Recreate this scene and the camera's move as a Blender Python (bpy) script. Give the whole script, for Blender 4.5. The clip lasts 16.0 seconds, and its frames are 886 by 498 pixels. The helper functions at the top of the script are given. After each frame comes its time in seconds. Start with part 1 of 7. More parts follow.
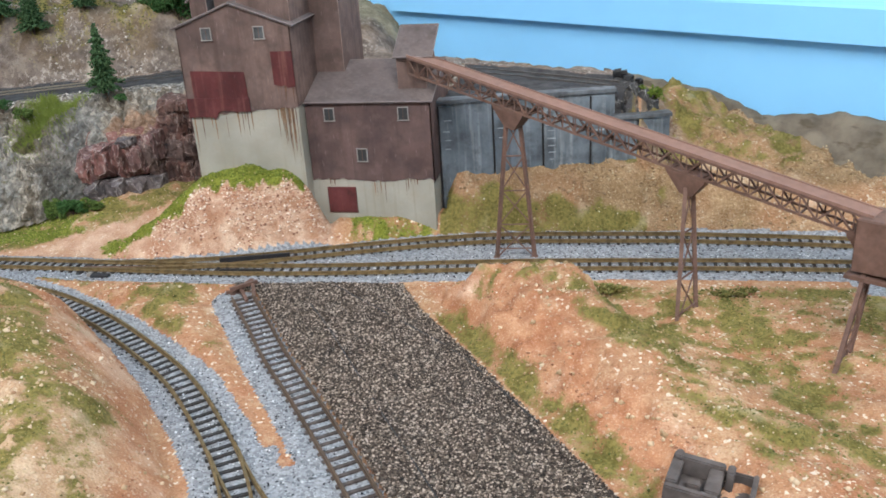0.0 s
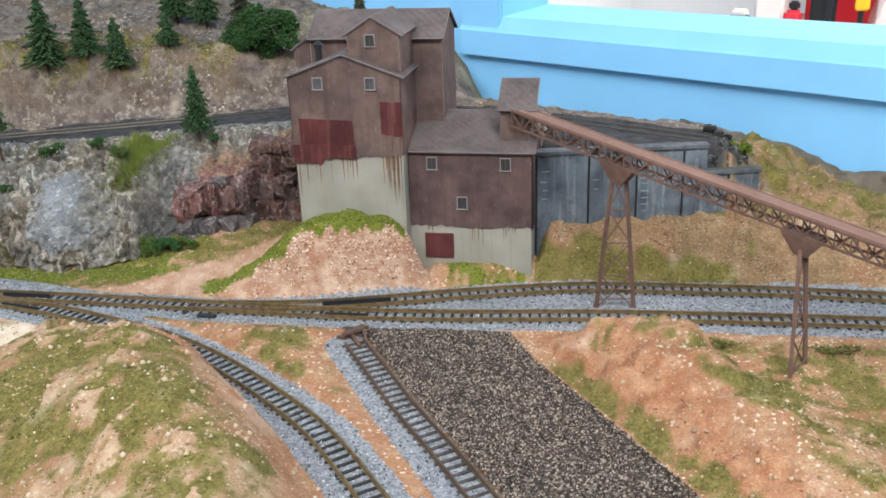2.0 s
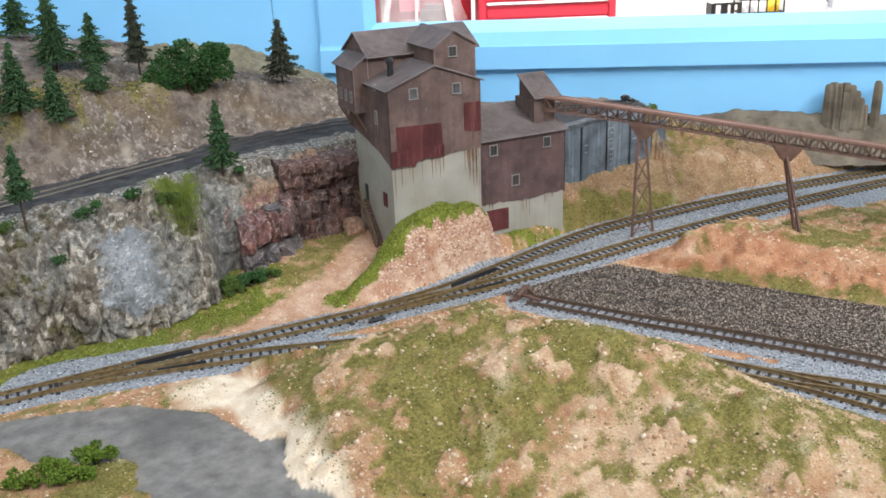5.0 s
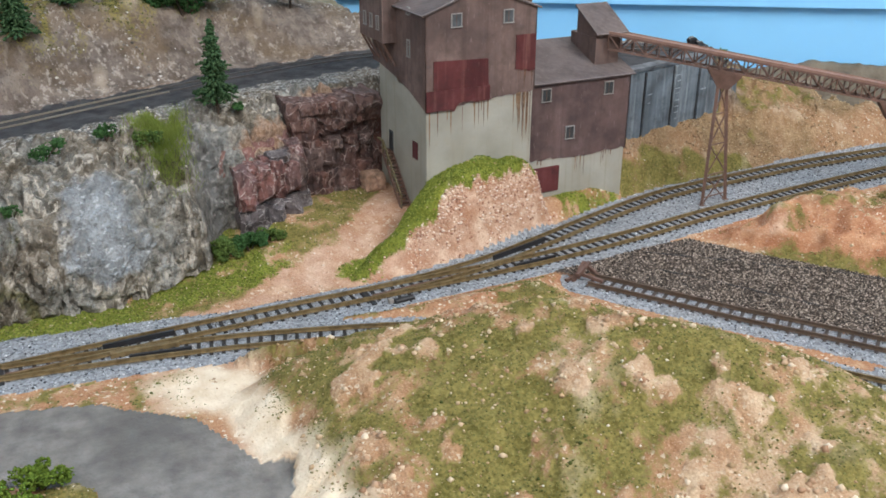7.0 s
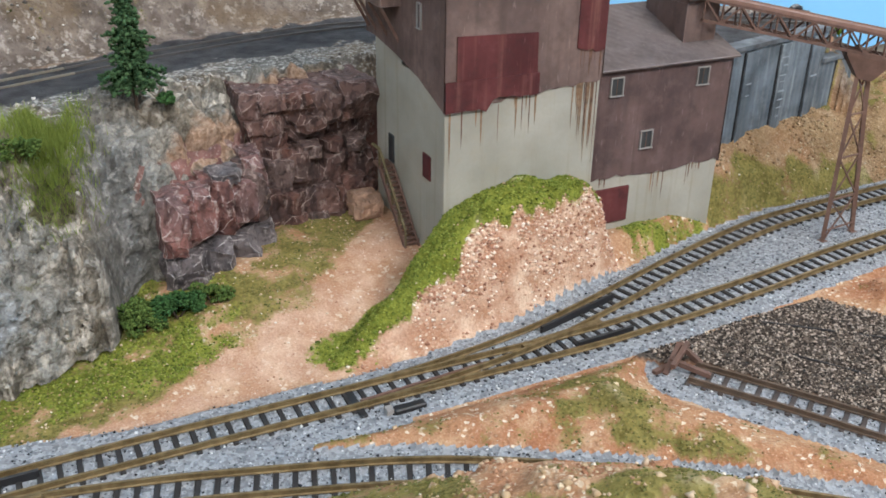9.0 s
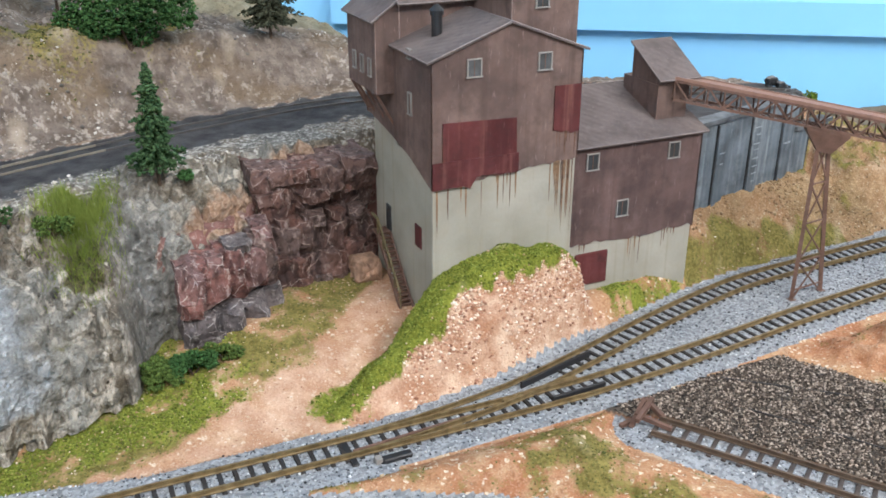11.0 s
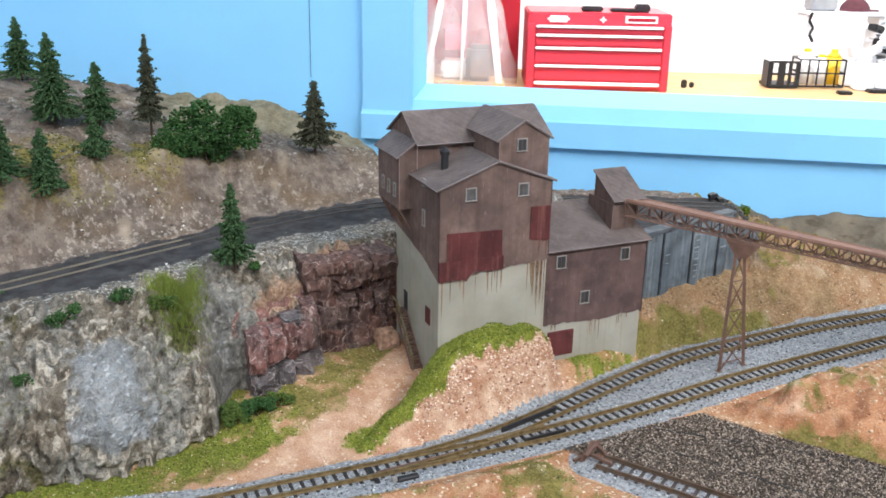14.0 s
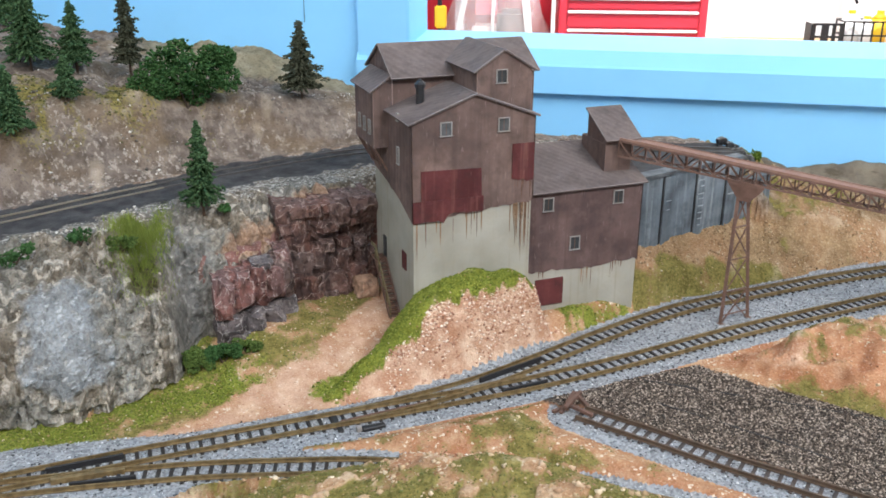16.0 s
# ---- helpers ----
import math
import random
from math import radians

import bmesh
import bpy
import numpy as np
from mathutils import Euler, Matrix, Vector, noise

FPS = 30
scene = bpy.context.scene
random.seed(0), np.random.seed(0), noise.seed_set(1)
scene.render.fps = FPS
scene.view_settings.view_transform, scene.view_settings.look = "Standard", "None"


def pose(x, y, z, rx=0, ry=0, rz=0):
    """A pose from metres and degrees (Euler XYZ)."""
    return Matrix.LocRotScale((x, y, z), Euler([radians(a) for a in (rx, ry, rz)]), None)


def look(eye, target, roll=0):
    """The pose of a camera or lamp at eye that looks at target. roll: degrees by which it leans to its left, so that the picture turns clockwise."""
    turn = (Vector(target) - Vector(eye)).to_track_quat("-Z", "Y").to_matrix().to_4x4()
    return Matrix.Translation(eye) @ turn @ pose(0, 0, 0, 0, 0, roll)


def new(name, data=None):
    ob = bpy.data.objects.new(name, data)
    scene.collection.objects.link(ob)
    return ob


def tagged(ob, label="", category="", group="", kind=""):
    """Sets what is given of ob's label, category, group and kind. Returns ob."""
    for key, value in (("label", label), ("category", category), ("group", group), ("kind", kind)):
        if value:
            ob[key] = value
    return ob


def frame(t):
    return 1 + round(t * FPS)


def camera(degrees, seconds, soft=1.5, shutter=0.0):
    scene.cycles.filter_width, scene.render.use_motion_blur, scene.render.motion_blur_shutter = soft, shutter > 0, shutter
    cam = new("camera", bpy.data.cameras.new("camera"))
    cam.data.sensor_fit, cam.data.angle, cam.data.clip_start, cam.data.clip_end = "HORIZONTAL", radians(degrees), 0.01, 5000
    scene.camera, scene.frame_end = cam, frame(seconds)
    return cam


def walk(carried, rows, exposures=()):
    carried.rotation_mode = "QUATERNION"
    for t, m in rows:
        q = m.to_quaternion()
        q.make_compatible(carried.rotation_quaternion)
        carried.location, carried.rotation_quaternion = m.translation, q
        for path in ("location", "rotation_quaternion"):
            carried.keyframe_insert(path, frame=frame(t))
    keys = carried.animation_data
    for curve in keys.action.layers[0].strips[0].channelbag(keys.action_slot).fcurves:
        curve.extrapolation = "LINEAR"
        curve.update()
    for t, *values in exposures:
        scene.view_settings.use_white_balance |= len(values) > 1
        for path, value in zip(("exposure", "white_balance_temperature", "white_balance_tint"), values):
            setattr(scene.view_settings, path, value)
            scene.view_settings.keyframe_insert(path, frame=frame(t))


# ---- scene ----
# A table-top railway in 1:160: all building dimensions below are in millimetres.
cam = camera(52.00, 16.0, soft=1.7)

PATH = [
    (0, (0.21986, -0.45880, 0.19029), (0.02543, 0.44355, -0.19437), -3.744),
    (0.5, (0.21427, -0.45895, 0.18967), (-0.00181, 0.44620, -0.17640), -4.093),
    (1, (0.20204, -0.46502, 0.19587), (-0.01073, 0.44593, -0.15756), -3.500),
    (1.5, (0.19057, -0.46813, 0.20206), (-0.01619, 0.44330, -0.15366), -2.656),
    (2, (0.16350, -0.47593, 0.21235), (-0.02241, 0.43623, -0.15290), -2.205),
    (2.5, (0.12863, -0.49338, 0.22244), (0.02309, 0.43095, -0.14429), -0.643),
    (3, (0.00973, -0.52025, 0.23292), (0.11937, 0.40222, -0.13725), -0.272),
    (3.5, (-0.11302, -0.53105, 0.22989), (0.17625, 0.35386, -0.13514), -0.827),
    (4, (-0.16911, -0.53188, 0.23806), (0.19694, 0.33860, -0.09100), -1.903),
    (4.5, (-0.20706, -0.51331, 0.22704), (0.18817, 0.33437, -0.12683), -2.465),
    (5, (-0.22489, -0.51001, 0.22633), (0.17422, 0.33485, -0.12993), -2.309),
    (5.2, (-0.23598, -0.50368, 0.22008), (0.16443, 0.34071, -0.13586), -1.717),
    (7.5, (-0.17585, -0.35818, 0.17867), (0.22302, 0.45650, -0.24229), 0.330),
    (8, (-0.14447, -0.29870, 0.15695), (0.24644, 0.51380, -0.27553), 0.456),
    (8.5, (-0.15463, -0.27138, 0.15687), (0.23541, 0.53795, -0.28229), 2.018),
    (9, (-0.14852, -0.26672, 0.16543), (0.24948, 0.53943, -0.27242), 0.905),
    (11.3, (-0.14709, -0.30964, 0.19590), (0.23035, 0.52889, -0.19705), 0.013),
    (11.5, (-0.14978, -0.31955, 0.20076), (0.23234, 0.52038, -0.18461), 0.255),
    (12, (-0.15249, -0.34247, 0.20849), (0.22891, 0.50549, -0.15960), 0.022),
    (12.5, (-0.17403, -0.36045, 0.21741), (0.19678, 0.49811, -0.13667), 0.833),
    (13, (-0.22088, -0.36150, 0.23456), (0.11232, 0.51019, -0.12480), 1.669),
    (13.5, (-0.21057, -0.38117, 0.23879), (0.12141, 0.49797, -0.10312), 1.395),
    (14, (-0.18892, -0.39902, 0.24032), (0.18877, 0.46721, -0.08678), 1.048),
    (14.5, (-0.17959, -0.38877, 0.23432), (0.19764, 0.47721, -0.09398), -0.441),
    (15, (-0.16219, -0.38283, 0.23680), (0.21154, 0.48456, -0.09175), -0.480),
    (15.5, (-0.15021, -0.38714, 0.22244), (0.20934, 0.48235, -0.11624), -0.458),
    (16, (-0.15066, -0.39288, 0.21547), (0.18140, 0.48166, -0.13796), 0.177),
]
walk(cam, [(t, look(eye, target, roll)) for t, eye, target, roll in PATH],
     [(0, 0.06), (2, 0.0), (5, 0.0), (7.5, -0.06), (8, -0.06), (9, 0.06), (11.5, 0.26), (13, 0.22), (13.5, 0.22), (14, 0.1), (14.5, 0.04), (15.5, 0.08), (16, 0.08)])

# ---- light: a fluorescent tube on the layout room's ceiling plus an unseen left fill, more in the workshop behind ----
world = bpy.data.worlds.new("world")
scene.world = world
world.use_nodes = True
bg = world.node_tree.nodes["Background"]
bg.inputs[0].default_value = (0.9, 0.95, 1.0, 1)
bg.inputs[1].default_value = 0.05
scene.view_settings.exposure = 0.0


def area_lamp(name, at, to, w, h, watts, colour=(1, 1, 1)):
    data = bpy.data.lights.new(name, "AREA")
    data.shape, data.size, data.size_y, data.energy, data.color = "RECTANGLE", w, h, watts, colour
    ob = new(name, data)
    ob.matrix_world = look(at, to)
    return ob


area_lamp("ceiling_tube_light", (0.55, -1.15, 1.33), (0.12, 0.05, 0.05), 1.25, 0.3, 48, (0.992, 0.977, 0.968))
# Unseen fill lamp, added to brighten the sides that face left.
area_lamp("ceiling_tube_light", (-0.85, -1.05, 1.33), (-0.1, 0.05, 0.05), 1.25, 0.3, 25, (0.992, 0.977, 0.968))
area_lamp("workshop_tube_light", (1.15, 1.15, 1.3), (1.3, 1.9, 0.0), 1.2, 0.5, 95, (1.0, 0.98, 0.97))


# ---- materials ----
class Mat:
    """A small helper to write node materials."""

    def __init__(self, name, rough=0.8, metal=0.0, spec=0.3):
        self.m = bpy.data.materials.new(name)
        self.m.use_nodes = True
        self.t = self.m.node_tree
        self.b = self.t.nodes["Principled BSDF"]
        self.b.inputs["Roughness"].default_value = rough
        self.b.inputs["Metallic"].default_value = metal
        self.b.inputs["Specular IOR Level"].default_value = spec
        self.co = self.node("ShaderNodeTexCoord").outputs["Object"]

    def node(self, kind, **ins):
        n = self.t.nodes.new(kind)
        for k, v in ins.items():
            self.put(n.inputs[k.replace("_", " ")], v)
        return n

    def put(self, socket, v):
        if isinstance(v, bpy.types.NodeSocket):
            self.t.links.new(v, socket)
        elif isinstance(v, tuple) and len(v) == 3 and socket.type == "RGBA":
            socket.default_value = (*v, 1)
        else:
            socket.default_value = v

    def stretch(self, sx, sy, sz):
        n = self.node("ShaderNodeMapping", Vector=self.co)
        n.inputs["Scale"].default_value = (sx, sy, sz)
        return n.outputs[0]

    def noise(self, scale, detail=3.0, rough=0.55, at=None):
        return self.node("ShaderNodeTexNoise", Vector=at or self.co, Scale=scale, Detail=detail, Roughness=rough).outputs["Fac"]

    def cells(self, scale, at=None, out="Distance"):
        return self.node("ShaderNodeTexVoronoi", Vector=at or self.co, Scale=scale).outputs[out]

    def ramp(self, fac, *stops):
        n = self.node("ShaderNodeValToRGB", Fac=fac)
        e = n.color_ramp.elements
        while len(e) < len(stops):
            e.new(0.5)
        for el, (p, c) in zip(e, stops):
            el.position = p
            el.color = (*c, 1) if isinstance(c, tuple) else (c, c, c, 1)
        return n.outputs["Color"]

    def mix(self, fac, a, b, blend="MIX"):
        n = self.t.nodes.new("ShaderNodeMix")
        n.data_type, n.blend_type = "RGBA", blend
        self.put(n.inputs[0], fac)
        self.put(n.inputs[6], a)
        self.put(n.inputs[7], b)
        return n.outputs[2]

    def math(self, op, a, b=0.0):
        n = self.t.nodes.new("ShaderNodeMath")
        n.operation = op
        n.use_clamp = op in ("MULTIPLY_ADD",)
        self.put(n.inputs[0], a)
        self.put(n.inputs[1], b)
        return n.outputs[0]

    def attr(self, name):
        n = self.node("ShaderNodeAttribute")
        n.attribute_name = name
        return n.outputs["Fac"]

    def random(self):
        return self.node("ShaderNodeObjectInfo").outputs["Random"]

    def island(self):
        return self.node("ShaderNodeNewGeometry").outputs["Random Per Island"]

    def colour(self, c):
        self.put(self.b.inputs["Base Color"], c)
        return self

    def bump(self, h, dist, strength=1.0):
        n = self.node("ShaderNodeBump", Height=h, Distance=dist, Strength=strength)
        self.t.links.new(n.outputs[0], self.b.inputs["Normal"])
        return self


def plain(name, c, rough=0.7, metal=0.0, vary=0.15, scale=300.0, bump=0.0):
    """Paint, metal or plastic with a slight unevenness at two scales."""
    m = Mat(name, rough, metal)
    dark = tuple(v * (1 - vary) for v in c)
    light = tuple(min(1, v * (1 + vary)) for v in c)
    f = m.math("ADD", m.math("MULTIPLY", m.noise(scale), 0.5), m.math("MULTIPLY", m.noise(scale * 0.12), 0.5))
    m.colour(m.ramp(f, (0.35, dark), (0.65, light)))
    if bump:
        m.bump(m.noise(scale * 2), bump)
    return m.m


def siding(name, low, high, streak, amount=0.4):
    """Weathered sheet siding: fine upright ribs, rain streaks, blotches."""
    m = Mat(name, 0.85)
    blot = m.noise(45.0, 4.0)
    fine = m.noise(520.0, 2.0)
    runs = m.noise(1.0, 3.0, at=m.stretch(320, 320, 14))
    c = m.mix(m.ramp(blot, (0.35, 0.0), (0.7, 1.0)), low, high)
    c = m.mix(m.math("MULTIPLY", m.ramp(runs, (0.52, 0.0), (0.72, 1.0)), amount), c, streak)
    grime = m.noise(105.0, 6.0, 0.68)
    c = m.mix(m.math("MULTIPLY", m.ramp(grime, (0.50, 0.0), (0.66, 1.0)), 0.55), c, tuple(v * 0.5 + 0.008 for v in low))
    c = m.mix(m.math("MULTIPLY", m.ramp(grime, (0.30, 1.0), (0.44, 0.0)), 0.35), c, tuple(v * 1.15 + 0.03 for v in high))
    wear = m.noise(1.0, 3.0, at=m.stretch(900, 900, 160))
    c = m.mix(m.math("MULTIPLY", m.ramp(wear, (0.66, 0.0), (0.72, 1.0)), 0.4), c, tuple(v * 1.2 + 0.06 for v in high))
    c = m.mix(m.math("MULTIPLY", fine, 0.25), c, tuple(v * 0.55 for v in low))
    c = m.mix(m.math("MULTIPLY", m.attr("worn"), m.ramp(grime, (0.40, 0.15), (0.58, 0.7))), c, tuple(v * 1.3 + 0.10 for v in high))
    m.colour(c)
    n = m.node("ShaderNodeTexWave", Vector=m.stretch(1, 1, 0), Scale=130.0, Distortion=0.4)
    n.bands_direction = "DIAGONAL"
    m.bump(m.math("ADD", n.outputs["Fac"], m.math("MULTIPLY", fine, 0.6)), 0.00018, 0.6)
    return m.m


def concrete(name):
    m = Mat(name, 0.9)
    c = m.mix(m.ramp(m.noise(38.0, 5.0), (0.35, 0.0), (0.7, 1.0)), (0.245, 0.232, 0.192), (0.365, 0.348, 0.298))
    c = m.mix(m.math("MULTIPLY", m.ramp(m.noise(150.0, 4.0), (0.50, 0.0), (0.70, 1.0)), 0.35), c, (0.27, 0.235, 0.17))
    runs = m.noise(1.0, 4.0, at=m.stretch(420, 420, 12))
    c = m.mix(m.math("MULTIPLY", m.ramp(runs, (0.56, 0.0), (0.72, 1.0)), 0.35), c, (0.19, 0.15, 0.10))
    c = m.mix(m.math("MULTIPLY", m.noise(900.0, 2.0), 0.2), c, (0.22, 0.21, 0.18))
    m.colour(c).bump(m.noise(700.0), 0.0001, 0.6)
    return m.m


def ground_paint(name):
    """Scenery: stained plaster with soil, turf, rock, ballast, coal, tarmac by what was sprinkled where."""
    m = Mat(name, 0.95, spec=0.1)
    n1, n2, n3 = m.noise(22.0, 5.0), m.noise(110.0, 4.0), m.noise(620.0, 3.0)
    grit = m.cells(850.0, out="Color")
    gritv = m.node("ShaderNodeSeparateColor", Color=grit).outputs[0]
    soil = m.mix(m.ramp(n1, (0.36, 0.0), (0.64, 1.0)), (0.335, 0.150, 0.080), (0.41, 0.235, 0.130))
    soil = m.mix(m.ramp(n2, (0.48, 0.0), (0.74, 1.0)), soil, (0.50, 0.345, 0.215))
    soil = m.mix(m.math("MULTIPLY", m.ramp(n3, (0.32, 1.0), (0.5, 0.0)), 0.55), soil, (0.20, 0.085, 0.042))
    soil = m.mix(m.ramp(gritv, (0.93, 0.0), (0.95, 1.0)), soil, (0.62, 0.52, 0.40))
    scar = m.mix(m.ramp(n2, (0.35, 0.0), (0.68, 1.0)), (0.32, 0.13, 0.066), (0.50, 0.265, 0.148))
    scar = m.mix(m.ramp(n1, (0.56, 0.0), (0.68, 1.0)), scar, (0.62, 0.44, 0.32))
    soil = m.mix(m.math("MULTIPLY", m.attr("scar"), 0.8), soil, scar)
    pale = m.mix(m.ramp(n2, (0.35, 0.0), (0.65, 1.0)), (0.43, 0.235, 0.16), (0.66, 0.48, 0.355))
    soil = m.mix(m.math("MULTIPLY", m.attr("pale"), m.ramp(n2, (0.35, 0.35), (0.6, 0.9))), soil, pale)
    dirt = m.mix(m.ramp(n2, (0.35, 0.0), (0.68, 1.0)), (0.42, 0.255, 0.175), (0.56, 0.38, 0.275))
    soil = m.mix(m.math("MULTIPLY", m.attr("path"), 0.85), soil, dirt)
    tan = m.mix(m.ramp(n2, (0.3, 0.0), (0.7, 1.0)), (0.195, 0.124, 0.064), (0.325, 0.222, 0.122))
    tan = m.mix(m.ramp(n1, (0.50, 0.0), (0.66, 0.8)), tan, (0.29, 0.175, 0.095))
    tan = m.mix(m.math("MULTIPLY", m.ramp(n3, (0.34, 1.0), (0.48, 0.0)), 0.55), tan, (0.14, 0.085, 0.04))
    tan = m.mix(m.math("MULTIPLY", m.ramp(n3, (0.60, 0.0), (0.72, 1.0)), 0.5), tan, (0.56, 0.43, 0.27))
    c = m.mix(m.attr("tan"), soil, tan)
    cream = m.mix(m.ramp(n2, (0.35, 0.0), (0.65, 1.0)), (0.43, 0.285, 0.175), (0.58, 0.44, 0.30))
    c = m.mix(m.attr("cream"), c, cream)
    n4 = m.noise(1500.0, 2.0)
    c = m.mix(m.math("MULTIPLY", m.ramp(n4, (0.34, 1.0), (0.48, 0.0)), 0.28), c, (0.17, 0.085, 0.045))
    c = m.mix(m.math("MULTIPLY", m.ramp(n4, (0.58, 0.0), (0.70, 1.0)), 0.40), c, (0.66, 0.52, 0.39))
    hill = m.mix(m.ramp(n2, (0.35, 0.0), (0.66, 1.0)), (0.088, 0.070, 0.058), (0.215, 0.175, 0.148))
    hill = m.mix(m.math("MULTIPLY", m.ramp(n1, (0.48, 0.0), (0.62, 1.0)), 0.6), hill, (0.160, 0.112, 0.068))
    crust = m.noise(1.0, 5.0, 0.65, at=m.stretch(330, 330, 150))
    hill = m.mix(m.math("MULTIPLY", m.ramp(crust, (0.53, 0.0), (0.61, 1.0)), m.ramp(m.noise(26.0, 2.0), (0.42, 0.15), (0.58, 0.6))), hill, (0.43, 0.38, 0.335))
    far = m.mix(m.ramp(n2, (0.35, 0.0), (0.65, 1.0)), (0.165, 0.142, 0.094), (0.27, 0.238, 0.165))
    hill = m.mix(m.attr("far"), hill, far)
    hill = m.mix(m.math("MULTIPLY", m.ramp(n3, (0.32, 1.0), (0.46, 0.0)), 0.55), hill, (0.075, 0.058, 0.045))
    c = m.mix(m.attr("upland"), c, hill)
    rock = m.mix(m.ramp(n2, (0.32, 0.0), (0.68, 1.0)), (0.07, 0.066, 0.06), (0.24, 0.23, 0.21))
    rock = m.mix(m.ramp(n1, (0.46, 0.0), (0.60, 1.0)), rock, (0.17, 0.135, 0.10), "MIX")
    rock = m.mix(m.math("MULTIPLY", m.ramp(n3, (0.52, 0.0), (0.62, 1.0)), 0.6), rock, (0.55, 0.53, 0.49))
    rock = m.mix(m.math("MULTIPLY", m.ramp(n3, (0.36, 1.0), (0.46, 0.0)), 0.75), rock, (0.075, 0.07, 0.062))
    c = m.mix(m.attr("rock"), c, rock)
    slide = m.mix(m.ramp(n3, (0.35, 0.0), (0.65, 1.0)), (0.30, 0.31, 0.32), (0.56, 0.575, 0.59))
    c = m.mix(m.attr("slide"), c, slide)
    red = m.mix(m.ramp(n2, (0.3, 0.0), (0.7, 1.0)), (0.10, 0.055, 0.05), (0.27, 0.135, 0.115))
    red = m.mix(m.math("MULTIPLY", m.ramp(n3, (0.56, 0.0), (0.66, 1.0)), 0.5), red, (0.5, 0.42, 0.38))
    c = m.mix(m.attr("red"), c, red)
    turfv = m.math("ADD", m.math("MULTIPLY", n3, 0.6), m.math("MULTIPLY", n2, 0.4))
    turf = m.mix(m.ramp(turfv, (0.38, 0.0), (0.62, 1.0)), (0.095, 0.085, 0.022), (0.235, 0.195, 0.065))
    edge = m.math("ADD", m.attr("turf"), m.math("MULTIPLY", m.math("SUBTRACT", n3, 0.5), 1.1))
    c = m.mix(m.ramp(edge, (0.30, 0.0), (0.72, 1.0)), c, turf)
    lush = m.mix(m.ramp(turfv, (0.38, 0.0), (0.62, 1.0)), (0.085, 0.10, 0.014), (0.21, 0.23, 0.04))
    edge = m.math("ADD", m.attr("lush"), m.math("MULTIPLY", m.math("SUBTRACT", n3, 0.5), 0.9))
    c = m.mix(m.ramp(edge, (0.34, 0.0), (0.72, 1.0)), c, lush)
    tar = m.mix(m.ramp(n2, (0.3, 0.0), (0.7, 1.0)), (0.12, 0.113, 0.105), (0.235, 0.222, 0.205))
    tar = m.mix(m.ramp(n1, (0.45, 0.0), (0.62, 0.7)), tar, (0.10, 0.095, 0.09))
    edge = m.math("ADD", m.attr("tar"), m.math("MULTIPLY", m.math("SUBTRACT", n2, 0.5), 0.9))
    c = m.mix(m.ramp(edge, (0.42, 0.0), (0.58, 1.0)), c, tar)
    chalk = m.mix(m.ramp(n2, (0.3, 0.0), (0.7, 1.0)), (0.58, 0.45, 0.31), (0.76, 0.66, 0.52))
    c = m.mix(m.attr("chalk"), c, chalk)
    cinder = m.mix(m.ramp(n2, (0.3, 0.0), (0.75, 1.0)), (0.03, 0.03, 0.033), (0.085, 0.083, 0.085))
    edge = m.math("ADD", m.attr("cinder"), m.math("MULTIPLY", m.math("SUBTRACT", n2, 0.5), 1.0))
    c = m.mix(m.ramp(edge, (0.35, 0.0), (0.65, 1.0)), c, cinder)
    bal = m.mix(m.ramp(gritv, (0.1, 0.0), (0.9, 1.0)), (0.165, 0.175, 0.19), (0.32, 0.335, 0.355))
    edge = m.math("ADD", m.attr("ballast"), m.math("MULTIPLY", m.math("SUBTRACT", n3, 0.5), 0.5))
    c = m.mix(m.ramp(edge, (0.45, 0.0), (0.55, 1.0)), c, bal)
    coal = m.mix(m.ramp(gritv, (0.2, 0.0), (0.85, 1.0)), (0.022, 0.019, 0.017), (0.11, 0.094, 0.08))
    c = m.mix(m.attr("coal"), c, coal)
    m.colour(c)
    m.bump(m.math("ADD", m.math("MULTIPLY", n3, 0.8), m.math("MULTIPLY", m.cells(850.0), 0.5)), 0.0008, 0.8)
    return m.m


def grains(name, *stops, rough=0.9):
    """Loose grains, each with its own shade."""
    m = Mat(name, rough, spec=0.15)
    m.colour(m.ramp(m.island(), *stops))
    return m.m


def leafy(name, dark, light):
    m = Mat(name, 0.9, spec=0.1)
    f = m.math("ADD", m.math("MULTIPLY", m.island(), 0.6), m.math("MULTIPLY", m.noise(500.0), 0.4))
    m.colour(m.ramp(f, (0.15, dark), (0.85, light)))
    return m.m


M_ground = ground_paint("scenery_ground")
M_brown = siding("brown_siding", (0.100, 0.066, 0.058), (0.195, 0.130, 0.110), (0.075, 0.048, 0.042), 0.6)
M_annex = siding("dark_red_brown_siding", (0.078, 0.049, 0.046), (0.148, 0.094, 0.085), (0.060, 0.038, 0.036), 0.55)
M_rust = siding("red_oxide_sheet", (0.062, 0.014, 0.015), (0.118, 0.030, 0.030), (0.185, 0.080, 0.065), 0.75)
M_roof = siding("weathered_roof", (0.098, 0.078, 0.075), (0.172, 0.137, 0.13), (0.195, 0.158, 0.148), 0.3)
M_conc = concrete("stained_concrete")
M_stain = plain("rust_stain", (0.120, 0.064, 0.045), 0.9, vary=0.5, scale=500)
M_ochre = plain("ochre_rust_stain", (0.190, 0.118, 0.070), 0.9, vary=0.5, scale=500)
M_trim = plain("pale_window_frame", (0.245, 0.23, 0.215), 0.7)
M_pane = plain("dark_window_pane", (0.035, 0.038, 0.04), 0.4)
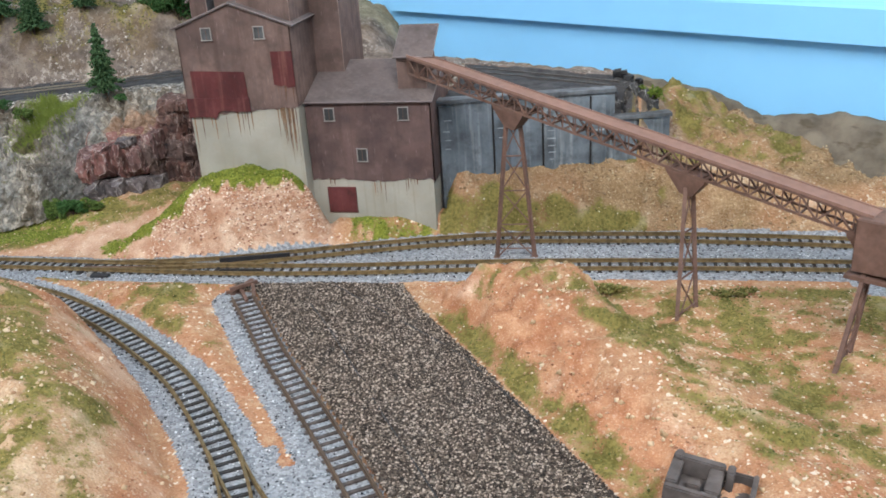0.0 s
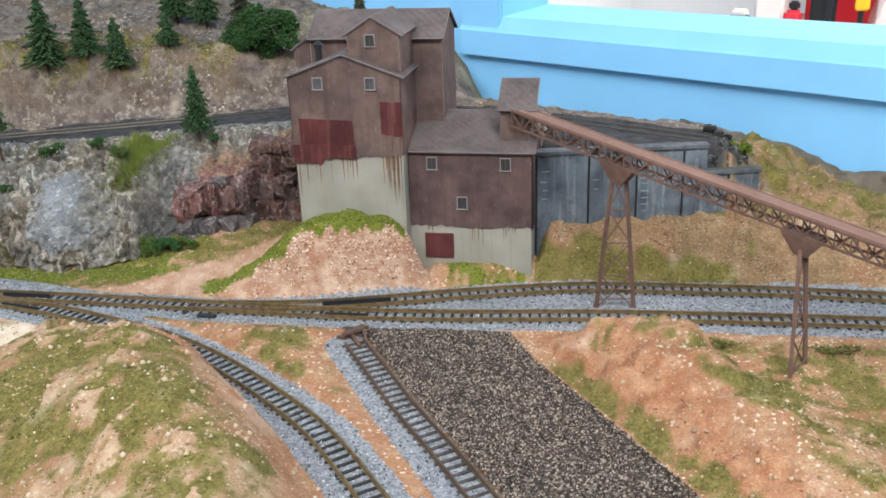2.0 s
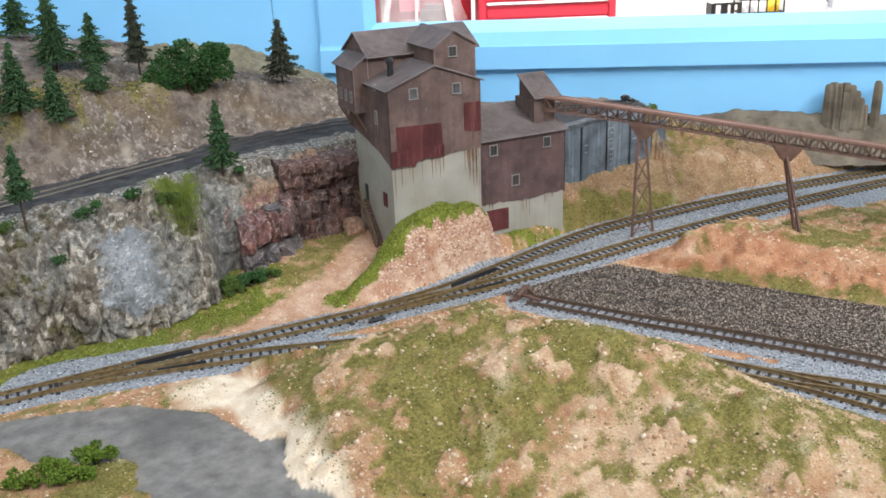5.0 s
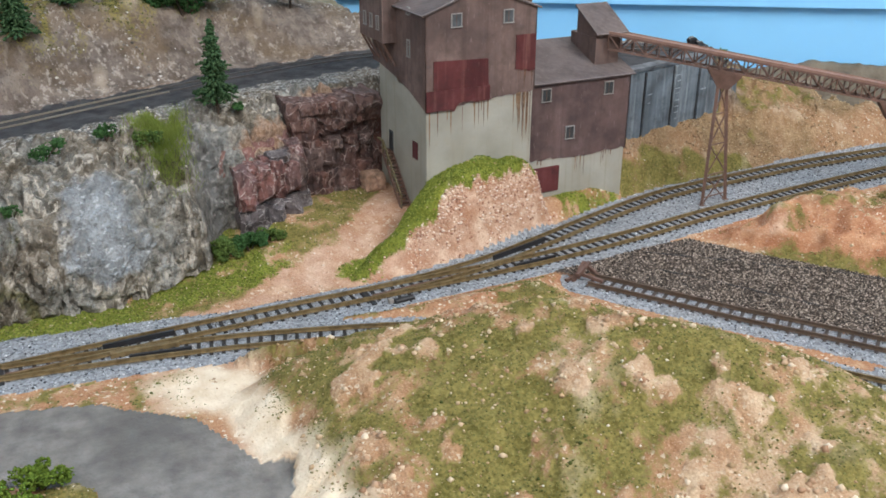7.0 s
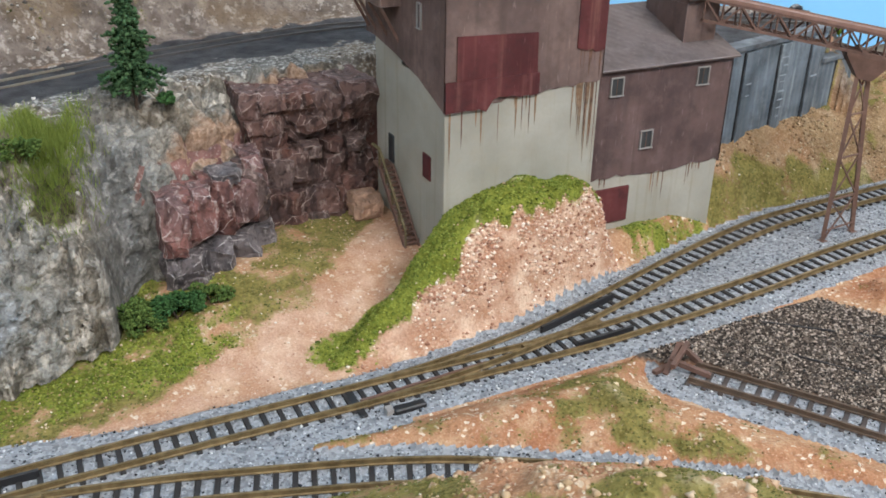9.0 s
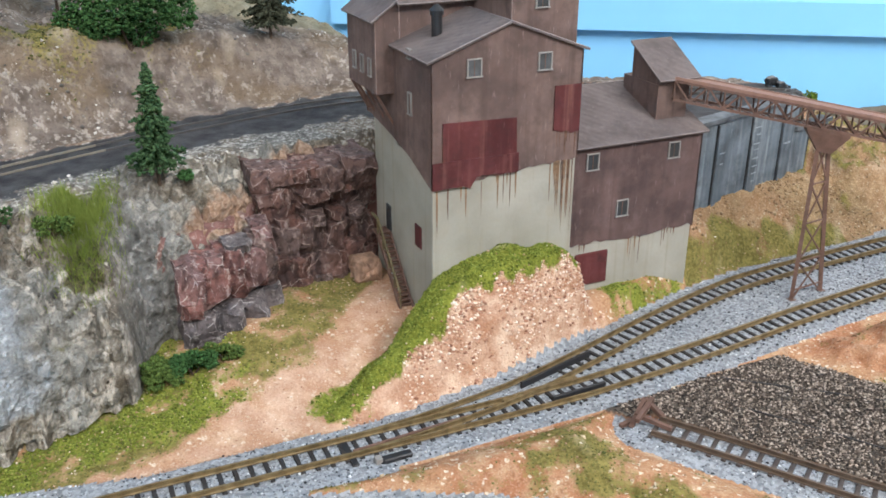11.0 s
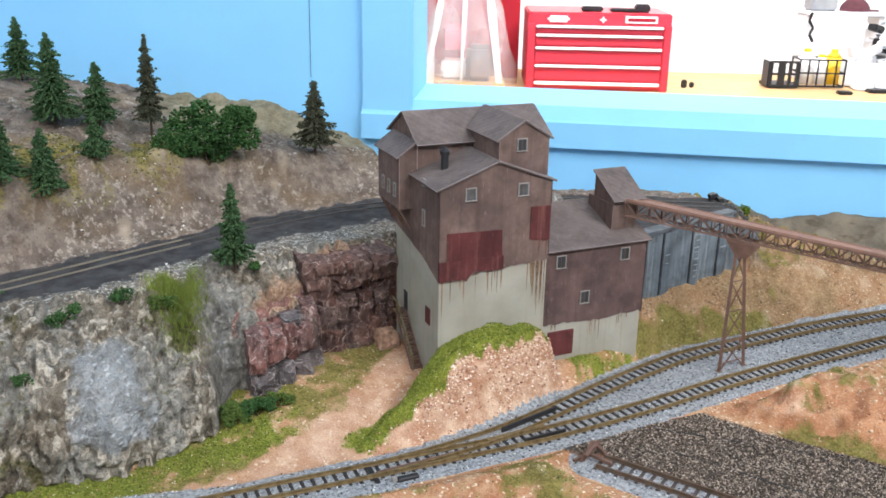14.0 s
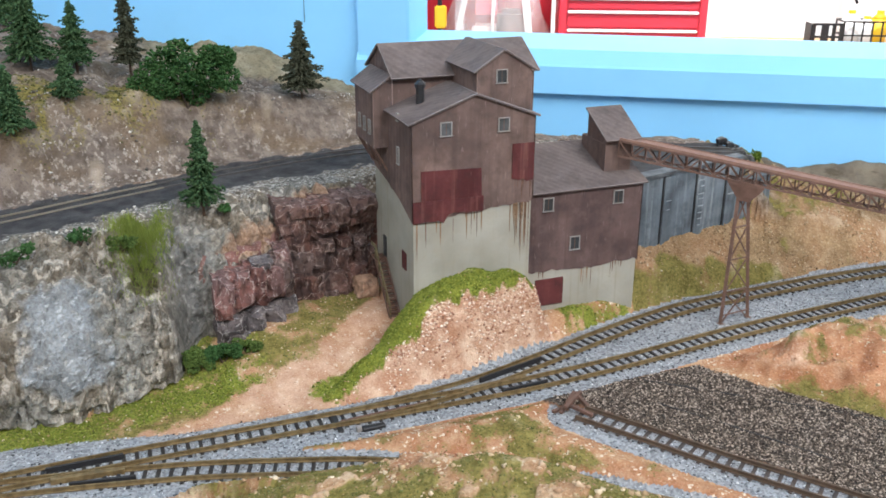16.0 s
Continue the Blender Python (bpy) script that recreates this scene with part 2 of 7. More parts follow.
# Dark glass lifted to a paler grey: a reflection put into its colour.
M_pane_reflect = plain("reflecting_window_pane", (0.075, 0.078, 0.08), 0.3, vary=0.5, scale=200)
M_black = plain("black_plastic", (0.02, 0.02, 0.022), 0.45)
M_brown_tie = plain("brown_grey_sleeper", (0.062, 0.050, 0.046), 0.85, vary=0.45)
M_tie = plain("black_sleeper", (0.028, 0.026, 0.026), 0.8, vary=0.3)
M_rail = Mat("rusty_rail", 0.55, 0.3)
M_rail.colour(M_rail.mix(M_rail.ramp(M_rail.noise(300.0), (0.35, 0.0), (0.65, 1.0)), (0.115, 0.080, 0.036), (0.215, 0.152, 0.074)))
M_rail = M_rail.m
M_steel = plain("brown_steel", (0.135, 0.078, 0.060), 0.75, vary=0.3)
M_belt = plain("brown_deck", (0.215, 0.125, 0.098), 0.8, vary=0.15)
M_wallgrey = siding("grey_retaining_wall", (0.076, 0.092, 0.107), (0.20, 0.235, 0.264), (0.36, 0.40, 0.42), 0.65)
M_wallgrey.node_tree.nodes["Principled BSDF"].inputs["Roughness"].default_value = 0.42
M_coping = plain("stained_coping", (0.105, 0.115, 0.125), 0.8, vary=0.6, scale=160)
M_blue = plain("sky_blue_paint", (0.25, 0.59, 0.93), 0.6, vary=0.05, scale=12)
M_white = plain("white_paint", (0.85, 0.85, 0.85), 0.7, vary=0.03, scale=8)
M_red = plain("red_enamel", (0.60, 0.040, 0.060), 0.3, vary=0.05, scale=10)
M_darkred = plain("dark_red_enamel", (0.33, 0.012, 0.022), 0.4, vary=0.08, scale=10)
M_alu = plain("bright_trim", (0.85, 0.85, 0.85), 0.4, vary=0.05)
M_wood = plain("bench_wood", (0.55, 0.36, 0.18), 0.6, vary=0.15, scale=20)
M_plastic = plain("clear_plastic_bag", (0.75, 0.72, 0.70), 0.25, vary=0.1, scale=12)
M_yellow = plain("yellow_plastic", (0.80, 0.50, 0.03), 0.4, vary=0.05)
M_bark = plain("bark", (0.06, 0.04, 0.028), 0.9, vary=0.3)
M_leaf = leafy("conifer_green", (0.016, 0.042, 0.018), (0.075, 0.135, 0.060))
M_leaf2 = leafy("brownish_conifer", (0.03, 0.035, 0.022), (0.085, 0.09, 0.06))
M_bush = leafy("leaf_green", (0.016, 0.045, 0.014), (0.058, 0.13, 0.042))
M_bush2 = leafy("mid_green", (0.030, 0.058, 0.014), (0.105, 0.155, 0.040))
M_lime = leafy("bright_green", (0.05, 0.085, 0.01), (0.13, 0.19, 0.03))
M_bal = grains("ballast_grains", (0.0, (0.03, 0.035, 0.04)), (0.13, (0.07, 0.075, 0.085)), (0.2, (0.20, 0.212, 0.23)), (0.6, (0.27, 0.287, 0.31)), (0.95, (0.42, 0.44, 0.465)))
M_coal = grains("coal_grains", (0.0, (0.018, 0.015, 0.013)), (0.45, (0.072, 0.055, 0.045)), (0.72, (0.175, 0.14, 0.113)), (0.95, (0.46, 0.38, 0.315)))
M_chip = grains("pale_stone_chips", (0.0, (0.30, 0.18, 0.11)), (0.5, (0.44, 0.31, 0.20)), (0.9, (0.55, 0.44, 0.33)), (0.97, (0.74, 0.68, 0.58)))
M_turf = grains("turf_clumps", (0.0, (0.085, 0.085, 0.026)), (0.5, (0.138, 0.138, 0.042)), (0.9, (0.22, 0.185, 0.07)), (1.0, (0.36, 0.27, 0.14)))
M_grass = grains("grass_clumps", (0.0, (0.055, 0.075, 0.010)), (0.5, (0.130, 0.165, 0.026)), (0.95, (0.25, 0.28, 0.06)))

M_grayrail = plain("cinder_dusted_rail", (0.085, 0.08, 0.075), 0.7, 0.1)
M_rustrail = plain("dull_rusty_rail", (0.105, 0.073, 0.052), 0.7, 0.2, vary=0.3)
M_palerail = plain("dull_pale_rail", (0.22, 0.195, 0.15), 0.6, 0.2)
M_long = leafy("long_grass_green", (0.12, 0.16, 0.026), (0.25, 0.31, 0.075))


def block_rock(name, dark, light, other, brush):
    """Split rock: washed dark, each block with its own tint, dry-brushed pale along its edges."""
    m = Mat(name, 0.82, spec=0.2)
    n, f, v = m.noise(70.0, 5.0), m.noise(430.0, 4.0), m.noise(1.0, 4.0, at=m.stretch(260, 260, 70))
    c = m.mix(m.ramp(n, (0.36, 0.0), (0.64, 1.0)), dark, light)
    c = m.mix(m.math("MULTIPLY", m.ramp(m.random(), (0.3, 0.0), (0.9, 1.0)), 0.7), c, other)
    c = m.mix(m.math("MULTIPLY", m.ramp(v, (0.36, 1.0), (0.47, 0.0)), 0.7), c, tuple(q * 0.35 for q in dark))
    c = m.mix(m.math("MULTIPLY", m.ramp(f, (0.34, 1.0), (0.46, 0.0)), 0.6), c, tuple(q * 0.5 for q in dark))
    c = m.mix(m.math("MULTIPLY", m.ramp(m.noise(1.0, 5.0, 0.7, at=m.stretch(330, 330, 170)), (0.55, 0.0), (0.66, 1.0)), 0.55), c, brush)
    c = m.mix(m.math("MULTIPLY", m.attr("worn"), m.ramp(m.noise(210.0, 4.0, 0.65), (0.46, 0.0), (0.60, 0.75))), c, brush)
    m.colour(c).bump(m.math("ADD", f, m.math("MULTIPLY", v, 1.2)), 0.0011, 0.9)
    return m.m


M_redrock = block_rock("red_brown_rock", (0.085, 0.045, 0.043), (0.225, 0.100, 0.085), (0.165, 0.115, 0.112), (0.50, 0.42, 0.39))
M_ledge = block_rock("dark_red_brown_rock", (0.055, 0.034, 0.032), (0.150, 0.075, 0.060), (0.120, 0.088, 0.082), (0.36, 0.28, 0.25))
M_cinder = block_rock("black_cinder_rock", (0.026, 0.026, 0.028), (0.075, 0.073, 0.073), (0.055, 0.053, 0.052), (0.34, 0.33, 0.32))
M_slab = block_rock("grey_slab_rock", (0.060, 0.052, 0.054), (0.150, 0.128, 0.130), (0.105, 0.085, 0.082), (0.44, 0.40, 0.385))
M_mesa = Mat("grey_tan_rock", 0.95)
_c = M_mesa.mix(M_mesa.ramp(M_mesa.noise(60.0, 5.0), (0.35, 0.0), (0.65, 1.0)), (0.095, 0.080, 0.061), (0.20, 0.168, 0.127))
_c = M_mesa.mix(M_mesa.ramp(M_mesa.noise(1.0, 3.0, at=M_mesa.stretch(60, 60, 160)), (0.60, 0.0), (0.68, 0.8)), _c, (0.075, 0.06, 0.04))
M_mesa.colour(_c).bump(M_mesa.noise(300.0, 4.0), 0.001, 0.8)
M_mesa = M_mesa.m
M_bag = Mat("clear_film", 0.12)
M_bag.colour(M_bag.mix(M_bag.ramp(M_bag.noise(9.0, 4.0), (0.4, 0.0), (0.6, 1.0)), (0.85, 0.83, 0.83), (0.55, 0.50, 0.50)))
M_bag.b.inputs["Alpha"].default_value = 0.30
M_bag = M_bag.m
# White for strips that stand in for highlights on the film's creases.
M_fold_glint = Mat("film_highlight", 0.15)
M_fold_glint.colour((0.9, 0.88, 0.88)).b.inputs["Alpha"].default_value = 0.5
M_fold_glint = M_fold_glint.m


def cliff_paint(name):
    """Cast rock: washed in browns and greys, dry-brushed pale, with a blue-grey rock fall."""
    m = Mat(name, 0.92, spec=0.15)
    n1, n2, n3 = m.noise(24.0, 4.0), m.noise(95.0, 5.0), m.noise(480.0, 4.0)
    streak = m.noise(1.0, 4.0, at=m.stretch(230, 230, 75))
    blot = m.noise(260.0, 5.0, 0.65)
    c = m.mix(m.ramp(n2, (0.36, 0.0), (0.64, 1.0)), (0.105, 0.087, 0.065), (0.255, 0.215, 0.168))
    c = m.mix(m.ramp(n1, (0.44, 0.0), (0.58, 1.0)), c, m.mix(m.ramp(n2, (0.35, 0.0), (0.65, 1.0)), (0.125, 0.122, 0.110), (0.285, 0.276, 0.25)))
    c = m.mix(m.math("MULTIPLY", m.ramp(streak, (0.52, 0.0), (0.60, 1.0)), m.ramp(m.noise(40.0, 3.0), (0.40, 0.15), (0.56, 0.9))), c, (0.54, 0.485, 0.41))
    c = m.mix(m.math("MULTIPLY", m.ramp(blot, (0.55, 0.0), (0.66, 1.0)), 0.5), c, (0.44, 0.41, 0.36))
    c = m.mix(m.math("MULTIPLY", m.ramp(blot, (0.36, 1.0), (0.46, 0.0)), 0.55), c, (0.070, 0.062, 0.050))
    c = m.mix(m.math("MULTIPLY", m.ramp(n3, (0.34, 1.0), (0.44, 0.0)), 0.4), c, (0.06, 0.053, 0.043))
    slide = m.mix(m.ramp(m.noise(70.0, 5.0, 0.6), (0.36, 0.0), (0.62, 1.0)), (0.175, 0.187, 0.195), (0.33, 0.352, 0.372))
    slide = m.mix(m.math("MULTIPLY", m.ramp(m.noise(1.0, 4.0, at=m.stretch(260, 260, 420)), (0.57, 0.0), (0.66, 1.0)), 0.75), slide, (0.56, 0.585, 0.61))
    slide = m.mix(m.math("MULTIPLY", m.ramp(n3, (0.36, 1.0), (0.48, 0.0)), 0.35), slide, (0.15, 0.155, 0.15))
    edge = m.math("ADD", m.attr("slide"), m.math("MULTIPLY", m.math("SUBTRACT", n2, 0.5), 2.0))
    c = m.mix(m.ramp(edge, (0.40, 0.0), (0.80, 0.92)), c, slide)
    n4 = m.noise(900.0, 3.0)
    c = m.mix(m.math("MULTIPLY", m.ramp(n4, (0.36, 1.0), (0.48, 0.0)), 0.3), c, (0.06, 0.052, 0.042))
    c = m.mix(m.math("MULTIPLY", m.ramp(n4, (0.58, 0.0), (0.68, 1.0)), 0.22), c, (0.50, 0.46, 0.40))
    # Grey rock of the recess, its shade painted in by darker greys.
    slot = m.mix(m.ramp(n2, (0.3, 0.0), (0.7, 1.0)), (0.095, 0.094, 0.090), (0.21, 0.205, 0.195))
    slot = m.mix(m.math("MULTIPLY", m.ramp(blot, (0.54, 0.0), (0.66, 1.0)), 0.6), slot, (0.45, 0.43, 0.40))
    slot = m.mix(m.math("MULTIPLY", m.ramp(blot, (0.36, 1.0), (0.46, 0.0)), 0.6), slot, (0.07, 0.068, 0.06))
    c = m.mix(m.attr("slot"), c, slot)
    orange = m.mix(m.ramp(n3, (0.35, 0.0), (0.65, 1.0)), (0.23, 0.14, 0.09), (0.42, 0.295, 0.215))
    edge = m.math("ADD", m.attr("orange"), m.math("MULTIPLY", m.math("SUBTRACT", n2, 0.5), 1.0))
    c = m.mix(m.ramp(edge, (0.42, 0.0), (0.62, 1.0)), c, orange)
    moss = m.mix(m.ramp(n3, (0.38, 0.0), (0.62, 1.0)), (0.055, 0.052, 0.028), (0.15, 0.135, 0.07))
    edge = m.math("ADD", m.attr("moss"), m.math("MULTIPLY", m.math("SUBTRACT", n2, 0.5), 1.2))
    c = m.mix(m.ramp(edge, (0.5, 0.0), (0.62, 1.0)), c, moss)
    m.colour(c).bump(m.math("ADD", m.math("ADD", n3, m.math("MULTIPLY", n4, 0.4)), m.math("MULTIPLY", n2, 0.6)), 0.0022, 1.0)
    return m.m


M_cliff = cliff_paint("cast_rock")
M_orange = plain("orange_rock", (0.34, 0.21, 0.145), 0.9, vary=0.6, scale=260, bump=0.002)


# ---- the shape of the scenery, in millimetres ----
def lattice(ix, iy, seed):
    v = np.sin(ix * 127.1 + iy * 311.7 + seed * 74.7) * 43758.5453
    return v - np.floor(v)


def value_noise(x, y, seed=0):
    ix, iy = np.floor(x).astype(np.int64), np.floor(y).astype(np.int64)
    fx, fy = x - ix, y - iy
    fx, fy = fx * fx * (3 - 2 * fx), fy * fy * (3 - 2 * fy)
    a, b = lattice(ix, iy, seed), lattice(ix + 1, iy, seed)
    c, d = lattice(ix, iy + 1, seed), lattice(ix + 1, iy + 1, seed)
    return (a * (1 - fx) + b * fx) * (1 - fy) + (c * (1 - fx) + d * fx) * fy


def fbm(x, y, size, octaves=4, seed=0):
    """Noise from about -1 to 1 whose largest lumps are size mm wide."""
    out, amp, tot = 0.0, 1.0, 0.0
    for k in range(octaves):
        out = out + amp * (value_noise(x / size + 17.3 * k, y / size - 9.1 * k, seed + k) * 2 - 1)
        tot, amp, size = tot + amp, amp * 0.5, size * 0.5
    return out / tot * 1.6


def step(a, b, x):
    t = np.clip((x - a) / (b - a), 0, 1)
    return t * t * (3 - 2 * t)


def to_line(x, y, pts):
    """The distance to a polyline, and the side (positive: to the left of its direction)."""
    best, side = np.full(np.shape(x), 1e9), np.zeros(np.shape(x))
    for (ax, ay), (bx, by) in zip(pts, pts[1:]):
        dx, dy = bx - ax, by - ay
        t = np.clip(((x - ax) * dx + (y - ay) * dy) / (dx * dx + dy * dy), 0, 1)
        ex, ey = x - ax - t * dx, y - ay - t * dy
        d = np.hypot(ex, ey)
        near = d < best
        best = np.where(near, d, best)
        side = np.where(near, np.sign(dx * ey - dy * ex), side)
    return best, side


def smooth_line(pts, every=5.0):
    """A Catmull-Rom curve through the points, in even steps."""
    p = [Vector(a) for a in pts]
    p = [p[0] * 2 - p[1]] + p + [p[-1] * 2 - p[-2]]
    fine = []
    for a, b, c, d in zip(p, p[1:], p[2:], p[3:]):
        for k in range(24):
            t = k / 24
            fine.append(0.5 * (2 * b + (c - a) * t + (2 * a - 5 * b + 4 * c - d) * t * t + (3 * b - a - 3 * c + d) * t ** 3))
    fine.append(p[-2])
    out, left = [fine[0]], every
    for a, b in zip(fine, fine[1:]):
        n = (b - a).length
        while left <= n:
            a = a + (b - a).normalized() * left
            out.append(a)
            n, left = n - left, every
        left -= n
    return out


MAIN = [(-420, -46), (-260, -48), (-150, -46), (0, -48), (40, -47), (90, -43), (150, -36), (220, -31), (300, -28), (400, -29), (520, -40)]
REAR = [(-68, -47.2), (-40, -45.2), (0, -39.3), (37, -29), (82, -15), (127, -3), (158, 2), (216, 5), (260, 6), (330, 3), (400, -3), (520, -16)]
BRANCH = [(-230, -48.5), (-197, -53), (-163, -59), (-131, -66), (-98, -76), (-69, -86), (-44, -98), (-18, -114), (13, -137), (40, -160), (65, -188), (84, -213), (98, -237), (113, -268), (130, -310), (150, -370)]
SPUR = [(35, -80), (53, -106), (73, -136), (97, -168), (120, -200), (142, -232), (168, -275), (205, -340), (225, -370)]
SIDING = [(78, -204), (95, -226), (118, -252), (150, -292), (200, -362)]
UPPER = [(-420, 20), (-300, 62), (-216, 91), (-188, 101), (-158, 112), (-125, 123), (-80, 137), (-10, 148), (60, 136), (120, 108), (175, 80), (215, 58)]
COAL_R = [(113, -62), (126, -85), (166, -140), (200, -188), (223, -220), (262, -275), (325, -365)]
WALL_Y0, WALL_SLOPE = 300.0, 0.625


def wall_y(x):
    return WALL_Y0 - WALL_SLOPE * x


def upper_z(x):
    return np.interp(x, [-420, -220, 0, 120, 240], [62, 66, 71, 73.5, 74])


def cliff_lines(x):
    """Where the cliff stands on the yard, and where it ends below the high line."""
    foot = np.interp(x, [-420, -265, -229, -185, -155, -141, -131, -124, -108, -98, -74, -66, -48, -18, 60], [-12, -12, -4, -8, 0, 5, 10, 24, 28, 33, 48, 61, 68, 70, 74])
    brow = np.interp(x, [-420, -300, -229, -185, -150, -120, -100, -70, -40, -15, 60], [20, 38, 56, 54, 66, 84, 82, 84, 86, 88, 110])
    return foot, brow


def cliff_foot_z(x):
    return np.interp(x, [-420, -165, -110, -60, 20], [1, 1, 11, 18, 20])


def height(x, y, fine=True):
    """The ground's height, and what lies on it."""
    x, y = np.asarray(x, float), np.asarray(y, float)
    n40, n12, n4 = fbm(x, y, 40, 4, 3), fbm(x, y, 13, 3, 11), fbm(x, y, 4.5, 3, 23)
    d_main, _ = to_line(x, y, MAIN)
    d_rear, _ = to_line(x, y, REAR)
    d_br, s_br = to_line(x, y, BRANCH)
    d_sp, s_sp = to_line(x, y, SPUR)
    d_sd, _ = to_line(x, y, SIDING)
    d_up, s_up = to_line(x, y, UPPER)
    d_cr, s_cr = to_line(x, y, COAL_R)
    d_track = np.minimum.reduce([d_main, d_rear, d_br, d_sp, d_sd])
    z = 0.4 * n12 - 1.2
    what = {}
    # the grassy hill before the branch: steep to the rails, long to the road
    west = np.where(s_br < 0, 1.0, 0.0)
    d_rg, s_rg = to_line(x, y, [(-95, -112), (-72, -127), (-45, -150), (-8, -190), (22, -250), (70, -350)])
    dome = np.interp(y, [-350, -250, -190, -150, -125, -95], [22, 36, 47, 44, 34, 16])
    dome = dome - np.where(s_rg < 0, 0.42, 0.10) * (np.sqrt(d_rg ** 2 + 64) - 8) + 2.6 * n40 - 2.0 * step(0, 40, -n40 * 30)
    dome = dome - 6.5 * np.exp(-(((x + 84) / 26) ** 2 + ((y + 118) / 20) ** 2))
    dome = np.maximum(0, dome) * step(-172, -118, x + 0.10 * (y + 150))
    toe = np.interp(x, [-115, -85, -60, -40, 0, 20, 36, 46, 90], [15, 12, 8, 6.5, 9.5, 11.5, 14.5, 18.5, 19])
    lim = np.maximum(0, np.interp(y, [-260, -215, -180, -150, -130], [0.8, 1.25, 1.2, 1.6, 2.2]) * (d_br - toe - 1.2 * n12))
    lim = np.minimum(lim, np.maximum(0, 1.4 * (d_main - 17)))
    lim = np.minimum(lim, np.maximum(0, 0.62 * (x + 150 + 0.10 * (y + 150) + 1.5 * n12)))
    hill = west * (1 / (1 / (dome + 1e-3) ** 4 + 1 / (lim + 1e-3) ** 4)) ** 0.25
    z = z + hill + 0.9 * n12 * np.clip(hill / 8, 0, 1)
    on_hill = np.clip(hill / 5, 0, 1)
    # crumbling stony knobs that break through the turf
    knob = 0.0
    for kx, ky, kr in ((-55, -164, 5), (-86, -150, 9), (-113, -147, 11), (-54, -195, 7), (-31, -204, 8), (-9, -214, 6), (-9, -233, 7), (-72, -208, 9), (-119, -176, 10), (15, -232, 8), (-31, -164, 6), (-34, -180, 6), (-14, -267, 12), (-90, -225, 10), (-118, -200, 9)):
        knob = np.maximum(knob, np.exp(-((x - kx) ** 2 + (y - ky) ** 2) / kr ** 2))
    stony = step(0.44, 0.80, knob + 0.30 * n4 + 0.22 * n12) * on_hill
    stony = np.maximum(stony, 0.8 * step(0.42, 0.70, fbm(x, y, 14, 4, 113) + 0.2 * n4) * on_hill)
    z = z + stony * (1.0 + 1.5 * np.abs(n4) + 1.1 * np.abs(fbm(x, y, 7, 3, 119)))
    # a low wedge between branch and spur
    wedge = (s_br > 0) & (s_sp < 0) & (y < -50)
    wz = np.where(wedge, np.maximum(0, np.minimum(np.minimum(0.6 * (d_br - 10), 0.55 * (d_sp - 15)), 0.6 * (d_main - 15))), 0)
    wz = 9 * (1 - np.exp(-wz / 7)) * step(-190, -115, y)
    z = z + wz * (1 + 0.25 * n12)
    # the eroded bank along the coal yard: a foot strip, a washed-out scar, a crest and a long back
    main_y = np.interp(x, [-420, 40, 150, 300, 520], [-46, -47, -36, -28, -40])
    out = np.where(s_cr > 0, 1.0, 0.0) * step(14, 26, main_y - y)
    u = d_cr
    crest = np.interp(y, [-330, -210, -150, -108, -80, -68], [9, 13, 17, 22, 22.5, 20])
    gully = fbm(x, y, 14, 4, 91)
    rise = 0.10 * step(1, 9, u) + 0.55 * step(9 + 3 * n12, 19 + 4 * n12, u) + 0.35 * step(18, 36 + 5 * n40, u)
    nose = step(-130, -104, y)
    fall = (1 - nose) * 0.85 * step(38, 96, u) + nose * 0.97 * step(54 + 3 * n12, 78 + 3 * n12, u)
    bank = out * crest * rise * (1 - fall) * (1 + 0.14 * nose * step(34, 50, u)) * step(18, 44, main_y - y)
    scar = out * step(8, 12, u + 2.5 * n12) * step(38, 28, u + 7 * n40)
    z = z + bank * (1 + 0.12 * n12) + scar * (2.0 * gully - 1.8 * np.exp(-((u - 21 - 5 * n40) / 3) ** 2) + 1.0 * n4) + out * (1.8 * n40 + 0.9 * n12) * step(4, 14, u)
    # the mound before the mill
    mx = np.interp(x, [-88, -62, -40, -17, -6, 6, 20, 34, 42, 47, 53, 60], [0, 9, 20, 36.5, 41.5, 43.5, 44.5, 43.5, 39, 33, 17, 2])
    front = 0.18 * step(-36, -30, y) + 0.82 * step(-33 + 2.5 * n12, -11 - 0.10 * np.minimum(np.abs(x - 14), 90) + 2.5 * n12, y)
    back = np.minimum(x + 17, 0)
    mound = mx * front * step(16 + 0.6 * back, -2 + 0.6 * back, y) + (1.1 * n4 + 1.3 * n12) * front * np.clip(mx / 20, 0, 1) * step(2, -12, y)
    # rising yard west and east of the mill
    yard = 17 * step(-36, 34, y) * step(-165, -90, x) * step(30, 5, x) + np.interp(x, [45, 60, 120, 150], [0, 11, 11, 9]) * step(-12, 6, y)
    yard = np.where(x > 120, 31 * step(10, 42, y + 0.20 * (180 - x)) * step(108, 128, x) * (1 + 0.05 * n12 + 0.02 * n4), yard)
    z = z + np.maximum(mound, yard) * step(11, 20, d_track) * (1 + 0.03 * n12)
    # cliffs up to the high line
    foot, brow = cliff_lines(x)
    foot, brow = foot + 7 + 2.0 * n12, brow + 3.0
    s = np.clip((y - foot) / np.maximum(brow - foot, 8), 0, 1)
    sheer = step(-125, -112, x)
    prof = (1 - sheer) * np.sin(s * np.pi / 2) ** 0.75 + sheer * (0.66 * step(0, 0.22, s) + 0.34 * s)
    zfoot = cliff_foot_z(x)
    zt = upper_z(x) - 1 + np.interp(x, [-60, -20], [0, 6]) * (1 - step(0.9, 1.0, s)) 
    cliff = zfoot + (zt - zfoot) * prof
